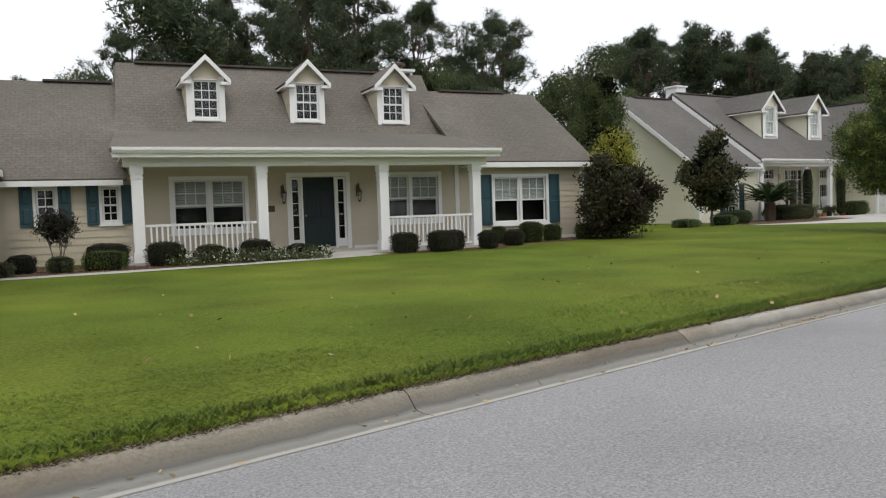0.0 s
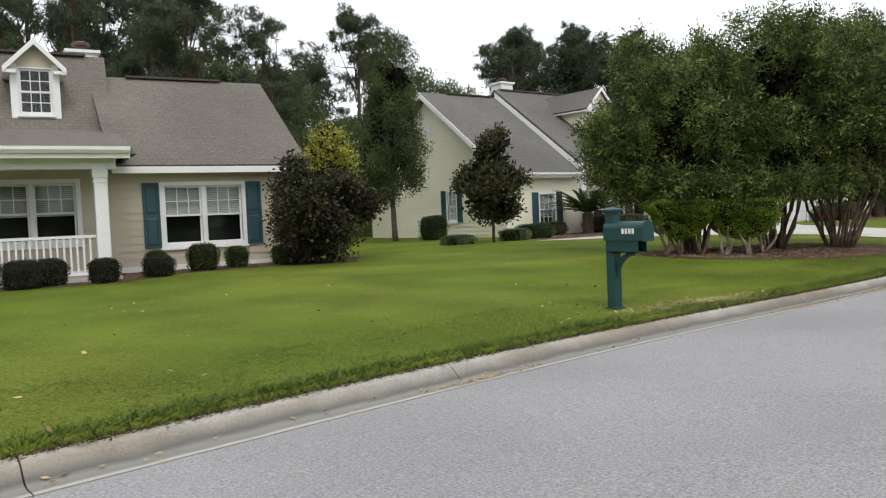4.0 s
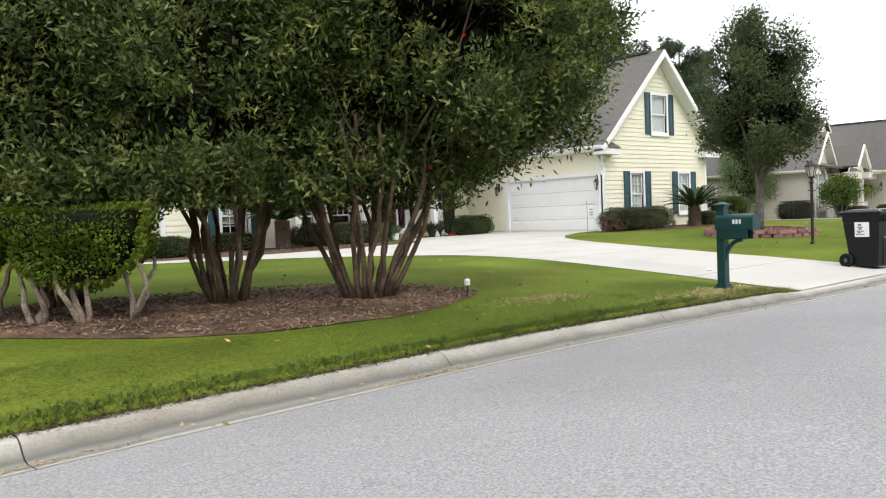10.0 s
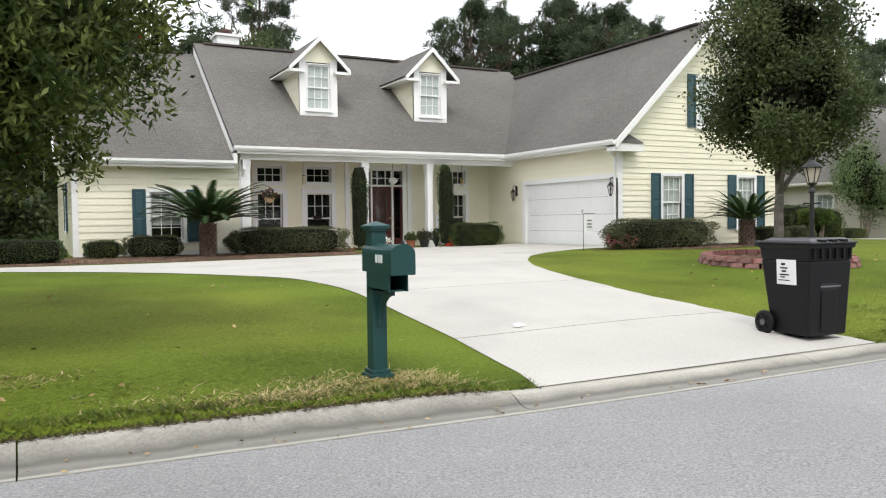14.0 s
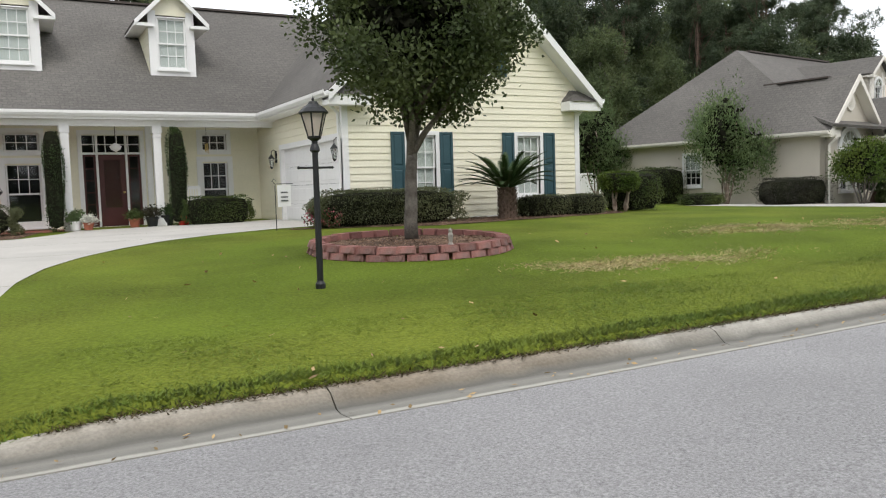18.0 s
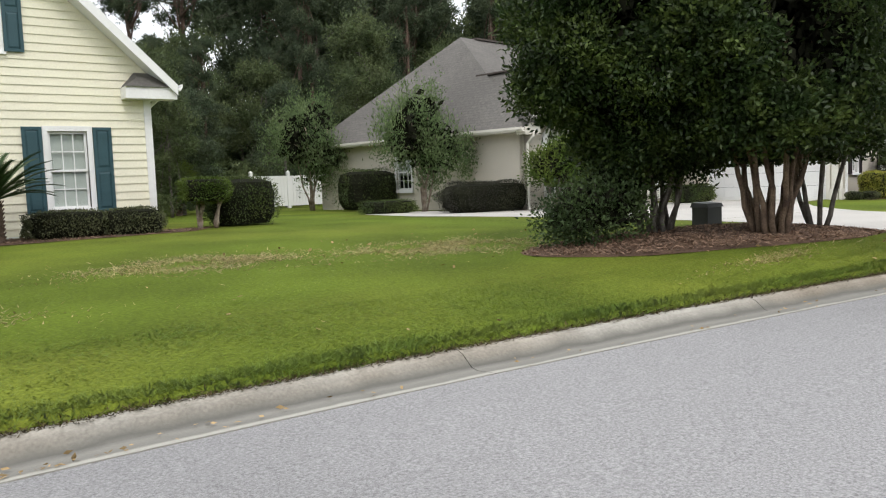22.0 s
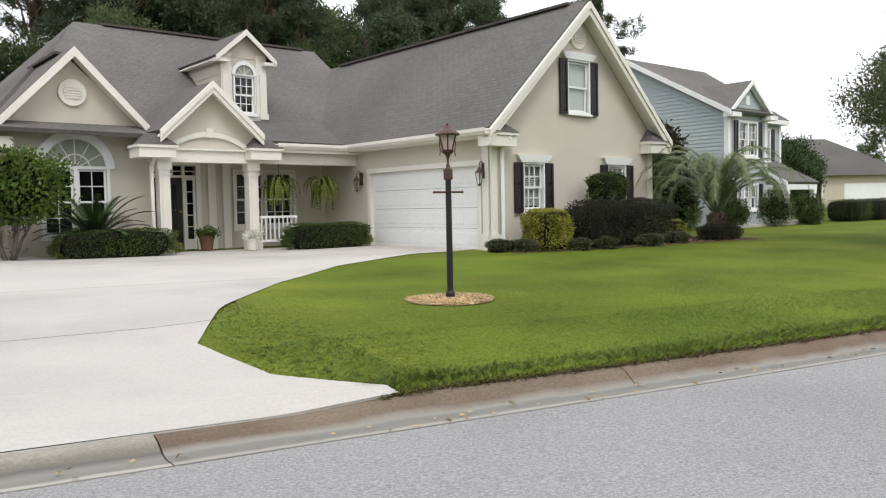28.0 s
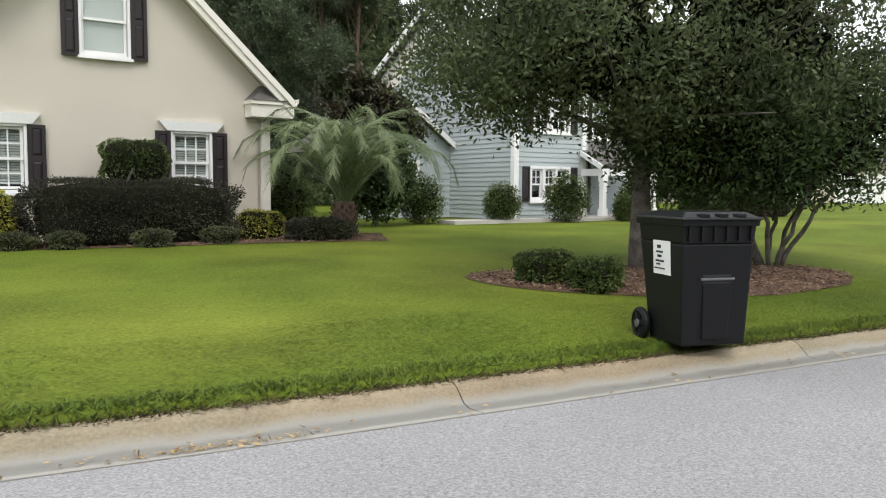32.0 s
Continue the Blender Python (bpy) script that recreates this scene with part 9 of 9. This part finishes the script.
part("bowl", B().lathe([(0.02, -0.12), (0.12, -0.06), (0.17, 0.03), (0.15, 0.04), (0.03, 0.12)], (0, 0, 0), 14), PAPER, pendant, "frosted pale glass bowl")
for u in (-7.55, -1.9):
    chime = thing("wind_chime", pose(*H2P(u, 5.95, 2.05)), "thin wind chime hanging from the porch ceiling", "wind chime")
    part("cord", B().tube((0, 0, 0.3), (0, 0, 0.92), 0.005, 0.005, 4), BRONZE, chime)
    part("disc", B().lathe([(0.05, 0.29), (0.05, 0.31), (0.01, 0.315)], (0, 0, 0), 10), BRONZE, chime)
    for j in range(5):
        part("pipe", B().tube((0.04 * math.cos(1.257 * j), 0.04 * math.sin(1.257 * j), 0.0 + 0.02 * j), (0.04 * math.cos(1.257 * j), 0.04 * math.sin(1.257 * j), 0.28), 0.008, 0.008, 6), BRASS, chime)
bowl = thing("hanging_planter", pose(*H2P(-7.3, 5.45, 0.95)), "small dark hanging planter between the windows", "planter")
part("bowl", B().lathe([(0.02, 0.0), (0.13, 0.05), (0.19, 0.14), (0.17, 0.14), (0.01, 0.08)], (0, 0, 0), 12), BLACKMETAL, bowl)
for s in (-1, 1):
    part("chain", B().tube((0.17 * s, 0, 0.13), (0, 0, 0.42), 0.006, 0.006, 5), BLACKMETAL, bowl)
paper = thing("folded_paper", pose(35.1, 9.14, gz(35.1, 9.14) + 0.016, 0, 0, 25) @ Matrix.Scale(0.5, 4), "folded white newspaper lying on the driveway", "newspaper")
part("fold", B().hexa([(-0.16, -0.09, 0), (0.16, -0.09, 0), (0.16, 0.09, 0), (-0.16, 0.09, 0)], [(-0.15, -0.08, 0.03), (0.15, -0.09, 0.02), (0.16, 0.085, 0.055), (-0.15, 0.08, 0.06)]), PAPER, paper)
util = thing("utility_box", pose(58.3, 9.95, gz(58.3, 9.95)), "grey green metal utility box behind the trees", "utility box")
part("cabinet", B().box(-0.2, 0.2, -0.15, 0.15, 0.0, 0.34), M("utility_paint", (0.06, 0.065, 0.06), 0.6, 0.12, 3, 40, 0.05), util, bevel=0.012)
part("cover", B().hexa([(-0.22, -0.17, 0.34), (0.22, -0.17, 0.34), (0.22, 0.17, 0.34), (-0.22, 0.17, 0.34)], [(-0.2, -0.14, 0.40), (0.2, -0.14, 0.40), (0.2, 0.15, 0.42), (-0.2, 0.15, 0.42)]), M("utility_cover", (0.065, 0.07, 0.065), 0.6, 0.12, 3, 40, 0.05), util)


# ---- stucco house porch things ----
def hanging_fern(at, label, seed):
    r = np.random.RandomState(seed)
    t = thing("hanging_fern", pose(*at), label, "hanging plant", "ferns on the porch")
    part("basket", B().lathe([(0.08, -0.12), (0.15, 0.0), (0.16, 0.02), (0.0, 0.02)], (0, 0, 0), 12), BLACKMETAL, t)
    part("hook_wire", B().tube((0, 0, 0.02), (0, 0, 1.05), 0.006, 0.006, 5), BLACKMETAL, t)
    for i in range(85):
        a, el = r.uniform(0, 6.283), r.uniform(-0.2, 1.35)
        L = r.uniform(0.55, 0.95)
        f = B()
        p, line = Vector((0, 0, 0.02)), []
        for q in range(7):
            line.append(p.copy())
            e = max(-1.5, el - q * 0.55)
            p = p + Vector((math.cos(a) * math.cos(e), math.sin(a) * math.cos(e), math.sin(e))) * L / 6
        side = Vector((-math.sin(a), math.cos(a), 0))
        for q in range(6):
            for h_ in (0.0, 0.5):
                c = line[q].lerp(line[q + 1], h_)
                d = (line[q + 1] - line[q]) * 0.22
                w = 0.055 * (1 - 0.6 * (q + h_) / 6)
                for s in (-1, 1):
                    f.face([c - d, c + d, c + side * s * w + d * 0.6])
        part("frond", f, L_FERN, t)
    return t


hanging_fern((70.37, 20.23, 1.35), "lush green fern in a hanging basket under the porch roof", 81)
hanging_fern((71.67, 20.42, 1.3), "green fern in a hanging basket beside the garage wing", 82)
pot((68.55, 20.45, gz(68.55, 20.45) + 0.03), 0.2, 0.36, M("brown_glaze", (0.12, 0.06, 0.035), 0.35, 0.2, 3.0, 30.0, 0.05), "brown glazed pot beside the front door", L_BOX, 0.15, 11)
pot((69.45, 19.75, gz(69.45, 19.75) + 0.02), 0.17, 0.28, CREAMTRIM, "cream pot with flowers at the porch column", L_WHITEFL, 0.15, 12)

rail = thing("porch_railing", H3.matrix_basis @ pose(-2.88, 5.40, 0.0), "white porch railing behind the low hedge", "railing")
for z in (0.18, 0.78):
    part("rail", B().box(0.0, 1.05, -0.03, 0.03, z, z + 0.06), WHITE, rail)
for i in range(9):
    part("baluster", B().box(0.02 + 0.122 * i, 0.02 + 0.122 * i + 0.03, -0.015, 0.015, 0.0 if i in (0, 8) else 0.24, 0.78), WHITE, rail)

# ---- fan palm and ornamental grass by the yellow house ----
fp_ = thing("fan_palm", pose(*G(56.4, 30.0)), "small fan palm with spiky green leaves", "palm")
part("trunk", B().lathe([(0.12, 0), (0.11, 0.8), (0.09, 1.2)], (0, 0, 0), 10), PINEBARK, fp_)
rfp = np.random.RandomState(19)
for i in range(16):
    a, e = i * 2.39996, 1.25 - 1.35 * i / 16
    d = Vector((math.cos(a) * math.cos(e), math.sin(a) * math.cos(e), math.sin(e)))
    s = Vector((-math.sin(a), math.cos(a), 0))
    u = s.cross(d) * -1
    f = B()
    p0 = Vector((0, 0, 1.2))
    p1 = p0 + d * 0.5
    f.tube(p0, p1, 0.014, 0.010, 5)
    for j in range(17):
        q = math.radians(-100 + 12.5 * j)
        dr = d * math.cos(q) + s * math.sin(q)
        sd = (s * math.cos(q) - d * math.sin(q)) * 0.022
        f.face([p1, p1 + dr * 0.3 + sd, p1 + dr * 0.52 - Vector((0, 0, 0.08)), p1 + dr * 0.3 - sd])
    part("fan", f, L_FERN, fp_)


# ---- a far house down the street ----
far = thing("house", pose(124, 44, -0.3, 0, 0, -25), "distant tan house with a grey hipped roof", "house")
part("wall", B().box(-9, 9, -5, 5, -0.2, 2.9), TAN, far)
part("roof", B().hexa([(-9.6, -5.6, 2.85), (9.6, -5.6, 2.85), (9.6, 5.6, 2.85), (-9.6, 5.6, 2.85)], [(-5, -0.1, 6.2), (5, -0.1, 6.2), (5, 0.1, 6.2), (-5, 0.1, 6.2)]), SHINGLE2, far)
for x in (-6.5, -3.0, 1.0):
    fw = part("window", B().box(x - 0.6, x + 0.6, -5.06, -4.98, 0.7, 2.3), WHITE, far)
    # Opaque panes that carry the indoor darkness in their colour.
    part("pane", B().box(x - 0.5, x + 0.5, -5.08, -5.065, 0.8, 2.2), ROOM_SHADE, fw)
part("garage_door", B().box(3.5, 8.3, -5.06, -4.98, -0.1, 2.2), WHITE, far)


# ---- lawn grass, leaf litter, dry patches ----
def masked(x, y):
    k = np.zeros(len(x), bool)
    for poly in PAVED:
        k |= inside(poly, x, y)
    return k


def blades(name, x, y, h, w, mat, parent, r, lean=0.45):
    """Single blades of grass, one narrow leaf each."""
    n = len(x)
    z = lawn_z(x, y) - 0.01
    a = r.uniform(0, 2 * np.pi, n)
    hh = h * r.uniform(0.55, 1.25, n)
    lx, ly = r.normal(size=n) * lean * hh, r.normal(size=n) * lean * hh
    ww = w * r.uniform(0.7, 1.3, n) / 2
    c, s = np.cos(a) * ww, np.sin(a) * ww
    v = np.empty((n, 3, 3))
    v[:, 0] = np.c_[x - c, y - s, z]
    v[:, 1] = np.c_[x + c, y + s, z]
    v[:, 2] = np.c_[x + lx * 1.2, y + ly * 1.2, z + hh]
    ob = new(name, leaf_mesh(name, v, mat))
    ob.parent = parent
    tagged(ob, kind="stuff")
    return ob


grass = thing("lawn_grass", pose(0, 0, 0), "short green grass blades over the mown lawns", "grass", kind="stuff")
rg = np.random.RandomState(55)
HOUSES = [[(-6, 18.5), (20.5, 18.5), (20.5, 40), (-6, 40)], [(45.4, 19.5), (52.6, 19.5), (52.6, 40), (45.4, 40)], [(31.2, 24.5), (46, 24.5), (46, 40), (31.2, 40)], [(73.2, 15), (81.5, 16), (80, 40), (72, 40)]]
PAVED += HOUSES
DRYSPOTS = ((46.3, 9.75, 1.9, 0.55), (44.9, 9.9, 0.8, 0.5), (31.9, 7.3, 1.1, 0.35), (33.0, 7.25, 0.7, 0.3), (54.0, 11.5, 1.6, 1.0), (55.6, 7.3, 1.1, 0.22), (29.5, 8.2, 0.8, 0.3), (18.0, 6.75, 1.5, 0.25), (50.5, 12.0, 1.5, 0.8))


def dry(x, y, r):
    k = np.zeros(len(x))
    for a, c, p, q in DRYSPOTS:
        k = np.maximum(k, np.exp(-(((x - a) / p) ** 2 + ((y - c) / q) ** 2)))
    return r.uniform(size=len(x)) < np.clip(k * 0.85, 0, 1)


for name, d0, d1, per, h, w in (("edge_blades", -0.04, 0.25, 2600, 0.050, 0.012), ("near_blades", 0.1, 1.7, 1600, 0.026, 0.012), ("mid_blades", 1.6, 5.0, 520, 0.017, 0.018), ("far_blades", 5.0, 9.0, 110, 0.010, 0.028)):
    n = int(per * (d1 - d0) * 97)
    x = rg.uniform(-8, 89, n)
    y = edge_y(x) + KERB_W + rg.uniform(d0, d1, n)
    keep = ~masked(x, np.maximum(y, edge_y(x) + KERB_W + 0.03))
    x, y = x[keep], y[keep]
    patch = 1 + 0.22 * np.sin(x * 2.1 + np.sin(y * 3.0)) * np.sin(y * 2.7 + x * 0.6) + 0.22 * np.sin(x * 9.0 + 2 * np.sin(y * 7.0)) * np.sin(y * 11.0 + 2 * np.sin(x * 5.0))
    k = dry(x, y, rg)
    blades(name, x[~k], y[~k], h * patch[~k], w, BLADE, grass, rg, 0.9 if d1 < 0.5 else 1.3 if d1 < 2 else 1.9)
    if name != "far_blades":
        blades("dry_blades", x[k], y[k], h * 0.7, w, DRYBLADE, grass, rg, 0.9)
    else:
        blades("dry_blades", x[k], y[k], h * 0.6, w, DRYBLADE, grass, rg, 0.9)
for cx, cy, px, py in DRYSPOTS:
    n = int(1300 * px * py * 3)
    x, y = cx + rg.normal(size=n) * px * 0.5, cy + rg.normal(size=n) * py * 0.5
    lump = np.sin(x * 3.1 + cy) * np.sin(y * 4.3 + cx) + 0.4 * rg.normal(size=n)
    keep = (lump > -0.25) & ~masked(x, y) & (y > edge_y(x) + KERB_W)
    blades("dead_grass", x[keep], y[keep], 0.035, 0.022, DRYBLADE, grass, rg, 1.8)
thatch = rg.uniform(-8, 89, 70000)
thatch = thatch[~(((thatch > 33.3) & (thatch < 38.7)) | ((thatch > 59.4) & (thatch < 65.5)))]
blades("edge_thatch", thatch, edge_y(thatch) + KERB_W + rg.normal(size=len(thatch)) * 0.022 - 0.022, 0.03, 0.011, THATCH, grass, rg, 1.6)
litter = thing("leaf_litter", pose(0, 0, 0), "fallen brown leaves scattered over lawn and gutter", "fallen leaves", kind="stuff")
LITTER = M("fallen_leaf", (0.34, 0.24, 0.12), 0.85, 0.4, 2.0, 30.0, 0.0, spec=0.15, island=1.2)
x = rg.uniform(-6, 64, 420)
y = edge_y(x) + KERB_W + rg.uniform(0.0, 7, 420)
keep = ~masked(x, y)
quads("lawn_leaves", np.c_[x, y, lawn_z(x, y) + 0.05][keep], 0.07, 0.04, LITTER, litter, rg, 0.3)
x = rg.uniform(-6, 88, 700)
y = edge_y(x) + rg.uniform(0.02, 0.26, 700)
quads("gutter_leaves", np.c_[x, y, road_z(x) + 0.012], 0.05, 0.025, LITTER, litter, rg, 0.15)
for cx, w in ((8.4, 0.5), (13.2, 0.35), (19.3, 0.45), (20.6, 0.5), (22.0, 0.3), (23.1, 0.6), (26.3, 0.3), (47.2, 0.4), (61.0, 0.35), (72.6, 0.4), (76.1, 0.3)):
    x = cx + rg.normal(size=150) * w
    y = edge_y(x) + 0.05 + np.abs(rg.normal(size=150)) * 0.05
    quads("gutter_debris", np.c_[x, y, road_z(x) + 0.012], 0.05, 0.012, LITTER, litter, rg, 0.15)
